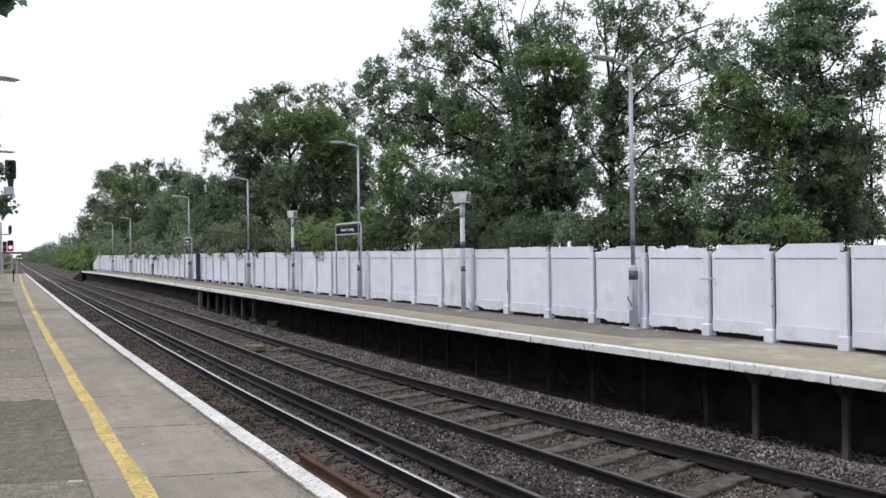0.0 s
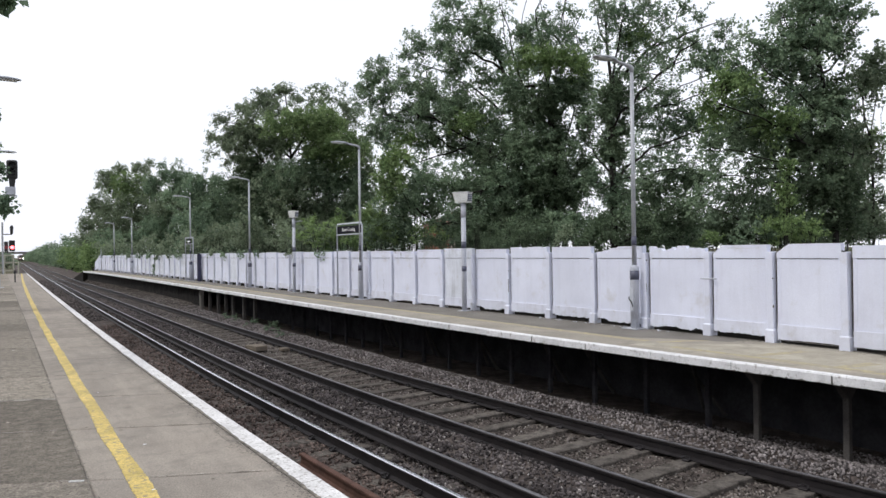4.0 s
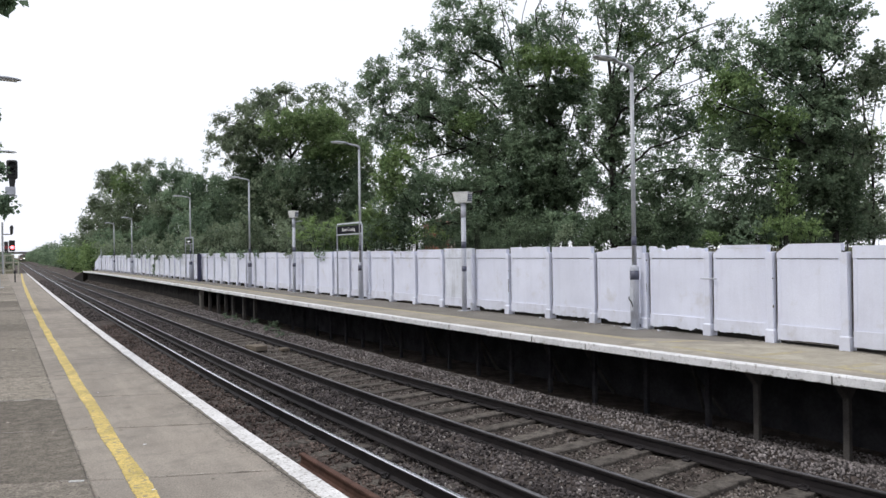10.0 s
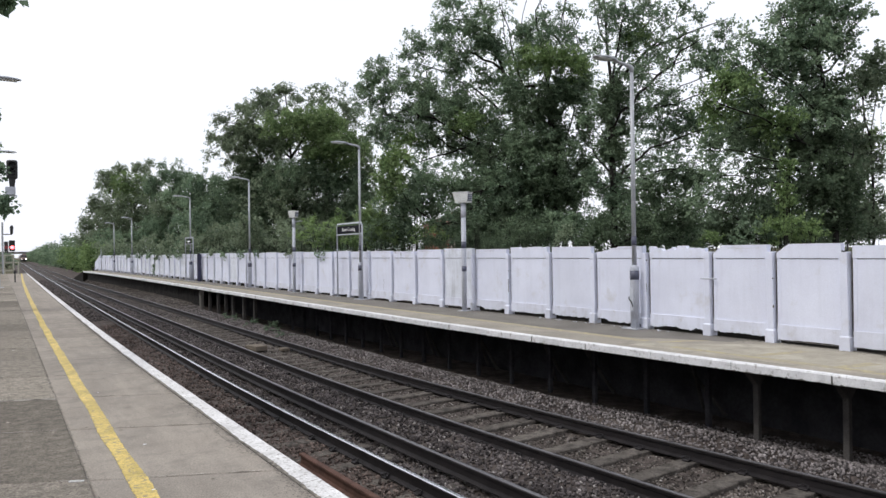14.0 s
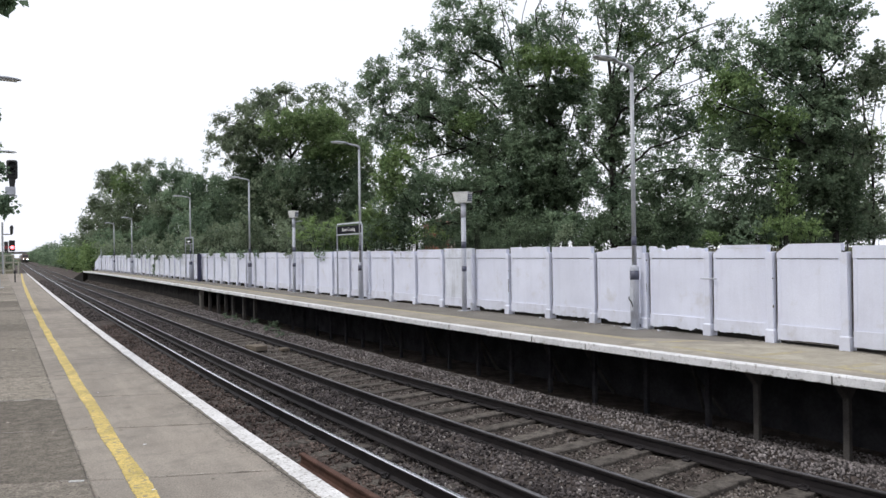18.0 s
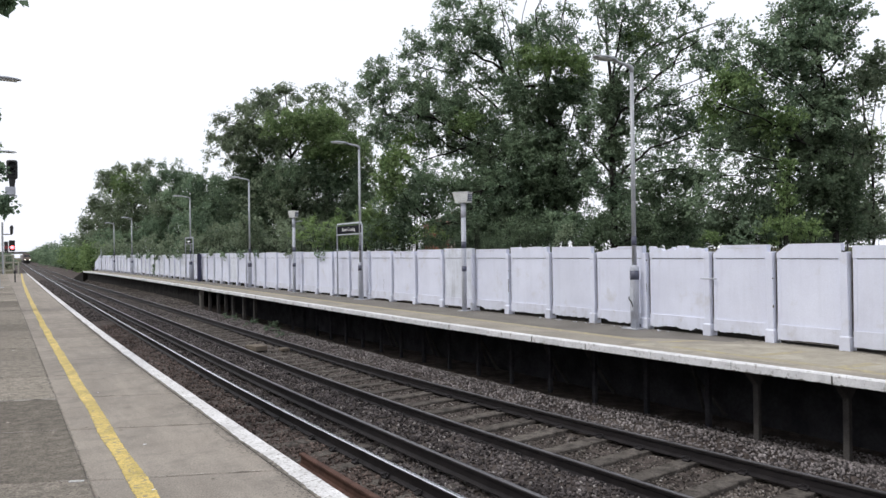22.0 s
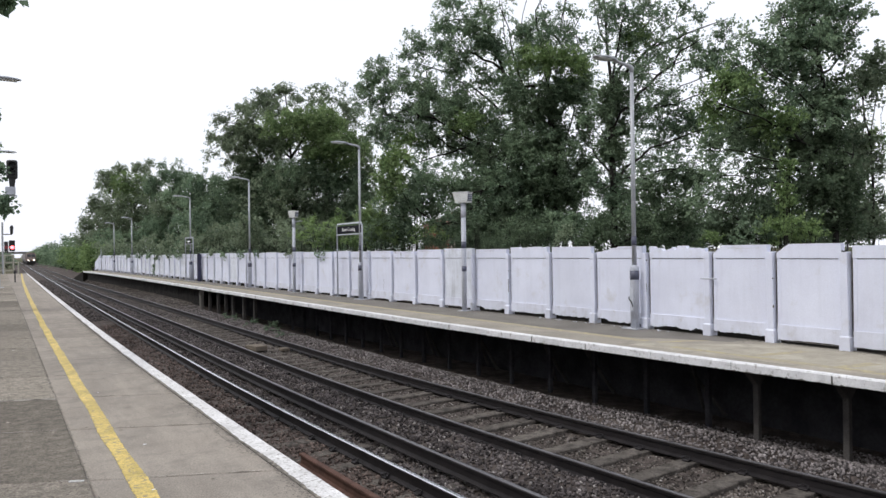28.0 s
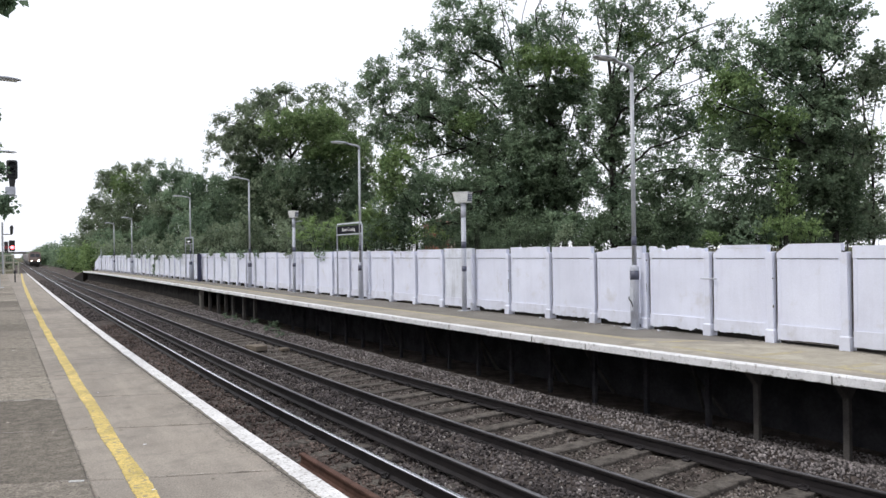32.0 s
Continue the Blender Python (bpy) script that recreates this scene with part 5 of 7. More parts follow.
t = GrownTree("tall dark green ivy-clad tree behind the fence", [(14.64, 7.9, -1.3), (14.64, 7.9, 1.46), (14.63, 7.9, 2.75), (14.56, 7.93, 3.92), (14.43, 8.02, 5.09), (14.27, 8.11, 6.15), (14.22, 8.14, 7.09)], LEAF_A, 0.062, 0.39, 0.051)
t.limb((14.56, 7.93, 3.92), (13.59, 7.96, 4.52), (12.74, 8.14, 4.91), (12.47, 8.31, 5.52))
t.limb((14.61, 7.91, 3.33), (13.2, 7.97, 3.81), (12.18, 8.26, 4.1), (11.68, 8.58, 4.33))
t.limb((14.48, 7.99, 4.86), (15.09, 7.95, 5.76), (15.29, 7.82, 6.23))
t.limb((14.62, 7.9, 2.75), (13.39, 8.09, 3.17), (12.35, 8.39, 3.37), (11.7, 8.8, 3.43))
t.limb((14.63, 7.9, 2.51), (14.54, 7.6, 2.95), (14.65, 7.53, 3.52))
t.limb((14.38, 8.05, 5.33), (13.65, 8.27, 5.98), (13.51, 8.36, 6.33))
t.bough(14.4, 8.03, 6.91, 0.54, 0.19, 15)
t.bough(14.04, 8.26, 5.92, 0.48, 0.36, 15)
t.bough(13.19, 8.8, 5.0, 0.54, 0.19, 6)
t.bough(14.27, 8.12, 4.28, 0.54, 0.42, 21)
t.bough(13.38, 8.69, 3.82, 0.66, 0.31, 17)
t.bough(14.55, 7.95, 2.75, 0.31, 0.54, 20, LEAF_IVY_SHADE)
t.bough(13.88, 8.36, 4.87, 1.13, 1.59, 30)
t.bough(13.86, 8.38, 2.76, 1.24, 0.89, 27, LEAF_IVY_SHADE)
t.bough(14.15, 8.19, 6.5, 0.33, 0.24, 12)
t.bough(14.67, 7.86, 6.4, 0.26, 0.19, 9)
t.bough(15.04, 7.62, 6.21, 0.08, 0.06, 2)
t.bough(13.7, 8.47, 6.3, 0.08, 0.09, 3)
t.bough(14.29, 8.1, 5.8, 0.61, 0.28, 20)
t.bough(13.84, 8.39, 5.55, 0.42, 0.26, 14)
t.bough(14.8, 7.78, 5.61, 0.10, 0.28, 7)
t.bough(13.39, 8.67, 5.6, 0.14, 0.12, 6)
t.bough(13.2, 8.79, 5.93, 0.09, 0.06, 2)
t.bough(12.9, 8.99, 5.26, 0.26, 0.07, 4)
t.bough(12.13, 8.52, 4.68, 0.35, 0.14, 13, LEAF_E)
t.bough(11.94, 8.65, 4.26, 0.19, 0.17, 9, LEAF_E)
t.bough(13.28, 8.74, 4.41, 0.48, 0.19, 17)
t.bough(14.42, 8.38, 4.93, 0.48, 0.31, 17)
t.bough(14.65, 7.88, 4.56, 0.14, 0.54, 18, LEAF_IVY_SHADE)
t.bough(14.58, 7.92, 3.63, 0.31, 0.59, 31, LEAF_IVY_SHADE)
t.bough(12.88, 9.0, 3.92, 0.38, 0.17, 13)
t.bough(13.03, 8.19, 3.93, 0.42, 0.14, 15, LEAF_E)
t.bough(14.12, 8.22, 3.55, 0.31, 0.26, 16, LEAF_IVY_SHADE)
t.bough(13.39, 8.68, 3.45, 0.24, 0.09, 6)
t.bough(12.43, 9.28, 3.58, 0.09, 0.14, 4)
t.bough(12.63, 9.16, 2.99, 0.26, 0.09, 3)
t.bough(13.76, 7.85, 2.65, 0.42, 0.24, 19, LEAF_IVY_SHADE)
t.bough(14.39, 7.57, 2.83, 0.26, 0.35, 16, LEAF_IVY_SHADE)
t.bough(14.74, 7.83, 1.98, 0.35, 0.24, 20, LEAF_IVY_SHADE)
t.bough(13.37, 8.7, 2.89, 0.14, 0.09, 2)
t.bough(12.37, 9.33, 2.55, 0.31, 0.14, 4)
t.bough(12.86, 9.02, 2.13, 0.38, 0.14, 4)
t.bough(13.71, 8.48, 2.29, 0.31, 0.12, 7)
t.bough(14.25, 8.14, 1.82, 0.42, 0.09, 10, LEAF_IVY_SHADE)
t.finish()
t = GrownTree("sparse twiggy tree with thin grey branches", [(16.35, 8.0, -1.3), (16.35, 8.0, 1.44), (16.35, 7.99, 2.82), (16.31, 8.01, 3.95), (16.44, 7.93, 4.82), (16.46, 7.91, 5.95)], LEAF_D, 0.063, 0.39, 0.02)
t.limb((16.35, 7.99, 3.32), (16.21, 8.08, 4.33), (16.09, 8.15, 5.08), (16.17, 8.1, 5.7))
t.limb((16.35, 7.99, 2.82), (16.54, 7.87, 3.69), (16.59, 7.83, 4.69))
t.limb((16.31, 8.01, 3.95), (16.08, 8.16, 4.58), (15.98, 8.22, 4.95))
t.bough(16.27, 8.04, 5.2, 0.24, 0.59, 17)
t.bough(16.22, 8.07, 3.57, 0.29, 0.71, 24)
t.bough(16.29, 8.03, 2.07, 0.21, 0.46, 14)
t.bough(16.2, 8.08, 5.64, 0.10, 0.06, 2)
t.bough(16.45, 7.92, 5.8, 0.07, 0.05, 2)
t.bough(16.16, 8.1, 4.95, 0.11, 0.10, 2)
t.bough(16.49, 7.9, 5.07, 0.07, 0.16, 2)
t.bough(16.1, 8.14, 4.58, 0.07, 0.08, 2)
t.bough(16.04, 8.18, 4.02, 0.07, 0.11, 2)
t.bough(16.41, 7.95, 3.82, 0.10, 0.09, 4, LEAF_C)
t.bough(16.2, 8.09, 3.39, 0.09, 0.11, 3)
t.bough(16.51, 7.89, 3.19, 0.06, 0.11, 2)
t.bough(16.08, 8.16, 2.64, 0.07, 0.21, 3)
t.bough(16.51, 7.89, 2.57, 0.05, 0.07, 2)
t.bough(16.18, 8.1, 1.95, 0.06, 0.14, 2)
t.bough(16.41, 7.96, 1.63, 0.08, 0.06, 2)
t.finish()
t = GrownTree("tall forked ivy-clad tree with a thin open top", [(14.84, 14.28, -1.3), (14.84, 14.28, 1.53), (14.83, 14.28, 3.3), (14.79, 14.3, 4.76), (14.81, 14.28, 6.21), (14.71, 14.34, 7.34), (14.67, 14.36, 8.47), (14.57, 14.42, 9.28)], LEAF_A, 0.068, 0.42, 0.082)
t.limb((14.86, 14.25, 3.63), (15.32, 13.37, 4.31), (15.81, 12.7, 4.55), (16.34, 12.13, 4.77))
t.limb((14.82, 14.27, 5.08), (15.23, 13.66, 5.89), (15.81, 13.05, 6.57), (16.46, 12.52, 6.85))
t.limb((14.84, 14.26, 4.43), (15.96, 13.91, 5.53), (16.82, 13.48, 6.24), (17.52, 13.04, 6.56))
t.limb((14.78, 14.29, 6.53), (15.04, 14.13, 7.66), (15.16, 14.05, 8.63), (15.22, 14.01, 9.27))
t.limb((14.81, 14.28, 6.05), (15.72, 14.18, 7.53), (16.18, 14.0, 8.38), (16.47, 13.81, 9.29))
t.limb((14.8, 14.28, 5.89), (16.07, 14.07, 7.31), (16.78, 13.62, 8.12), (17.07, 13.43, 8.94))
t.limb((14.71, 14.34, 7.18), (14.52, 14.45, 7.83), (14.42, 14.52, 8.64))
t.limb((16.07, 14.07, 7.31), (16.89, 13.31, 7.73), (17.77, 12.63, 8.09))
t.limb((15.83, 13.04, 6.57), (16.08, 12.88, 7.01), (16.49, 12.62, 7.29))
t.limb((14.83, 14.27, 3.46), (14.57, 14.8, 4.32), (14.44, 14.99, 5.24))
t.limb((15.96, 13.91, 5.53), (16.34, 13.31, 5.62), (17.03, 12.88, 5.93))
t.bough(15.36, 13.92, 9.11, 1.12, 0.31, 13)
t.bough(14.84, 14.27, 5.08, 0.37, 1.28, 35)
t.bough(15.41, 13.89, 7.9, 0.95, 0.55, 17)
t.bough(17.24, 12.74, 6.82, 0.47, 0.31, 5)
t.bough(16.54, 13.19, 5.05, 0.79, 0.47, 9)
t.bough(14.52, 14.46, 7.67, 0.31, 0.79, 6)
t.bough(15.88, 13.6, 6.84, 1.60, 1.76, 28)
t.bough(16.12, 13.46, 4.09, 1.44, 1.60, 22)
t.bough(15.15, 14.08, 2.33, 1.12, 0.55, 15)
t.bough(14.53, 14.45, 8.35, 0.12, 0.24, 3)
t.bough(15.07, 14.11, 8.22, 0.18, 0.31, 4)
t.bough(15.62, 13.76, 8.43, 0.21, 0.15, 3)
t.bough(16.06, 13.48, 8.13, 0.18, 0.28, 3)
t.bough(16.47, 13.22, 8.31, 0.18, 0.21, 2)
t.bough(15.89, 13.59, 7.45, 0.24, 0.18, 3)
t.bough(16.43, 13.25, 7.44, 0.18, 0.18, 3)
t.bough(15.31, 13.96, 7.46, 0.28, 0.21, 8, LEAF_C)
t.bough(16.98, 12.9, 8.02, 0.06, 0.05, 2)
t.bough(17.58, 12.52, 7.94, 0.10, 0.06, 2)
t.bough(16.87, 12.97, 7.37, 0.21, 0.09, 2)
t.bough(17.39, 12.64, 7.46, 0.08, 0.06, 2)
t.bough(15.95, 13.56, 7.0, 0.24, 0.09, 4)
t.bough(17.14, 12.8, 7.11, 0.24, 0.09, 4)
t.bough(17.13, 12.81, 6.75, 0.34, 0.09, 6)
t.bough(17.68, 12.46, 7.16, 0.08, 0.06, 2)
t.bough(15.47, 13.86, 6.52, 0.12, 0.21, 5)
t.bough(15.68, 13.73, 6.16, 0.12, 0.09, 2)
t.bough(16.17, 13.42, 5.86, 0.28, 0.10, 3)
t.bough(16.58, 13.16, 5.53, 0.28, 0.09, 2)
t.bough(16.99, 12.9, 5.98, 0.12, 0.09, 2)
t.bough(15.62, 13.77, 5.39, 0.28, 0.09, 5)
t.bough(16.08, 13.48, 5.03, 0.37, 0.10, 6)
t.bough(16.84, 13.0, 5.18, 0.34, 0.12, 7)
t.bough(17.33, 12.69, 4.84, 0.18, 0.15, 5)
t.bough(14.8, 14.28, 5.81, 0.21, 0.63, 26, LEAF_IVY_SHADE)
t.bough(14.74, 14.33, 4.4, 0.15, 0.63, 21, LEAF_IVY_SHADE)
t.bough(14.81, 14.29, 3.22, 0.18, 0.40, 16, LEAF_B)
t.bough(14.6, 14.43, 2.1, 0.40, 0.24, 14)
t.bough(14.25, 14.64, 5.17, 0.10, 0.24, 3)
t.bough(14.4, 14.55, 3.63, 0.15, 0.31, 7)
t.bough(15.96, 13.56, 4.38, 0.47, 0.06, 4)
t.bough(16.32, 13.33, 3.7, 0.57, 0.15, 11)
t.bough(15.91, 13.59, 3.12, 0.37, 0.12, 8, LEAF_IVY_SHADE)
t.bough(16.73, 13.07, 3.47, 0.24, 0.12, 6, LEAF_IVY_SHADE)
t.bough(15.7, 13.73, 2.29, 0.53, 0.24, 21, LEAF_IVY_SHADE)
t.bough(16.54, 13.2, 2.34, 0.40, 0.18, 12, LEAF_IVY_SHADE)
t.bough(15.22, 14.04, 2.25, 0.12, 0.15, 4)
t.bough(15.5, 13.85, 3.45, 0.10, 0.09, 2)
t.bough(15.22, 14.02, 6.2, 0.12, 0.34, 3)
t.bough(15.34, 13.95, 4.99, 0.21, 0.37, 3)
t.bough(15.87, 13.61, 5.71, 0.47, 0.31, 2)
t.bough(16.58, 13.18, 1.82, 0.57, 0.09, 11)
t.finish()
t = GrownTree("broad green tree with dark spreading limbs", [(17.4, 20.94, -1.3), (17.4, 20.94, 1.57), (17.33, 20.98, 3.54), (17.07, 21.14, 5.28), (16.81, 21.29, 6.92), (16.46, 21.51, 8.46), (16.07, 21.75, 9.88), (15.75, 21.95, 11.19), (15.61, 22.03, 12.07)], LEAF_A, 0.076, 0.46, 0.102)
t.limb((17.24, 21.03, 3.97), (15.4, 21.6, 5.56), (13.81, 22.25, 6.49), (12.29, 22.97, 6.85))
t.limb((16.9, 21.24, 6.38), (15.71, 21.99, 7.6), (14.62, 22.68, 8.42), (13.42, 23.43, 8.79))
t.limb((17.07, 21.13, 5.5), (16.98, 21.65, 8.44), (16.82, 21.87, 10.03), (16.76, 21.9, 12.03))
t.limb((17.25, 21.03, 4.41), (17.67, 21.46, 8.04), (17.57, 21.75, 10.33), (17.89, 21.54, 12.13))
t.limb((17.33, 20.98, 3.75), (18.4, 20.65, 7.07), (18.71, 20.56, 9.3), (18.83, 20.48, 11.29), (18.98, 20.37, 12.17))
t.limb((16.46, 21.51, 8.46), (15.66, 22.25, 9.18), (14.64, 22.9, 9.35), (13.71, 23.48, 9.37))
t.limb((16.07, 21.75, 9.88), (15.25, 22.39, 10.47), (14.45, 22.77, 10.34))
t.limb((18.71, 20.56, 9.3), (18.06, 20.85, 10.38), (17.88, 20.96, 11.27))
t.limb((15.4, 21.6, 5.56), (14.44, 22.09, 5.24), (13.08, 22.72, 4.81))
t.bough(16.31, 21.59, 11.84, 1.55, 0.46, 19)
t.bough(12.58, 23.97, 7.54, 0.90, 0.68, 8)
t.bough(15.55, 22.08, 9.89, 1.33, 0.68, 17)
t.bough(12.76, 23.86, 6.55, 0.90, 0.46, 11)
t.bough(14.6, 22.69, 6.85, 1.33, 0.46, 31)
t.bough(16.64, 21.4, 7.69, 0.68, 1.11, 19)
t.bough(15.17, 22.32, 8.8, 2.20, 1.99, 36)
t.bough(13.67, 23.28, 6.21, 1.99, 1.11, 37)
t.bough(15.7, 22.0, 6.4, 1.77, 1.11, 44)
t.bough(14.49, 22.75, 10.25, 0.24, 0.15, 7)
t.bough(14.83, 22.53, 11.03, 0.29, 0.15, 7)
t.bough(15.71, 21.98, 10.8, 0.29, 0.20, 4)
t.bough(16.3, 21.61, 10.53, 0.20, 0.37, 4)
t.bough(15.41, 22.17, 10.11, 0.42, 0.11, 8)
t.bough(14.55, 22.71, 9.38, 0.55, 0.10, 9)
t.bough(13.78, 23.2, 9.39, 0.29, 0.12, 5)
t.bough(13.37, 23.46, 9.05, 0.15, 0.09, 4)
t.bough(13.45, 23.41, 9.75, 0.09, 0.07, 2)
t.bough(15.17, 22.32, 8.89, 0.33, 0.12, 5)
t.bough(15.95, 21.83, 9.53, 0.37, 0.29, 14)
t.bough(14.07, 23.03, 8.52, 0.37, 0.09, 2)
t.bough(14.8, 22.56, 8.37, 0.29, 0.29, 11)
t.bough(15.76, 21.95, 8.45, 0.29, 0.12, 3)
t.bough(16.36, 21.57, 9.09, 0.20, 0.37, 8)
t.bough(12.41, 24.08, 8.41, 0.50, 0.29, 14)
t.bough(12.63, 23.93, 8.93, 0.10, 0.07, 2)
t.bough(12.07, 24.29, 7.76, 0.29, 0.20, 6)
t.bough(11.84, 24.44, 7.29, 0.15, 0.15, 4)
t.bough(13.25, 23.54, 8.49, 0.15, 0.09, 4)
t.bough(13.77, 23.22, 8.17, 0.42, 0.08, 2)
t.bough(12.95, 23.73, 7.71, 0.37, 0.07, 2)
t.bough(14.09, 23.01, 7.56, 0.46, 0.15, 12)
t.bough(14.79, 22.57, 7.2, 0.55, 0.24, 19)
t.bough(15.64, 22.04, 7.14, 0.29, 0.12, 3)
t.bough(13.39, 23.46, 7.09, 0.55, 0.07, 5)
t.bough(12.76, 23.86, 6.77, 0.68, 0.07, 6)
t.bough(13.9, 23.14, 6.56, 0.81, 0.12, 11)
t.bough(14.74, 21.66, 6.22, 0.81, 0.29, 25, LEAF_E)
t.bough(16.33, 21.61, 6.08, 0.59, 0.37, 23)
t.bough(14.88, 22.52, 5.49, 0.33, 0.20, 8)
t.bough(15.8, 21.94, 5.26, 0.81, 0.42, 35)
t.bough(12.94, 22.8, 5.66, 0.33, 0.12, 8, LEAF_E)
t.bough(13.89, 23.15, 5.6, 0.55, 0.09, 8)
t.bough(13.65, 23.29, 7.91, 1.11, 0.24, 12)
t.bough(14.9, 22.5, 7.76, 0.81, 0.29, 7)
t.bough(15.83, 21.91, 7.88, 0.37, 0.37, 7)
t.bough(12.73, 23.88, 7.32, 0.68, 0.10, 5)
t.bough(15.93, 21.86, 6.7, 0.46, 0.20, 5)
t.bough(14.71, 22.61, 8.94, 0.77, 0.10, 4)
t.bough(15.46, 22.14, 9.37, 0.46, 0.15, 3)
t.bough(15.3, 22.24, 10.59, 0.68, 0.20, 3)
t.bough(12.75, 23.87, 6.12, 0.90, 0.12, 10)
t.bough(14.22, 22.93, 6.07, 0.90, 0.12, 10)
t.finish()
t = GrownTree("dense leafy tree with bright upper foliage", [(16.8, 18.96, -1.3), (16.8, 18.96, 1.56), (16.73, 18.99, 3.78), (16.67, 19.02, 5.8), (16.57, 19.08, 7.42), (16.44, 19.16, 8.43)], LEAF_A, 0.073, 0.45, 0.109)
t.limb((16.57, 19.08, 7.42), (17.06, 19.0, 9.08), (17.41, 18.89, 11.15))
t.limb((16.47, 19.14, 8.02), (16.35, 19.33, 9.57), (16.63, 19.26, 11.13))
t.limb((16.08, 19.39, 6.62), (15.57, 19.83, 8.77), (15.31, 20.1, 10.94))
t.limb((16.67, 19.02, 5.8), (17.53, 18.82, 8.09), (17.93, 18.68, 10.16))
t.limb((16.74, 18.98, 4.38), (17.27, 18.64, 5.99), (17.45, 18.52, 7.4))
t.limb((16.71, 19.0, 4.99), (15.99, 19.45, 6.42), (15.75, 19.6, 7.43))
t.limb((16.73, 18.99, 3.78), (15.06, 19.45, 3.76), (14.0, 20.01, 3.76))
t.limb((16.73, 18.99, 3.48), (15.19, 19.61, 3.97), (13.72, 20.3, 3.48))
t.bough(16.62, 19.04, 9.23, 1.02, 1.02, 20)
t.bough(16.4, 19.19, 4.79, 1.43, 1.43, 86)
t.bough(17.62, 18.41, 7.4, 0.21, 1.02, 11)
t.bough(16.43, 19.17, 7.42, 1.63, 2.03, 45)
t.bough(14.85, 20.18, 3.41, 2.03, 1.22, 71)
t.bough(11.69, 22.19, 2.45, 0.82, 0.62, 36)
t.bough(16.04, 19.43, 2.38, 1.63, 0.62, 65)
t.bough(17.68, 18.39, 4.57, 0.34, 0.82, 6)
t.bough(15.83, 18.6, 8.05, 0.86, 0.30, 31, LEAF_E)
t.bough(16.74, 18.02, 7.96, 0.54, 0.34, 23, LEAF_E)
t.bough(15.93, 19.47, 9.14, 0.30, 0.46, 14)
t.bough(16.49, 19.12, 9.72, 0.30, 0.17, 3)
t.bough(17.21, 18.66, 9.18, 0.42, 0.17, 5)
t.bough(17.31, 18.6, 9.95, 0.17, 0.21, 2)
t.bough(15.74, 19.6, 7.13, 0.70, 0.42, 30)
t.bough(17.11, 18.74, 7.1, 0.70, 0.46, 38)
t.bough(16.38, 19.2, 6.41, 0.82, 0.50, 46, LEAF_IVY_SHADE)
t.bough(16.83, 18.92, 5.29, 0.50, 0.70, 44, LEAF_IVY_SHADE)
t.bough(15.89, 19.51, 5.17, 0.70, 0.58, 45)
t.bough(16.39, 19.2, 3.78, 1.06, 0.70, 80, LEAF_IVY_SHADE)
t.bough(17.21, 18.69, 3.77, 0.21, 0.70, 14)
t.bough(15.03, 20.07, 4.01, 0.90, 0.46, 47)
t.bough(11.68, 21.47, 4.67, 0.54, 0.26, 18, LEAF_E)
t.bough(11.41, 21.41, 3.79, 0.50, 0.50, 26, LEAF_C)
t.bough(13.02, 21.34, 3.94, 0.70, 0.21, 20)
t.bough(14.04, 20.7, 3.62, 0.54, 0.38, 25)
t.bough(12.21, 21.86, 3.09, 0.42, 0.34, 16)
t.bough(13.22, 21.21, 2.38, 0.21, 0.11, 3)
t.bough(14.5, 20.4, 2.71, 0.62, 0.50, 37, LEAF_IVY_SHADE)
t.bough(15.78, 19.59, 2.58, 0.86, 0.62, 61, LEAF_IVY_SHADE)
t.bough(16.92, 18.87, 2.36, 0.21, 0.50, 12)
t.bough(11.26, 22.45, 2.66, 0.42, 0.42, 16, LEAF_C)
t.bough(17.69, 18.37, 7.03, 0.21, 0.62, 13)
t.bough(17.61, 18.43, 5.88, 0.21, 0.62, 16, LEAF_IVY_SHADE)
t.bough(17.63, 18.42, 4.37, 0.30, 0.70, 19, LEAF_IVY_SHADE)
t.bough(17.07, 18.78, 3.47, 0.62, 0.62, 22, LEAF_IVY_SHADE)
t.bough(15.04, 20.06, 5.02, 0.82, 0.42, 14, LEAF_IVY_SHADE)
t.bough(15.2, 19.96, 3.5, 0.82, 0.42, 14, LEAF_IVY_SHADE)
t.bough(17.64, 18.4, 8.91, 0.26, 0.54, 3)
t.finish()
t = GrownTree("dense rounded green tree behind the fence", [(15.96, 43.15, -1.3), (15.96, 43.15, 1.82), (15.99, 43.13, 4.73), (15.86, 43.19, 7.64), (15.73, 43.26, 10.19), (15.6, 43.35, 11.64)], LEAF_D, 0.107, 0.57, 0.109, shoots=7, leaves=13)
t.limb((15.94, 43.15, 5.82), (13.87, 44.45, 8.04), (12.34, 45.42, 8.79), (11.48, 45.97, 8.15))
t.limb((15.86, 43.19, 7.64), (13.89, 44.43, 9.85), (12.2, 45.5, 10.03))
t.limb((15.87, 43.19, 8.37), (17.58, 42.1, 10.52), (18.67, 41.4, 11.77))
t.limb((15.79, 43.24, 9.09), (16.66, 42.67, 10.9), (17.29, 42.28, 11.98))
t.limb((15.99, 43.12, 5.09), (18.17, 41.74, 7.6), (19.41, 40.94, 9.03))
t.bough(17.9, 41.89, 11.42, 1.94, 0.67, 8)
t.bough(19.11, 41.13, 9.95, 0.85, 1.21, 23)
t.bough(13.85, 44.47, 6.29, 1.07, 1.58, 77, LEAF_IVY_SHADE)
t.bough(15.88, 44.37, 5.74, 1.58, 1.36, 66, LEAF_IVY_SHADE)
t.bough(17.14, 43.57, 6.27, 1.58, 1.21, 28, LEAF_B)
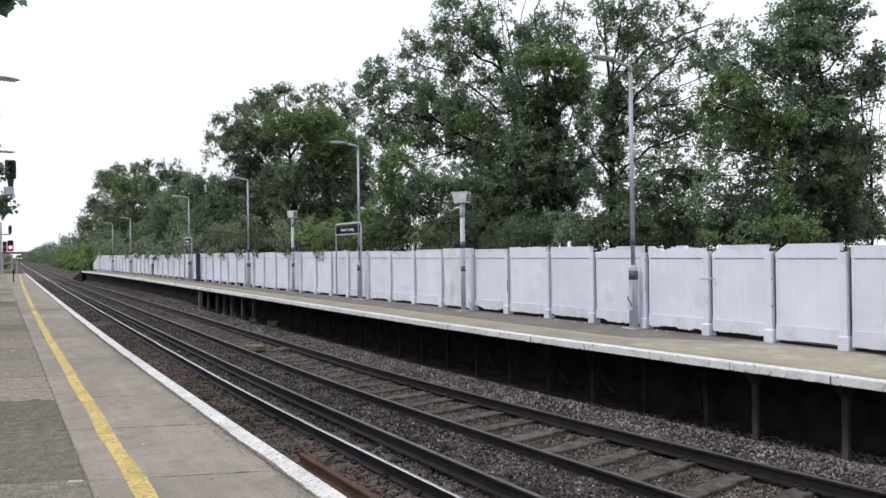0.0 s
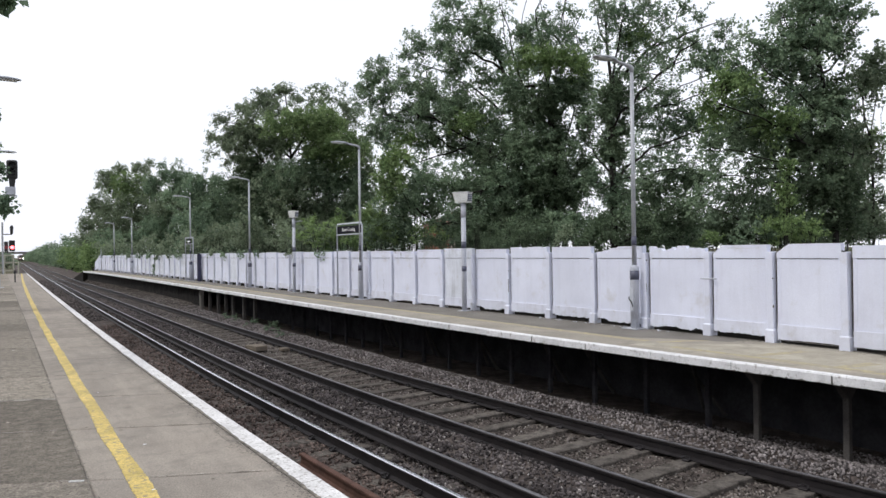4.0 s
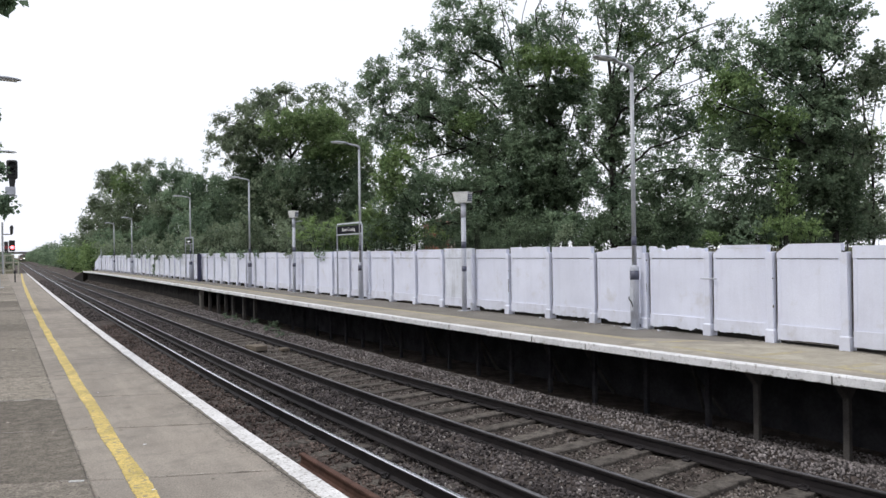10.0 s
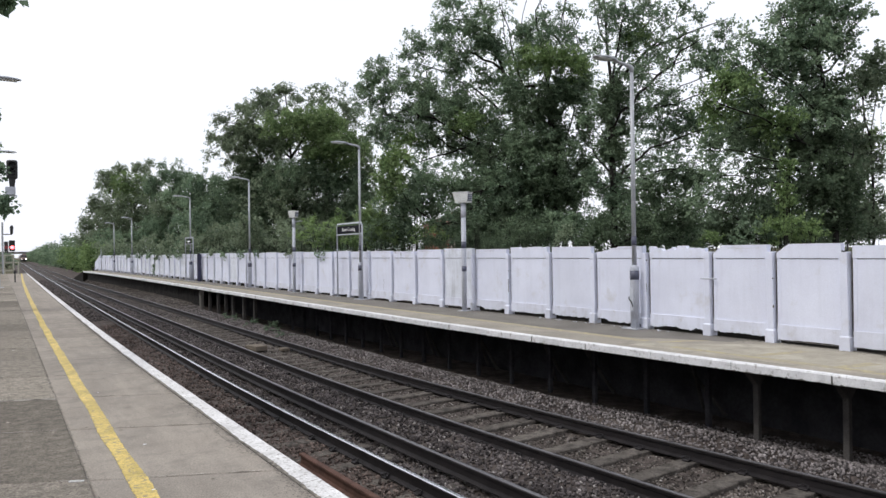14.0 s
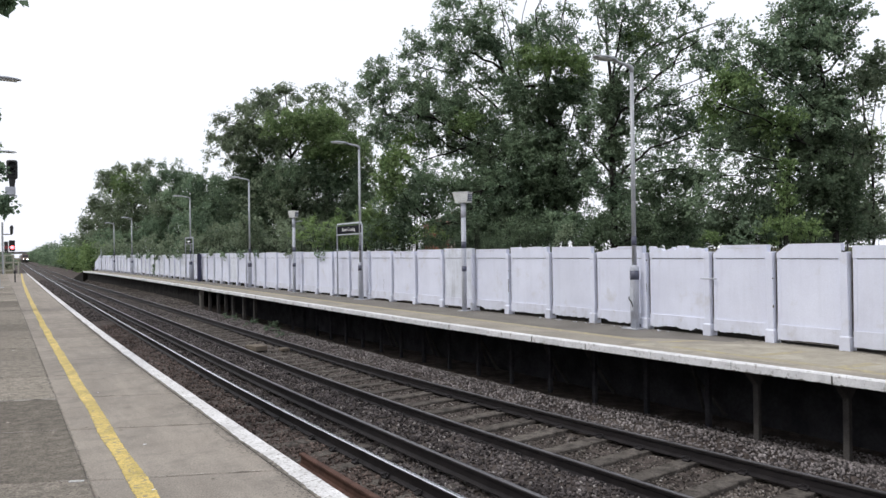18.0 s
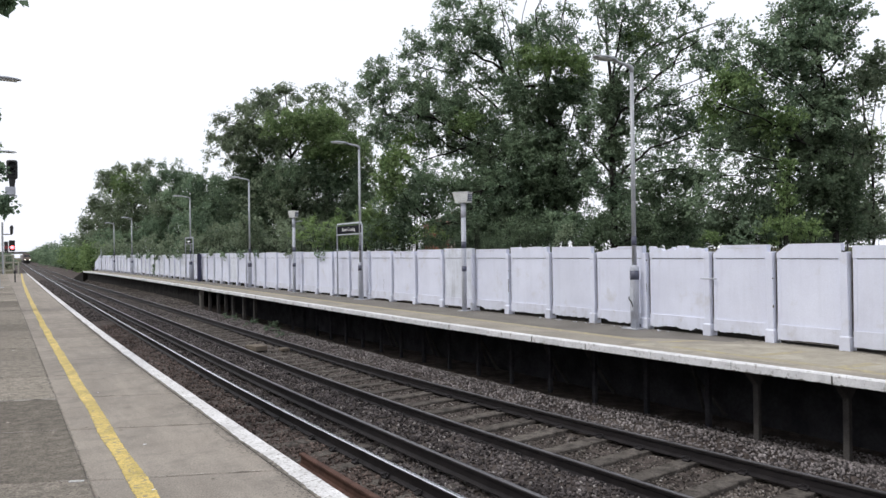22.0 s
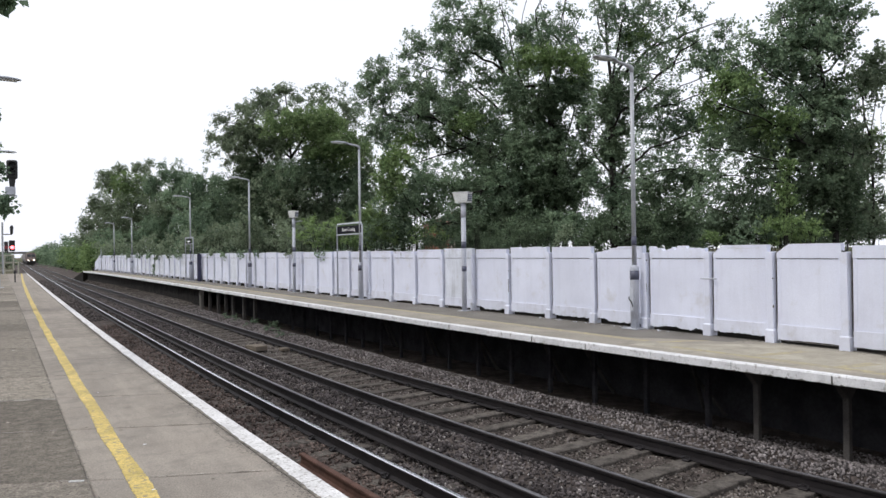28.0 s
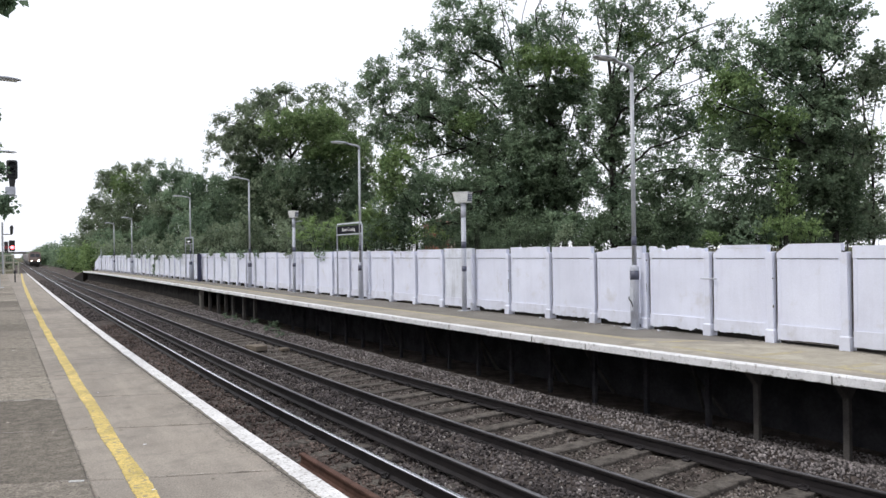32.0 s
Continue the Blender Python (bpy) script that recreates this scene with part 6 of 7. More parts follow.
t.bough(12.68, 45.21, 5.88, 0.71, 0.71, 23, LEAF_IVY_SHADE)
t.bough(13.26, 44.83, 8.77, 1.21, 1.21, 41)
t.bough(19.69, 40.78, 6.12, 0.85, 1.94, 70)
t.bough(14.51, 44.04, 10.57, 1.58, 0.67, 32)
t.bough(15.42, 43.47, 9.1, 4.12, 2.30, 59)
t.bough(16.6, 42.73, 5.08, 4.48, 1.94, 110)
t.bough(16.58, 42.76, 2.54, 5.21, 0.85, 194)
t.bough(14.75, 43.91, 4.21, 3.03, 1.07, 126, LEAF_IVY_SHADE)
t.bough(18.44, 41.58, 3.96, 1.94, 1.21, 72, LEAF_A)
t.bough(16.85, 41.39, 6.77, 1.94, 1.21, 42, LEAF_A)
t.bough(15.45, 43.44, 11.93, 0.56, 0.34, 15)
t.bough(14.52, 44.03, 11.44, 0.56, 0.41, 17)
t.bough(13.35, 44.77, 10.81, 0.49, 0.20, 9)
t.bough(12.11, 45.56, 10.1, 0.41, 0.16, 8)
t.bough(11.73, 45.8, 8.94, 0.27, 0.13, 5)
t.bough(11.54, 45.93, 8.07, 0.16, 0.10, 3)
t.bough(12.4, 45.38, 8.71, 0.41, 0.41, 14)
t.bough(13.58, 44.63, 9.57, 1.21, 0.56, 42)
t.bough(17.29, 42.28, 11.98, 0.56, 0.23, 5)
t.bough(18.52, 41.5, 11.88, 0.56, 0.20, 3)
t.bough(16.42, 42.83, 11.34, 0.49, 0.15, 6)
t.bough(18.02, 41.82, 11.02, 1.43, 0.27, 10)
t.bough(16.09, 41.27, 9.25, 2.81, 0.92, 139, LEAF_C)
t.bough(17.62, 40.3, 7.75, 2.01, 1.00, 109, LEAF_C)
t.bough(16.31, 39.94, 9.61, 1.94, 0.71, 60, LEAF_C)
t.bough(17.45, 39.23, 8.08, 1.43, 0.78, 50, LEAF_C)
t.bough(14.92, 43.79, 8.31, 1.07, 0.78, 52)
t.bough(13.8, 44.5, 7.31, 1.07, 0.49, 34)
t.bough(12.89, 45.08, 7.83, 0.41, 0.34, 7)
t.bough(12.39, 45.39, 7.41, 0.27, 0.15, 2)
t.bough(15.95, 41.96, 6.15, 2.45, 1.14, 133, LEAF_A)
t.bough(14.46, 44.09, 5.48, 1.07, 1.21, 81, LEAF_IVY_SHADE)
t.bough(18.4, 40.41, 5.68, 1.29, 1.50, 87, LEAF_A)
t.bough(17.21, 42.36, 3.8, 2.67, 0.85, 124)
t.bough(19.71, 40.76, 8.23, 0.41, 0.85, 21)
t.finish()
t = GrownTree("shaded green tree beyond the fence", [(16.91, 62.67, -1.3), (16.91, 62.67, 2.02), (16.94, 62.64, 5.03), (16.75, 62.75, 7.03)], LEAF_B, 0.126, 0.67, 0.109, shoots=7, leaves=13)
t.limb((16.94, 62.64, 5.03), (15.69, 63.42, 7.05), (15.45, 63.57, 8.31))
t.limb((16.94, 62.64, 5.03), (18.23, 61.82, 6.76))
t.bough(16.93, 62.65, 4.03, 4.22, 1.97, 191)
t.bough(17.76, 62.13, 2.76, 4.72, 0.97, 147)
t.bough(15.28, 63.68, 7.81, 1.12, 1.22, 35)
t.bough(16.63, 62.82, 7.94, 0.82, 0.52, 14)
t.bough(14.63, 64.1, 6.57, 0.72, 1.22, 32)
t.bough(15.77, 63.37, 6.45, 1.22, 1.02, 41, LEAF_A)
t.bough(17.12, 62.52, 6.53, 2.02, 1.12, 83, LEAF_A)
t.bough(15.87, 63.32, 4.29, 2.32, 1.42, 114, LEAF_A)
t.bough(18.63, 61.57, 4.75, 1.52, 1.42, 79, LEAF_B)
t.bough(19.08, 61.28, 6.99, 1.22, 1.22, 53, LEAF_B)
t.finish()
t = GrownTree("tall bushy tree beyond the platform", [(17.3, 116.86, -1.3), (17.3, 116.86, 2.6), (17.57, 116.66, 7.83), (17.91, 116.43, 12.18)], LEAF_D, 0.177, 0.95, 0.17, shoots=7, leaves=13)
t.limb((17.57, 116.66, 7.83), (14.81, 118.4, 11.36), (12.96, 119.57, 11.39))
t.limb((17.57, 116.67, 7.39), (20.69, 114.68, 10.39))
t.bough(16.99, 117.03, 8.71, 6.58, 4.83, 141)
t.bough(16.94, 117.08, 3.91, 7.45, 2.04, 226)
t.bough(18.53, 116.04, 14.79, 1.17, 0.65, 19)
t.bough(19.71, 115.28, 15.47, 0.30, 0.30, 5)
t.bough(15.73, 117.81, 14.83, 1.00, 0.47, 14)
t.bough(14.09, 118.85, 13.12, 1.69, 1.35, 47)
t.bough(17.17, 116.91, 11.76, 3.44, 2.57, 148, LEAF_C)
t.bough(12.72, 119.73, 9.48, 1.00, 1.52, 32)
t.bough(11.51, 120.51, 6.18, 1.00, 1.35, 29)
t.bough(16.97, 117.05, 6.96, 4.83, 2.92, 225)
t.bough(14.36, 118.71, 3.96, 3.96, 1.52, 108)
t.finish()
t = GrownTree("darker bushy tree beside the far platform end", [(20.38, 103.08, -1.3), (20.38, 103.08, 2.42), (20.42, 103.03, 7.17), (20.46, 102.99, 11.13)], LEAF_B, 0.166, 0.89, 0.15, shoots=7, leaves=13)
t.limb((20.42, 103.03, 7.17), (21.79, 102.15, 9.92))
t.limb((20.42, 103.03, 7.17), (19.12, 103.84, 10.75))
t.bough(20.07, 103.26, 4.8, 4.37, 2.79, 202)
t.bough(20.28, 103.1, 12.39, 1.53, 0.89, 36)
t.bough(21.46, 102.36, 10.71, 0.89, 1.68, 38)
t.bough(19.49, 103.59, 14.15, 1.05, 0.26, 3)
t.bough(20.96, 102.66, 14.28, 0.42, 0.19, 2)
t.bough(20.1, 103.23, 7.97, 2.95, 2.48, 140, LEAF_D)
t.bough(22.43, 101.76, 6.74, 1.68, 2.32, 74, LEAF_D)
t.bough(18.26, 104.38, 11.16, 1.05, 1.21, 30)
t.bough(21.88, 102.09, 12.53, 0.73, 1.05, 15)
t.finish()
t = GrownTree("thin grey-green tree standing further back", [(26.56, 22.25, -1.3), (26.56, 22.25, 1.23), (26.58, 22.23, 3.1), (26.49, 22.28, 5.23)], LEAF_B, 0.082, 0.5, 0.068)
t.limb((26.58, 22.23, 3.1), (25.24, 23.07, 4.72), (24.35, 23.63, 5.8))
t.limb((26.58, 22.23, 3.1), (27.94, 21.36, 4.67), (28.86, 20.78, 5.72))
t.limb((26.54, 22.25, 4.16), (27.06, 21.91, 6.29), (27.3, 21.75, 7.88))
t.bough(26.36, 22.36, 3.9, 2.72, 1.92, 46)
t.bough(27.73, 21.49, 5.21, 1.92, 1.39, 19)
t.bough(25.02, 23.2, 5.25, 1.39, 2.19, 20)
t.bough(26.57, 22.24, 2.03, 3.52, 0.59, 60)
t.bough(22.75, 24.65, 3.16, 1.39, 1.39, 47)
t.finish()
t = GrownTree("thin grey-green tree standing further back", [(21.31, 12.55, -1.3), (21.31, 12.55, 1.27), (21.32, 12.54, 2.51), (21.26, 12.57, 3.93)], LEAF_IVY_SHADE, 0.07, 0.43, 0.068)
t.limb((21.32, 12.54, 2.51), (20.43, 13.1, 3.59), (19.84, 13.47, 4.13))
t.limb((21.32, 12.54, 2.51), (22.53, 11.77, 3.38), (23.14, 11.38, 4.26))
t.bough(21.03, 12.72, 3.23, 1.77, 1.24, 54)
t.bough(22.98, 11.49, 3.37, 0.53, 1.77, 19)
t.bough(19.97, 13.4, 2.36, 1.59, 0.62, 35)
t.bough(22.22, 11.97, 2.14, 1.42, 0.53, 41)
t.bough(19.69, 13.56, 4.85, 1.06, 0.88, 9)
t.finish()
t = GrownTree("dark green tree standing further back", [(22.03, 31.03, -1.3), (22.03, 31.03, 1.33), (22.05, 31.01, 3.48), (22.07, 30.99, 5.93)], LEAF_B, 0.088, 0.53, 0.082)
t.limb((22.05, 31.01, 3.48), (20.25, 32.14, 5.04), (18.7, 33.12, 5.99))
t.limb((22.05, 31.01, 3.48), (23.37, 30.16, 5.91), (24.68, 29.33, 7.12))
t.bough(22.32, 30.83, 5.01, 3.46, 2.23, 148)
t.bough(19.51, 32.61, 3.95, 1.01, 0.39, 33, LEAF_IVY_SHADE)
t.bough(19.22, 32.8, 5.36, 2.23, 1.31, 49)
t.bough(17.94, 33.6, 7.23, 1.01, 1.01, 15)
t.bough(17.24, 34.05, 2.63, 1.62, 0.85, 71)
t.bough(22.82, 30.53, 2.54, 3.46, 0.85, 158)
t.finish()
shrub(11.20, 26.71, 2.20, 1.15, 0.69, 15, LEAF_E, 0.12, "loose green shrub growing over the fence")
shrub(11.00, 29.75, 2.10, 1.13, 0.65, 12, LEAF_D, 0.12, "loose green shrub growing over the fence")
shrub(11.00, 34.10, 2.48, 1.26, 0.95, 16, LEAF_D, 0.14, "loose green shrub growing over the fence")
shrub(10.80, 40.03, 2.22, 1.60, 0.90, 14, LEAF_D, 0.16, "loose green shrub growing over the fence")
shrub(10.80, 48.31, 2.00, 1.51, 0.75, 8, LEAF_D, 0.18, "loose green shrub growing over the fence")
shrub(10.80, 57.83, 2.03, 1.76, 0.88, 8, LEAF_D, 0.2, "loose green shrub growing over the fence")
shrub(11.00, 72.64, 2.19, 2.72, 1.09, 10, LEAF_D, 0.22, "loose green shrub growing over the fence")
shrub(11.00, 93.62, 2.41, 2.40, 1.37, 7, LEAF_D, 0.24, "loose green shrub growing over the fence")
shrub(11.60, 22.26, 2.35, 0.91, 0.81, 18, LEAF_E, 0.09, "loose green shrub growing over the fence")
shrub(11.20, 23.04, 1.96, 0.62, 0.51, 7, LEAF_E, 0.09, "loose green shrub growing over the fence")
shrub(12.20, 40.40, 2.09, 1.31, 0.72, 11, LEAF_D, 0.15, "loose green shrub growing over the fence")
shrub(12.20, 31.49, 1.95, 1.34, 0.59, 13, LEAF_D, 0.13, "loose green shrub growing over the fence")
shrub(12.20, 50.30, 2.09, 1.58, 0.87, 11, LEAF_D, 0.18, "loose green shrub growing over the fence")
shrub(12.20, 26.99, 1.92, 0.95, 0.59, 12, LEAF_D, 0.12, "loose green shrub growing over the fence")
shrub(18.00, 34.21, 3.73, 1.12, 1.40, 20, LEAF_A, 0.12, "loose green shrub growing over the fence")
shrub(12.80, 22.12, 2.21, 0.82, 0.62, 7, LEAF_E, 0.085, "loose green shrub growing over the fence")
shrub(18.00, 31.51, 3.96, 1.00, 0.88, 13, LEAF_A, 0.12, "loose green shrub growing over the fence")
shrub(19.00, 32.53, 4.87, 0.91, 0.76, 7, LEAF_B, 0.12, "loose green shrub growing over the fence")
shrub(19.00, 22.86, 3.72, 1.19, 0.95, 20, LEAF_B, 0.12, "loose green shrub growing over the fence")
shrub(18.00, 37.41, 3.24, 1.00, 1.00, 9, LEAF_D, 0.13, "loose green shrub growing over the fence")
shrub(17.00, 26.11, 3.02, 0.40, 0.88, 5, LEAF_B, 0.12, "loose green shrub growing over the fence")
shrub(12.60, 20.72, 1.93, 0.67, 0.23, 6, LEAF_E, 0.085, "loose green shrub growing over the fence")
shrub(12.80, 20.01, 1.89, 0.77, 0.48, 8, LEAF_IVY_SHADE, 0.085, "loose green shrub growing over the fence")
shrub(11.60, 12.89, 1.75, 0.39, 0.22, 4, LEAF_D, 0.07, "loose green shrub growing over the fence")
shrub(12.00, 16.90, 1.92, 0.84, 0.50, 15, LEAF_IVY_SHADE, 0.085, "loose green shrub growing over the fence")
shrub(12.00, 14.79, 1.86, 0.76, 0.46, 15, LEAF_IVY_SHADE, 0.08, "loose green shrub growing over the fence")
shrub(11.90, 7.30, 2.90, 0.08, 0.26, 5, LEAF_Y, 0.05, "pale green young shrub behind the fence")
shrub(11.90, 7.32, 2.29, 0.16, 0.42, 14, LEAF_Y, 0.05, "pale green young shrub behind the fence")
shrub(11.80, 7.15, 1.76, 0.5, 0.24, 26, LEAF_Y, 0.05, "pale green young shrub behind the fence")
shrub(10.90, 8.09, 1.65, 0.28, 0.08, 7, LEAF_Y, 0.045, "pale green young shrub behind the fence")
shrub(11.50, 7.72, 1.64, 0.41, 0.20, 5, LEAF_A, 0.07, "pale green young shrub behind the fence")
shrub(20.50, 179.55, 10.46, 4.47, 6.04, 18, LEAF_D, 0.3, "dense dark thicket behind the trees")
shrub(20.50, 138.53, 11.28, 4.65, 5.17, 25, LEAF_D, 0.3, "dense dark thicket behind the trees")
shrub(20.50, 111.92, 10.18, 3.83, 4.26, 25, LEAF_D, 0.3, "dense dark thicket behind the trees")
shrub(20.50, 94.87, 7.34, 2.94, 3.68, 23, LEAF_A, 0.3, "dense dark thicket behind the trees")
shrub(20.50, 83.21, 5.49, 2.62, 3.28, 23, LEAF_A, 0.3, "dense dark thicket behind the trees")
# the shade behind the trees is put into these thickets' leaf colour
shrub(18.50, 16.70, 2.91, 0.97, 0.50, 12, LEAF_IVY_SHADE, 0.12, "dark thicket in the shade behind the trees")
shrub(18.50, 14.82, 2.73, 0.90, 0.47, 10, LEAF_IVY_SHADE, 0.12, "dark thicket in the shade behind the trees")
shrub(18.50, 12.42, 2.59, 0.82, 0.40, 7, LEAF_IVY_SHADE, 0.12, "dark thicket in the shade behind the trees")
shrub(18.50, 9.83, 2.10, 0.73, 0.66, 11, LEAF_IVY_SHADE, 0.12, "dark thicket in the shade behind the trees")
shrub(18.50, 9.07, 2.00, 0.43, 0.57, 5, LEAF_IVY_SHADE, 0.12, "dark thicket in the shade behind the trees")
shrub(19.00, 35.07, 2.19, 2.25, 1.45, 26, LEAF_IVY_SHADE, 0.13, "dark thicket in the shade behind the trees")
shrub(19.00, 29.19, 2.07, 1.97, 1.27, 26, LEAF_IVY_SHADE, 0.13, "dark thicket in the shade behind the trees")
shrub(19.00, 24.60, 1.97, 1.75, 1.12, 26, LEAF_IVY_SHADE, 0.13, "dark thicket in the shade behind the trees")
shrub(19.00, 20.94, 1.89, 1.57, 1.01, 26, LEAF_IVY_SHADE, 0.13, "dark thicket in the shade behind the trees")
shrub(19.00, 17.94, 1.83, 1.43, 0.92, 26, LEAF_IVY_SHADE, 0.13, "dark thicket in the shade behind the trees")
shrub(19.00, 15.45, 1.78, 1.31, 0.84, 26, LEAF_IVY_SHADE, 0.13, "dark thicket in the shade behind the trees")
shrub(19.00, 13.33, 1.73, 1.21, 0.78, 26, LEAF_IVY_SHADE, 0.13, "dark thicket in the shade behind the trees")
shrub(19.00, 11.52, 1.70, 1.12, 0.72, 26, LEAF_IVY_SHADE, 0.13, "dark thicket in the shade behind the trees")
# undergrowth, mostly in the leaf colour darkened for tree shade
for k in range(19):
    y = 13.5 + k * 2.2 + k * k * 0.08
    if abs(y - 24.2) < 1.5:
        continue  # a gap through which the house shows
    shrub(14.3 + 0.02 * k, y, 1.85 + 0.15 * math.sin(k * 2.3), 1.2, 0.55 + 0.02 * k, 24, (LEAF_IVY_SHADE, LEAF_A, LEAF_IVY_SHADE)[k % 3], 0.085 + 0.003 * k, "low dark undergrowth in the shade behind the fence", "undergrowth behind the fence")
for y_, w_, d_ in ((23.9, 0.5, 0.12), (26.9, 0.5, 0.05), (30.6, 1.2, 0.06), (33.2, 1.0, 0.08), (35.9, 1.2, 0.05), (38.5, 1.0, 0.08), (46.2, 1.6, 0.1), (49.0, 1.6, 0.16), (52.4, 1.8, 0.22), (54.2, 0.35, 1.3), (56.0, 1.6, 0.12), (60.0, 2.0, 0.1), (64.5, 2.0, 0.15)):
    ivy(y_, w_, d_)

for k in range(7):
    y = 21.5 + k * 1.2 + random.uniform(-0.3, 0.3)
    shrub(lx("edge_far", y) + random.uniform(-0.25, 0.2), y, RAIL_Z - 0.02, 0.22, 0.1, 3, LEAF_B, 0.04, "low green weed in the ballast", "weeds by the platform", low=RAIL_Z - 0.12)
# the wood along the line beyond the platforms
for k in range(34):
    y = 99 + k * 6.0 + (k * k) * 0.33 + random.uniform(-2, 2)
    back = k % 3
    x = lx("rail_d", y) + (3.2, 5.4, 8.0)[back] + random.uniform(0, 0.8)
    h = (random.uniform(3.6, 4.6), random.uniform(5.0, 6.2), random.uniform(6.5, 8.0))[back]
    shrub(x, y, -1.2 + h * 0.5, h * 0.55, h * 0.5, 44 if y < 180 else 26, (LEAF_E if k < 7 else LEAF_A, LEAF_A, LEAF_B)[back], 0.27 if y < 150 else 0.42, "bushy green growth beside the line", "lineside wood", shoots=6, leaves=12)
for k in range(8):
    y = 120 + k * 45
    x = lx("rail_a", y) - (3.4 if y > 200 else 6.0) - random.uniform(0, 0.8)
    h = random.uniform(3.0, 4.5)
    shrub(x, y, -1.2 + h * 0.5, h * 0.7, h * 0.5, 24, LEAF_B, 0.3, "dark bushy growth beside the line", "lineside wood", shoots=6, leaves=12)

# boughs of trees that stand behind the near platform
t = GrownTree("tree overhanging the near platform, only its bough tips seen", [(-3.2, 13.0, -1.2), (-2.9, 12.8, 2.5), (-2.2, 12.8, 4.4), (-1.2, 12.9, 5.4)], LEAF_B, 0.15, 0.3, 0.08, "trees behind the near platform", 5, 8)
t.limb((-1.2, 12.9, 5.4), (-0.6, 13.2, 5.75), (-0.1, 13.5, 5.85))
t.bough(-0.02, 13.6, 5.88, 0.13, 0.09, 9)
t.bough(-1.6, 13.2, 6.0, 1.0, 0.8, 26)
t.bough(-2.6, 12.6, 6.0, 1.2, 1.2, 30)
t.finish()
t = GrownTree("slender tree beside the near platform with drooping leaf tips", [(-2.4, 24.0, -1.2), (-2.2, 24.0, 1.8), (-1.3, 24.0, 3.6)], LEAF_B, 0.13, 0.3, 0.05, "trees behind the near platform", 5, 9)
t.limb((-1.3, 24.0, 3.6), (-0.7, 24.0, 3.7), (-0.2, 24.0, 3.5))
t.bough(0.0, 24.0, 3.15, 0.14, 0.14, 9)
t.bough(-0.1, 24.0, 4.0, 0.08, 0.5, 5)
t.bough(-0.15, 24.0, 5.6, 0.05, 0.2, 3)
t.bough(-2.1, 24.0, 4.2, 0.9, 1.0, 26)
t.finish()
# unseen tree row, added to cut the low sky light under the far deck
for k in range(9):
    y = -16 + k * 10.5
    if abs(y - 13) < 3 or abs(y - 24) < 3:
        y += 4
    shrub(-6.5 - random.uniform(0, 2), y, 3.6, 3.6, 4.2, 34, LEAF_B, 0.34, "unseen tree line added behind the near platform to block light", "trees behind the near platform")
# unseen wall, added with the trees to close off the low sky
wall = thing("wall_back", -2.98, 33.0, -1.2, "unseen plain grey wall added behind the near platform to block light", "wall", kind="structure")
part("wall_face", Shape().box(-0.12, 0.12, -43, 42, 0, 3.1, 0.02), COLUMN, wall)
part("wall_cap", Shape().box(-0.17, 0.17, -43, 42, 3.1, 3.18, 0.02), SLAB_A, wall)


# ---- house behind the trees ----
house = thing("house", 45.0, 66.5, -2.6, "orange brick house half hidden behind the trees", "house", rz=4)
part("wall", Shape().box(-4, 4, -2.4, 2.4, 0, 7.0), MORTAR, house)
sh = Shape()
sh.add([(-4.4, -2.8, 6.95), (4.4, -2.8, 6.95), (4.4, 2.8, 6.95), (-4.4, 2.8, 6.95), (0, -2.8, 8.6), (0, 2.8, 8.6)], [(0, 1, 4), (2, 3, 5), (0, 4, 5, 3), (1, 2, 5, 4), (0, 3, 2, 1)])
part("roof", sh, ROOF, house)
sh = Shape()
for r in range(86):
    z = 0.05 + r * 0.08
    for c in range(20):
        y0 = -2.4 + c * 0.238 + (0.119 if r % 2 else 0)
        if y0 + 0.228 < 2.4 and not (-0.6 < y0 + 0.1 < 0.55 and 1.0 < z < 2.4):
            sh.box(-4.012, -4.0, y0, y0 + 0.228, z, z + 0.07)
tagged(part("brickwork", sh, BRICK, house, "orange brickwork"), kind="stuff")
wf = part("window", Shape().box(-4.03, -3.95, -0.55, 0.6, 1.1, 2.4, 0.01), SIGN_WHITE, house, "white framed window")
part("pane", Shape().box(-4.045, -4.02, -0.47, -0.02, 1.2, 2.3), GLASS, wf)
part("pane", Shape().box(-4.045, -4.02, 0.06, 0.52, 1.2, 2.3), GLASS, wf)


# ---- road bridge far down the line ----
bridge = thing("overbridge", 11.5, 640.0, -1.3, "brown brick road bridge far down the line", "bridge")
part("deck", Shape().box(-13, 13, -4, 4, 5.2, 6.2, 0.1), BRICKDARK, bridge)
for x in (-11, 7.5):
    part("abutment", Shape().box(x - 4, x + 4, -4, 4, 0, 5.2, 0.1), BRICKDARK, bridge)
part("parapet", Shape().box(-13, 13, -4.2, -3.8, 6.2, 6.9, 0.05), BRICKDARK, bridge)


# ---- near platform: lamps, signal, barrier ----
lamp_post(-0.62, 16.3, 4.95, "galvanised platform lamp reaching over the near platform", arm=1.0, reach=0.98)
lamp_post(-0.68, 27.6, 4.95, "galvanised platform lamp reaching over the near platform", arm=1.0, reach=1.16)

mast = thing("signal_mast", -0.06, 41.0, 0, "dark signal mast with a hooded head beside the platform", "signal", "signals")
part("post", Shape().tube([(0, 0, 0), (0, 0, 6.4)], 0.05, 10), GALV, mast, smooth=True)
part("base_plate", Shape().box(-0.2, 0.2, -0.2, 0.2, 0, 0.03, 0.008), GALV, mast)
hd = part("signal_head", Shape().box(0.36, 0.84, -0.14, 0.14, 5.42, 6.36, 0.06), BLACK, mast, "black signal head")
part("bracket", Shape().tube([(0, 0, 5.75), (0.4, 0, 5.75)], 0.03, 6), GALV, mast)
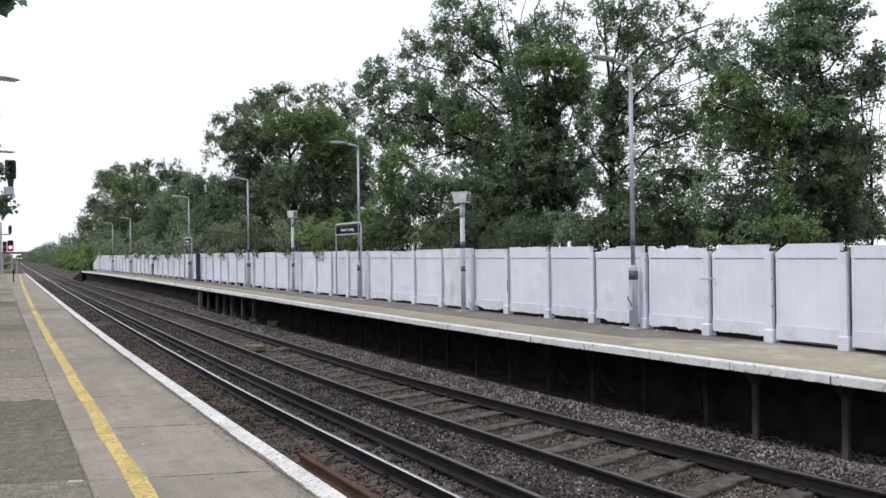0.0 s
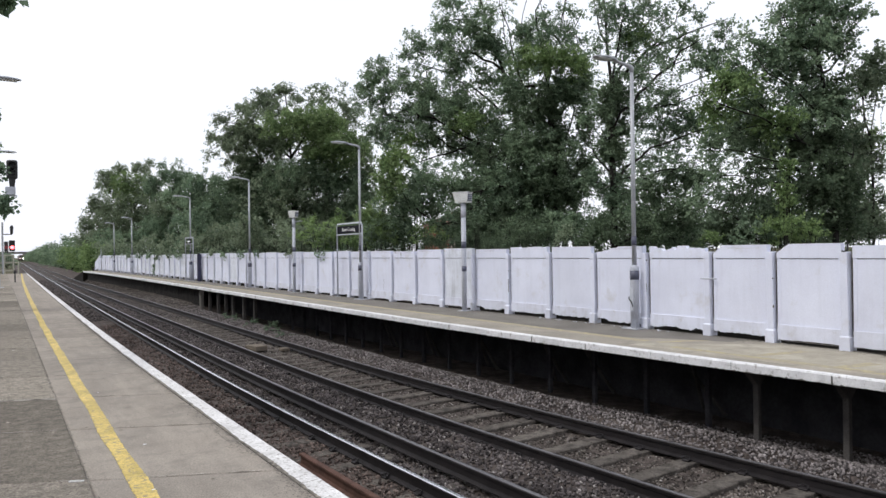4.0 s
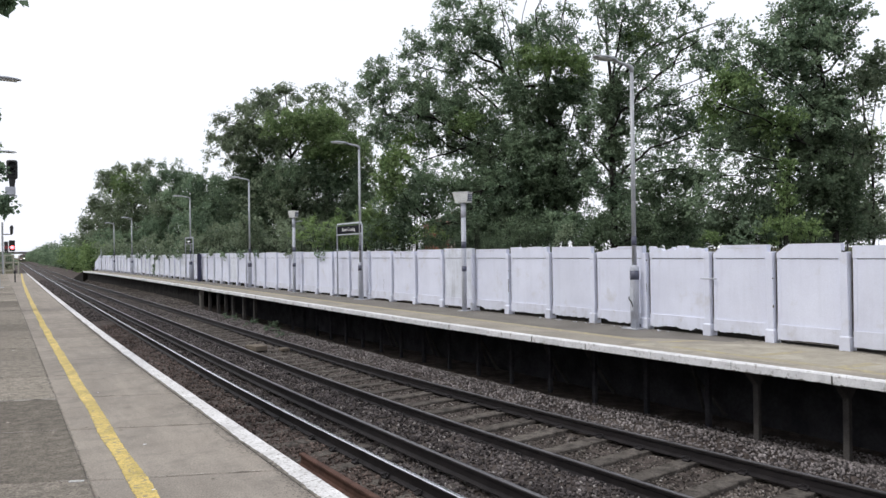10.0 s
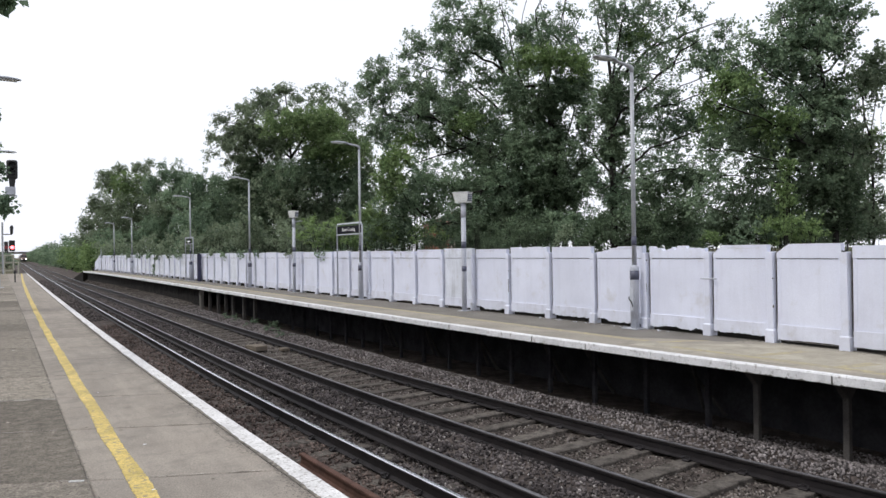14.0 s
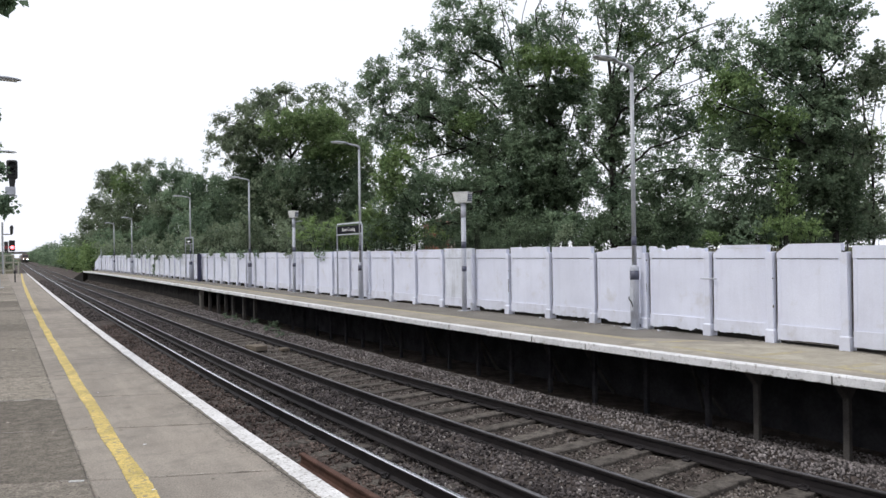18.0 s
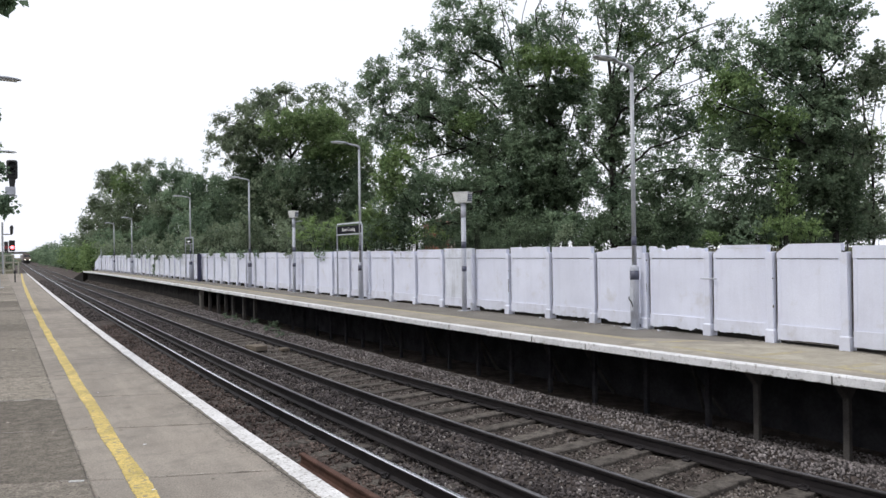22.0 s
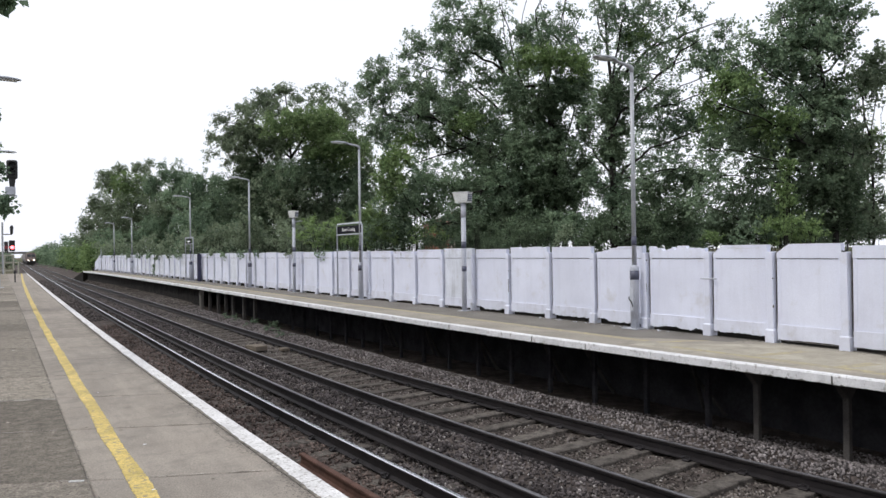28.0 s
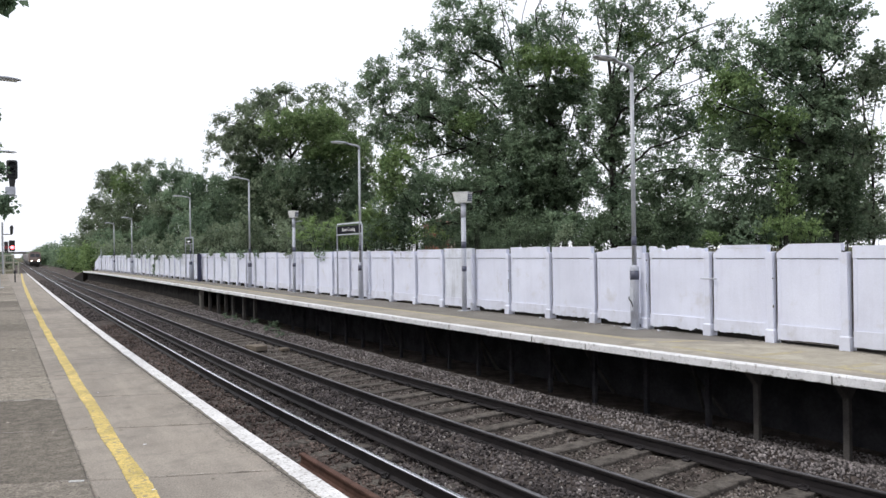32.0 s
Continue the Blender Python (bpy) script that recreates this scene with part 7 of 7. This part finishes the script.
part("hood", Shape().tube([(0.6, -0.13, 5.72), (0.6, -0.42, 5.72)], 0.15, 12, caps=False), BLACK, hd)
part("hood", Shape().tube([(0.6, -0.13, 6.1), (0.6, -0.42, 6.1)], 0.15, 12, caps=False), BLACK, hd)
part("neck", Shape().tube([(0.6, 0, 5.44), (0.6, 0, 5.0)], [0.16, 0.11], 10), BLACK, mast)
part("junction_box", Shape().box(0.3, 0.74, -0.14, 0.14, 4.62, 5.02, 0.03), PALE_GREY, mast, "grey junction box")
part("cross_arm", Shape().box(-0.1, 0.8, -0.03, 0.03, 4.54, 4.62, 0.008), GALV, mast)


sig = thing("colour_light_signal", 0.5, 73.0, 0, "colour light signal showing red at the platform end", "signal", "signals")
part("post", Shape().tube([(-0.32, 0, 0), (-0.32, 0, 4.6)], 0.08, 10), GALV, sig)
part("cross_arm", Shape().box(-0.37, 0.42, -0.04, 0.04, 3.5, 3.58, 0.01), BLACK, sig)
part("cross_arm", Shape().box(-0.37, 0.55, -0.04, 0.04, 1.92, 2.0, 0.01), BLACK, sig)
a = part("lamp_case", Shape().box(0.16, 0.62, -0.15, 0.15, 2.05, 3.0, 0.03), BLACK, sig, "black lamp case")
part("red_lens", Shape().tube([(0.4, -0.155, 2.38), (0.4, -0.175, 2.38)], 0.155, 16), LIT_RED, a, "glowing red lens")
part("hood", Shape().tube([(0.4, -0.15, 2.74), (0.4, -0.36, 2.74)], 0.15, 12, caps=False), BLACK, a)
b = part("lamp_case", Shape().box(-0.2, 0.12, -0.15, 0.15, 2.02, 2.9, 0.03), BLACK, sig, "black lamp case")
part("small_lens", Shape().tube([(-0.04, -0.155, 2.4), (-0.04, -0.17, 2.4)], 0.14, 14), RED_GLASS, b, "dull red lens")
part("upper_lamp", Shape().tube([(0.38, 0, 3.52), (0.38, 0, 3.68), (0.38, 0, 4.2), (0.38, 0, 4.34)], [0.05, 0.13, 0.15, 0.07], 10), BLACK, sig, "black hooded upper lamp")

gate = thing("platform_end_gate", 0.2, 74.3, 0, "pale olive steel gate across the platform end", "gate")
OLIVE = mat("pale_olive_paint", (0.42, 0.41, 0.34), (0.52, 0.51, 0.43), 3, 0.7, 0.2, 50)
for x in (-0.6, 0.1, 0.8):
    part("gate_post", Shape().box(x - 0.07, x + 0.07, -0.07, 0.07, 0, 1.75, 0.01), OLIVE, gate)
part("gate_post", Shape().box(1.12, 1.24, -0.06, 0.06, 0, 1.1, 0.01), OLIVE, gate)
for z in (0.25, 0.95, 1.6):
    part("gate_rail", Shape().box(-0.6, 1.2 if z == 0.95 else 0.8, -0.04, 0.04, z, z + 0.14, 0.008), OLIVE, gate)
for i in range(9):
    part("gate_bar", Shape().box(-0.53 + i * 0.145, -0.5 + i * 0.145, -0.02, 0.02, 0.95, 1.6, 0.004), OLIVE, gate)

bol = thing("marker_post", 0.74, 49.3, 0, "short dark steel post standing on the platform", "post")
part("post", Shape().tube([(0, 0, 0), (0, 0, 0.72)], 0.035, 8), BLACK, bol)
part("plate", Shape().box(-0.07, 0.07, -0.045, -0.03, 0.52, 0.72, 0.004), BLACK, bol)
end = thing("marker_post", 8.55, 77.6, 0, "thin grey post with a small plate at the platform end", "post")
part("post", Shape().tube([(0, 0, 0), (0, 0, 2.4)], 0.04, 8), GALV, end)
part("plate", Shape().box(-0.13, 0.13, -0.07, -0.04, 1.3, 1.65, 0.006), PALE_GREY, end)


# ---- the train ----
def wheelset(parent, y):
    for x in (-0.75, 0.75):
        w = part("wheel", Shape().tube([(x - 0.06, y, 0.5), (x + 0.06, y, 0.5)], 0.5, 16), RAIL, parent)
    return w


def locomotive():
    t = thing("locomotive", 0, 0, 0, "maroon diesel freight locomotive with lit headlights", "locomotive")
    sh = Shape()
    sh.add([(-1.32, 0.35, 1.15), (1.32, 0.35, 1.15), (1.32, 0.05, 1.5), (-1.32, 0.05, 1.5), (-1.3, 0.12, 2.35), (1.3, 0.12, 2.35), (-1.22, 0.75, 3.45), (1.22, 0.75, 3.45), (-0.8, 0.95, 3.85), (0.8, 0.95, 3.85),
            (-1.32, 3.0, 1.15), (1.32, 3.0, 1.15), (-1.3, 3.0, 2.35), (1.3, 3.0, 2.35), (-1.22, 3.0, 3.45), (1.22, 3.0, 3.45), (-0.8, 3.0, 3.85), (0.8, 3.0, 3.85)],
           [(0, 1, 2, 3), (3, 2, 5, 4), (4, 5, 7, 6), (6, 7, 9, 8), (1, 11, 13, 5, 2), (5, 13, 15, 7), (7, 15, 17, 9), (0, 3, 4, 12, 10), (4, 6, 14, 12), (6, 8, 16, 14), (8, 9, 17, 16), (10, 12, 14, 16, 17, 15, 13, 11), (0, 10, 11, 1)])
    cab = part("cab", sh, MAROON, t)
    for x0, x1 in ((-1.08, -0.08), (0.08, 1.08)):
        sh = Shape()
        sh.add([(x0, 0.2, 2.48), (x1, 0.2, 2.48), (x1 * 0.96, 0.62, 3.28), (x0 * 0.96, 0.62, 3.28), (x0, 0.16, 2.5), (x1, 0.16, 2.5), (x1 * 0.96, 0.58, 3.3), (x0 * 0.96, 0.58, 3.3)],
               [(0, 1, 2, 3), (7, 6, 5, 4), (0, 4, 5, 1), (1, 5, 6, 2), (2, 6, 7, 3), (3, 7, 4, 0)])
        part("windscreen", sh, GLASS, cab, "dark windscreen")
    part("warning_panel", Shape().box(-1.1, 1.1, 0.0, 0.06, 1.55, 2.3, 0.01), WARN, cab, "yellow warning panel")
    part("cab_arch", Shape().tube([(-1.2, 0.35, 2.5), (-1.12, 0.68, 3.42), (-0.75, 0.86, 3.82), (0.75, 0.86, 3.82), (1.12, 0.68, 3.42), (1.2, 0.35, 2.5)], 0.03, 6), GOLD, cab, "ochre edge round the cab front")
    part("stripe", Shape().box(-1.335, 1.335, 0.03, 21.0, 1.5, 1.62), GOLD, t, "gold stripe")
    for x in (-0.75, 0.75):
        part("headlight", Shape().tube([(x, -0.05, 1.5), (x, 0.03, 1.5)], 0.19 if x > 0 else 0.14, 14), LIT_WHITE if x > 0 else LIT_SMALL, cab, "lit headlight")
    part("buffer_beam", Shape().box(-1.3, 1.3, 0.1, 0.5, 0.75, 1.15, 0.03), BLACK, t)
    for x in (-0.86, 0.86):
        part("buffer", Shape().tube([(x, -0.45, 1.0), (x, -0.4, 1.0), (x, -0.39, 1.0), (x, 0.15, 1.0)], [0.22, 0.24, 0.1, 0.12], 12), BLACK, t)
    part("body", Shape().box(-1.25, 1.25, 3.0, 18.3, 1.15, 3.6, 0.12), MAROON, t)
    part("roof", Shape().box(-0.85, 0.85, 3.0, 18.3, 3.6, 3.88, 0.08), BLACK, t)
    part("rear_cab", Shape().box(-1.3, 1.3, 18.3, 21.2, 1.15, 3.7, 0.15), MAROON, t)
    part("fuel_tank", Shape().box(-1.2, 1.2, 8.0, 13.0, 0.35, 1.15, 0.06), BLACK, t)
    for y in (4.3, 17.0):
        bg = part("bogie", Shape().box(-1.15, 1.15, y - 2.5, y + 2.5, 0.45, 0.95, 0.05), BLACK, t)
        for d in (-1.9, 0, 1.9):
            wheelset(bg, y + d)
    return t


def hopper(label):
    t = thing("hopper_wagon", 0, 0, 0, label, "wagon", "train of hopper wagons")
    sh = Shape()
    prof = [(-0.7, 1.0), (-1.3, 1.7), (-1.3, 3.35), (-1.1, 3.5), (1.1, 3.5), (1.3, 3.35), (1.3, 1.7), (0.7, 1.0)]
    vs = [(x, y, z) for y in (0.4, 12.6) for x, z in prof]
    sh.add(vs, [tuple(range(8)), tuple(range(15, 7, -1))] + [(i, (i + 1) % 8, 8 + (i + 1) % 8, 8 + i) for i in range(8)])
    body = part("hopper", sh, WAGON, t)
    for i in range(8):
        y = 1.2 + i * 1.5
        for x in (-1.33, 1.33):
            part("rib", Shape().box(x - 0.04, x + 0.04, y - 0.06, y + 0.06, 1.7, 3.35), WAGON, body)
    part("underframe", Shape().box(-1.2, 1.2, 0.2, 12.8, 0.85, 1.1, 0.03), BLACK, t)
    for y in (2.0, 11.0):
        bg = part("bogie", Shape().box(-1.05, 1.05, y - 1.3, y + 1.3, 0.4, 0.8, 0.04), BLACK, t)
        for d in (-0.9, 0.9):
            wheelset(bg, y + d)
    return t


LIT_SMALL = glow_mat("lit_marker_light", (1.0, 0.93, 0.85), 5.0)
TRAIN = [(locomotive(), 0.0)]
first = hopper("grey hopper wagon coupled behind the locomotive")
TRAIN.append((first, 21.8))
for k in range(1, 7):
    TRAIN.append((copy_thing(first, pose(0, 0, 0)), 21.8 + 13.2 * k))


# ---- what moves ----
def middle(y):
    return (lx("rail_c", y) + lx("rail_d", y)) / 2


def train_front(t):
    """How far off the engine's nose is at t seconds."""
    return 555.6 - 10.8 * t


def motions():
    for ob, back in TRAIN:
        rows = []
        for i in range(33):
            y = train_front(float(i)) + back
            turn = -math.degrees(math.atan2(middle(y + 12) - middle(y), 12))
            rows.append((float(i), pose(middle(y), y, RAIL_Z + 0.003, 0, 0, turn)))
        walk(ob, rows)


motions()
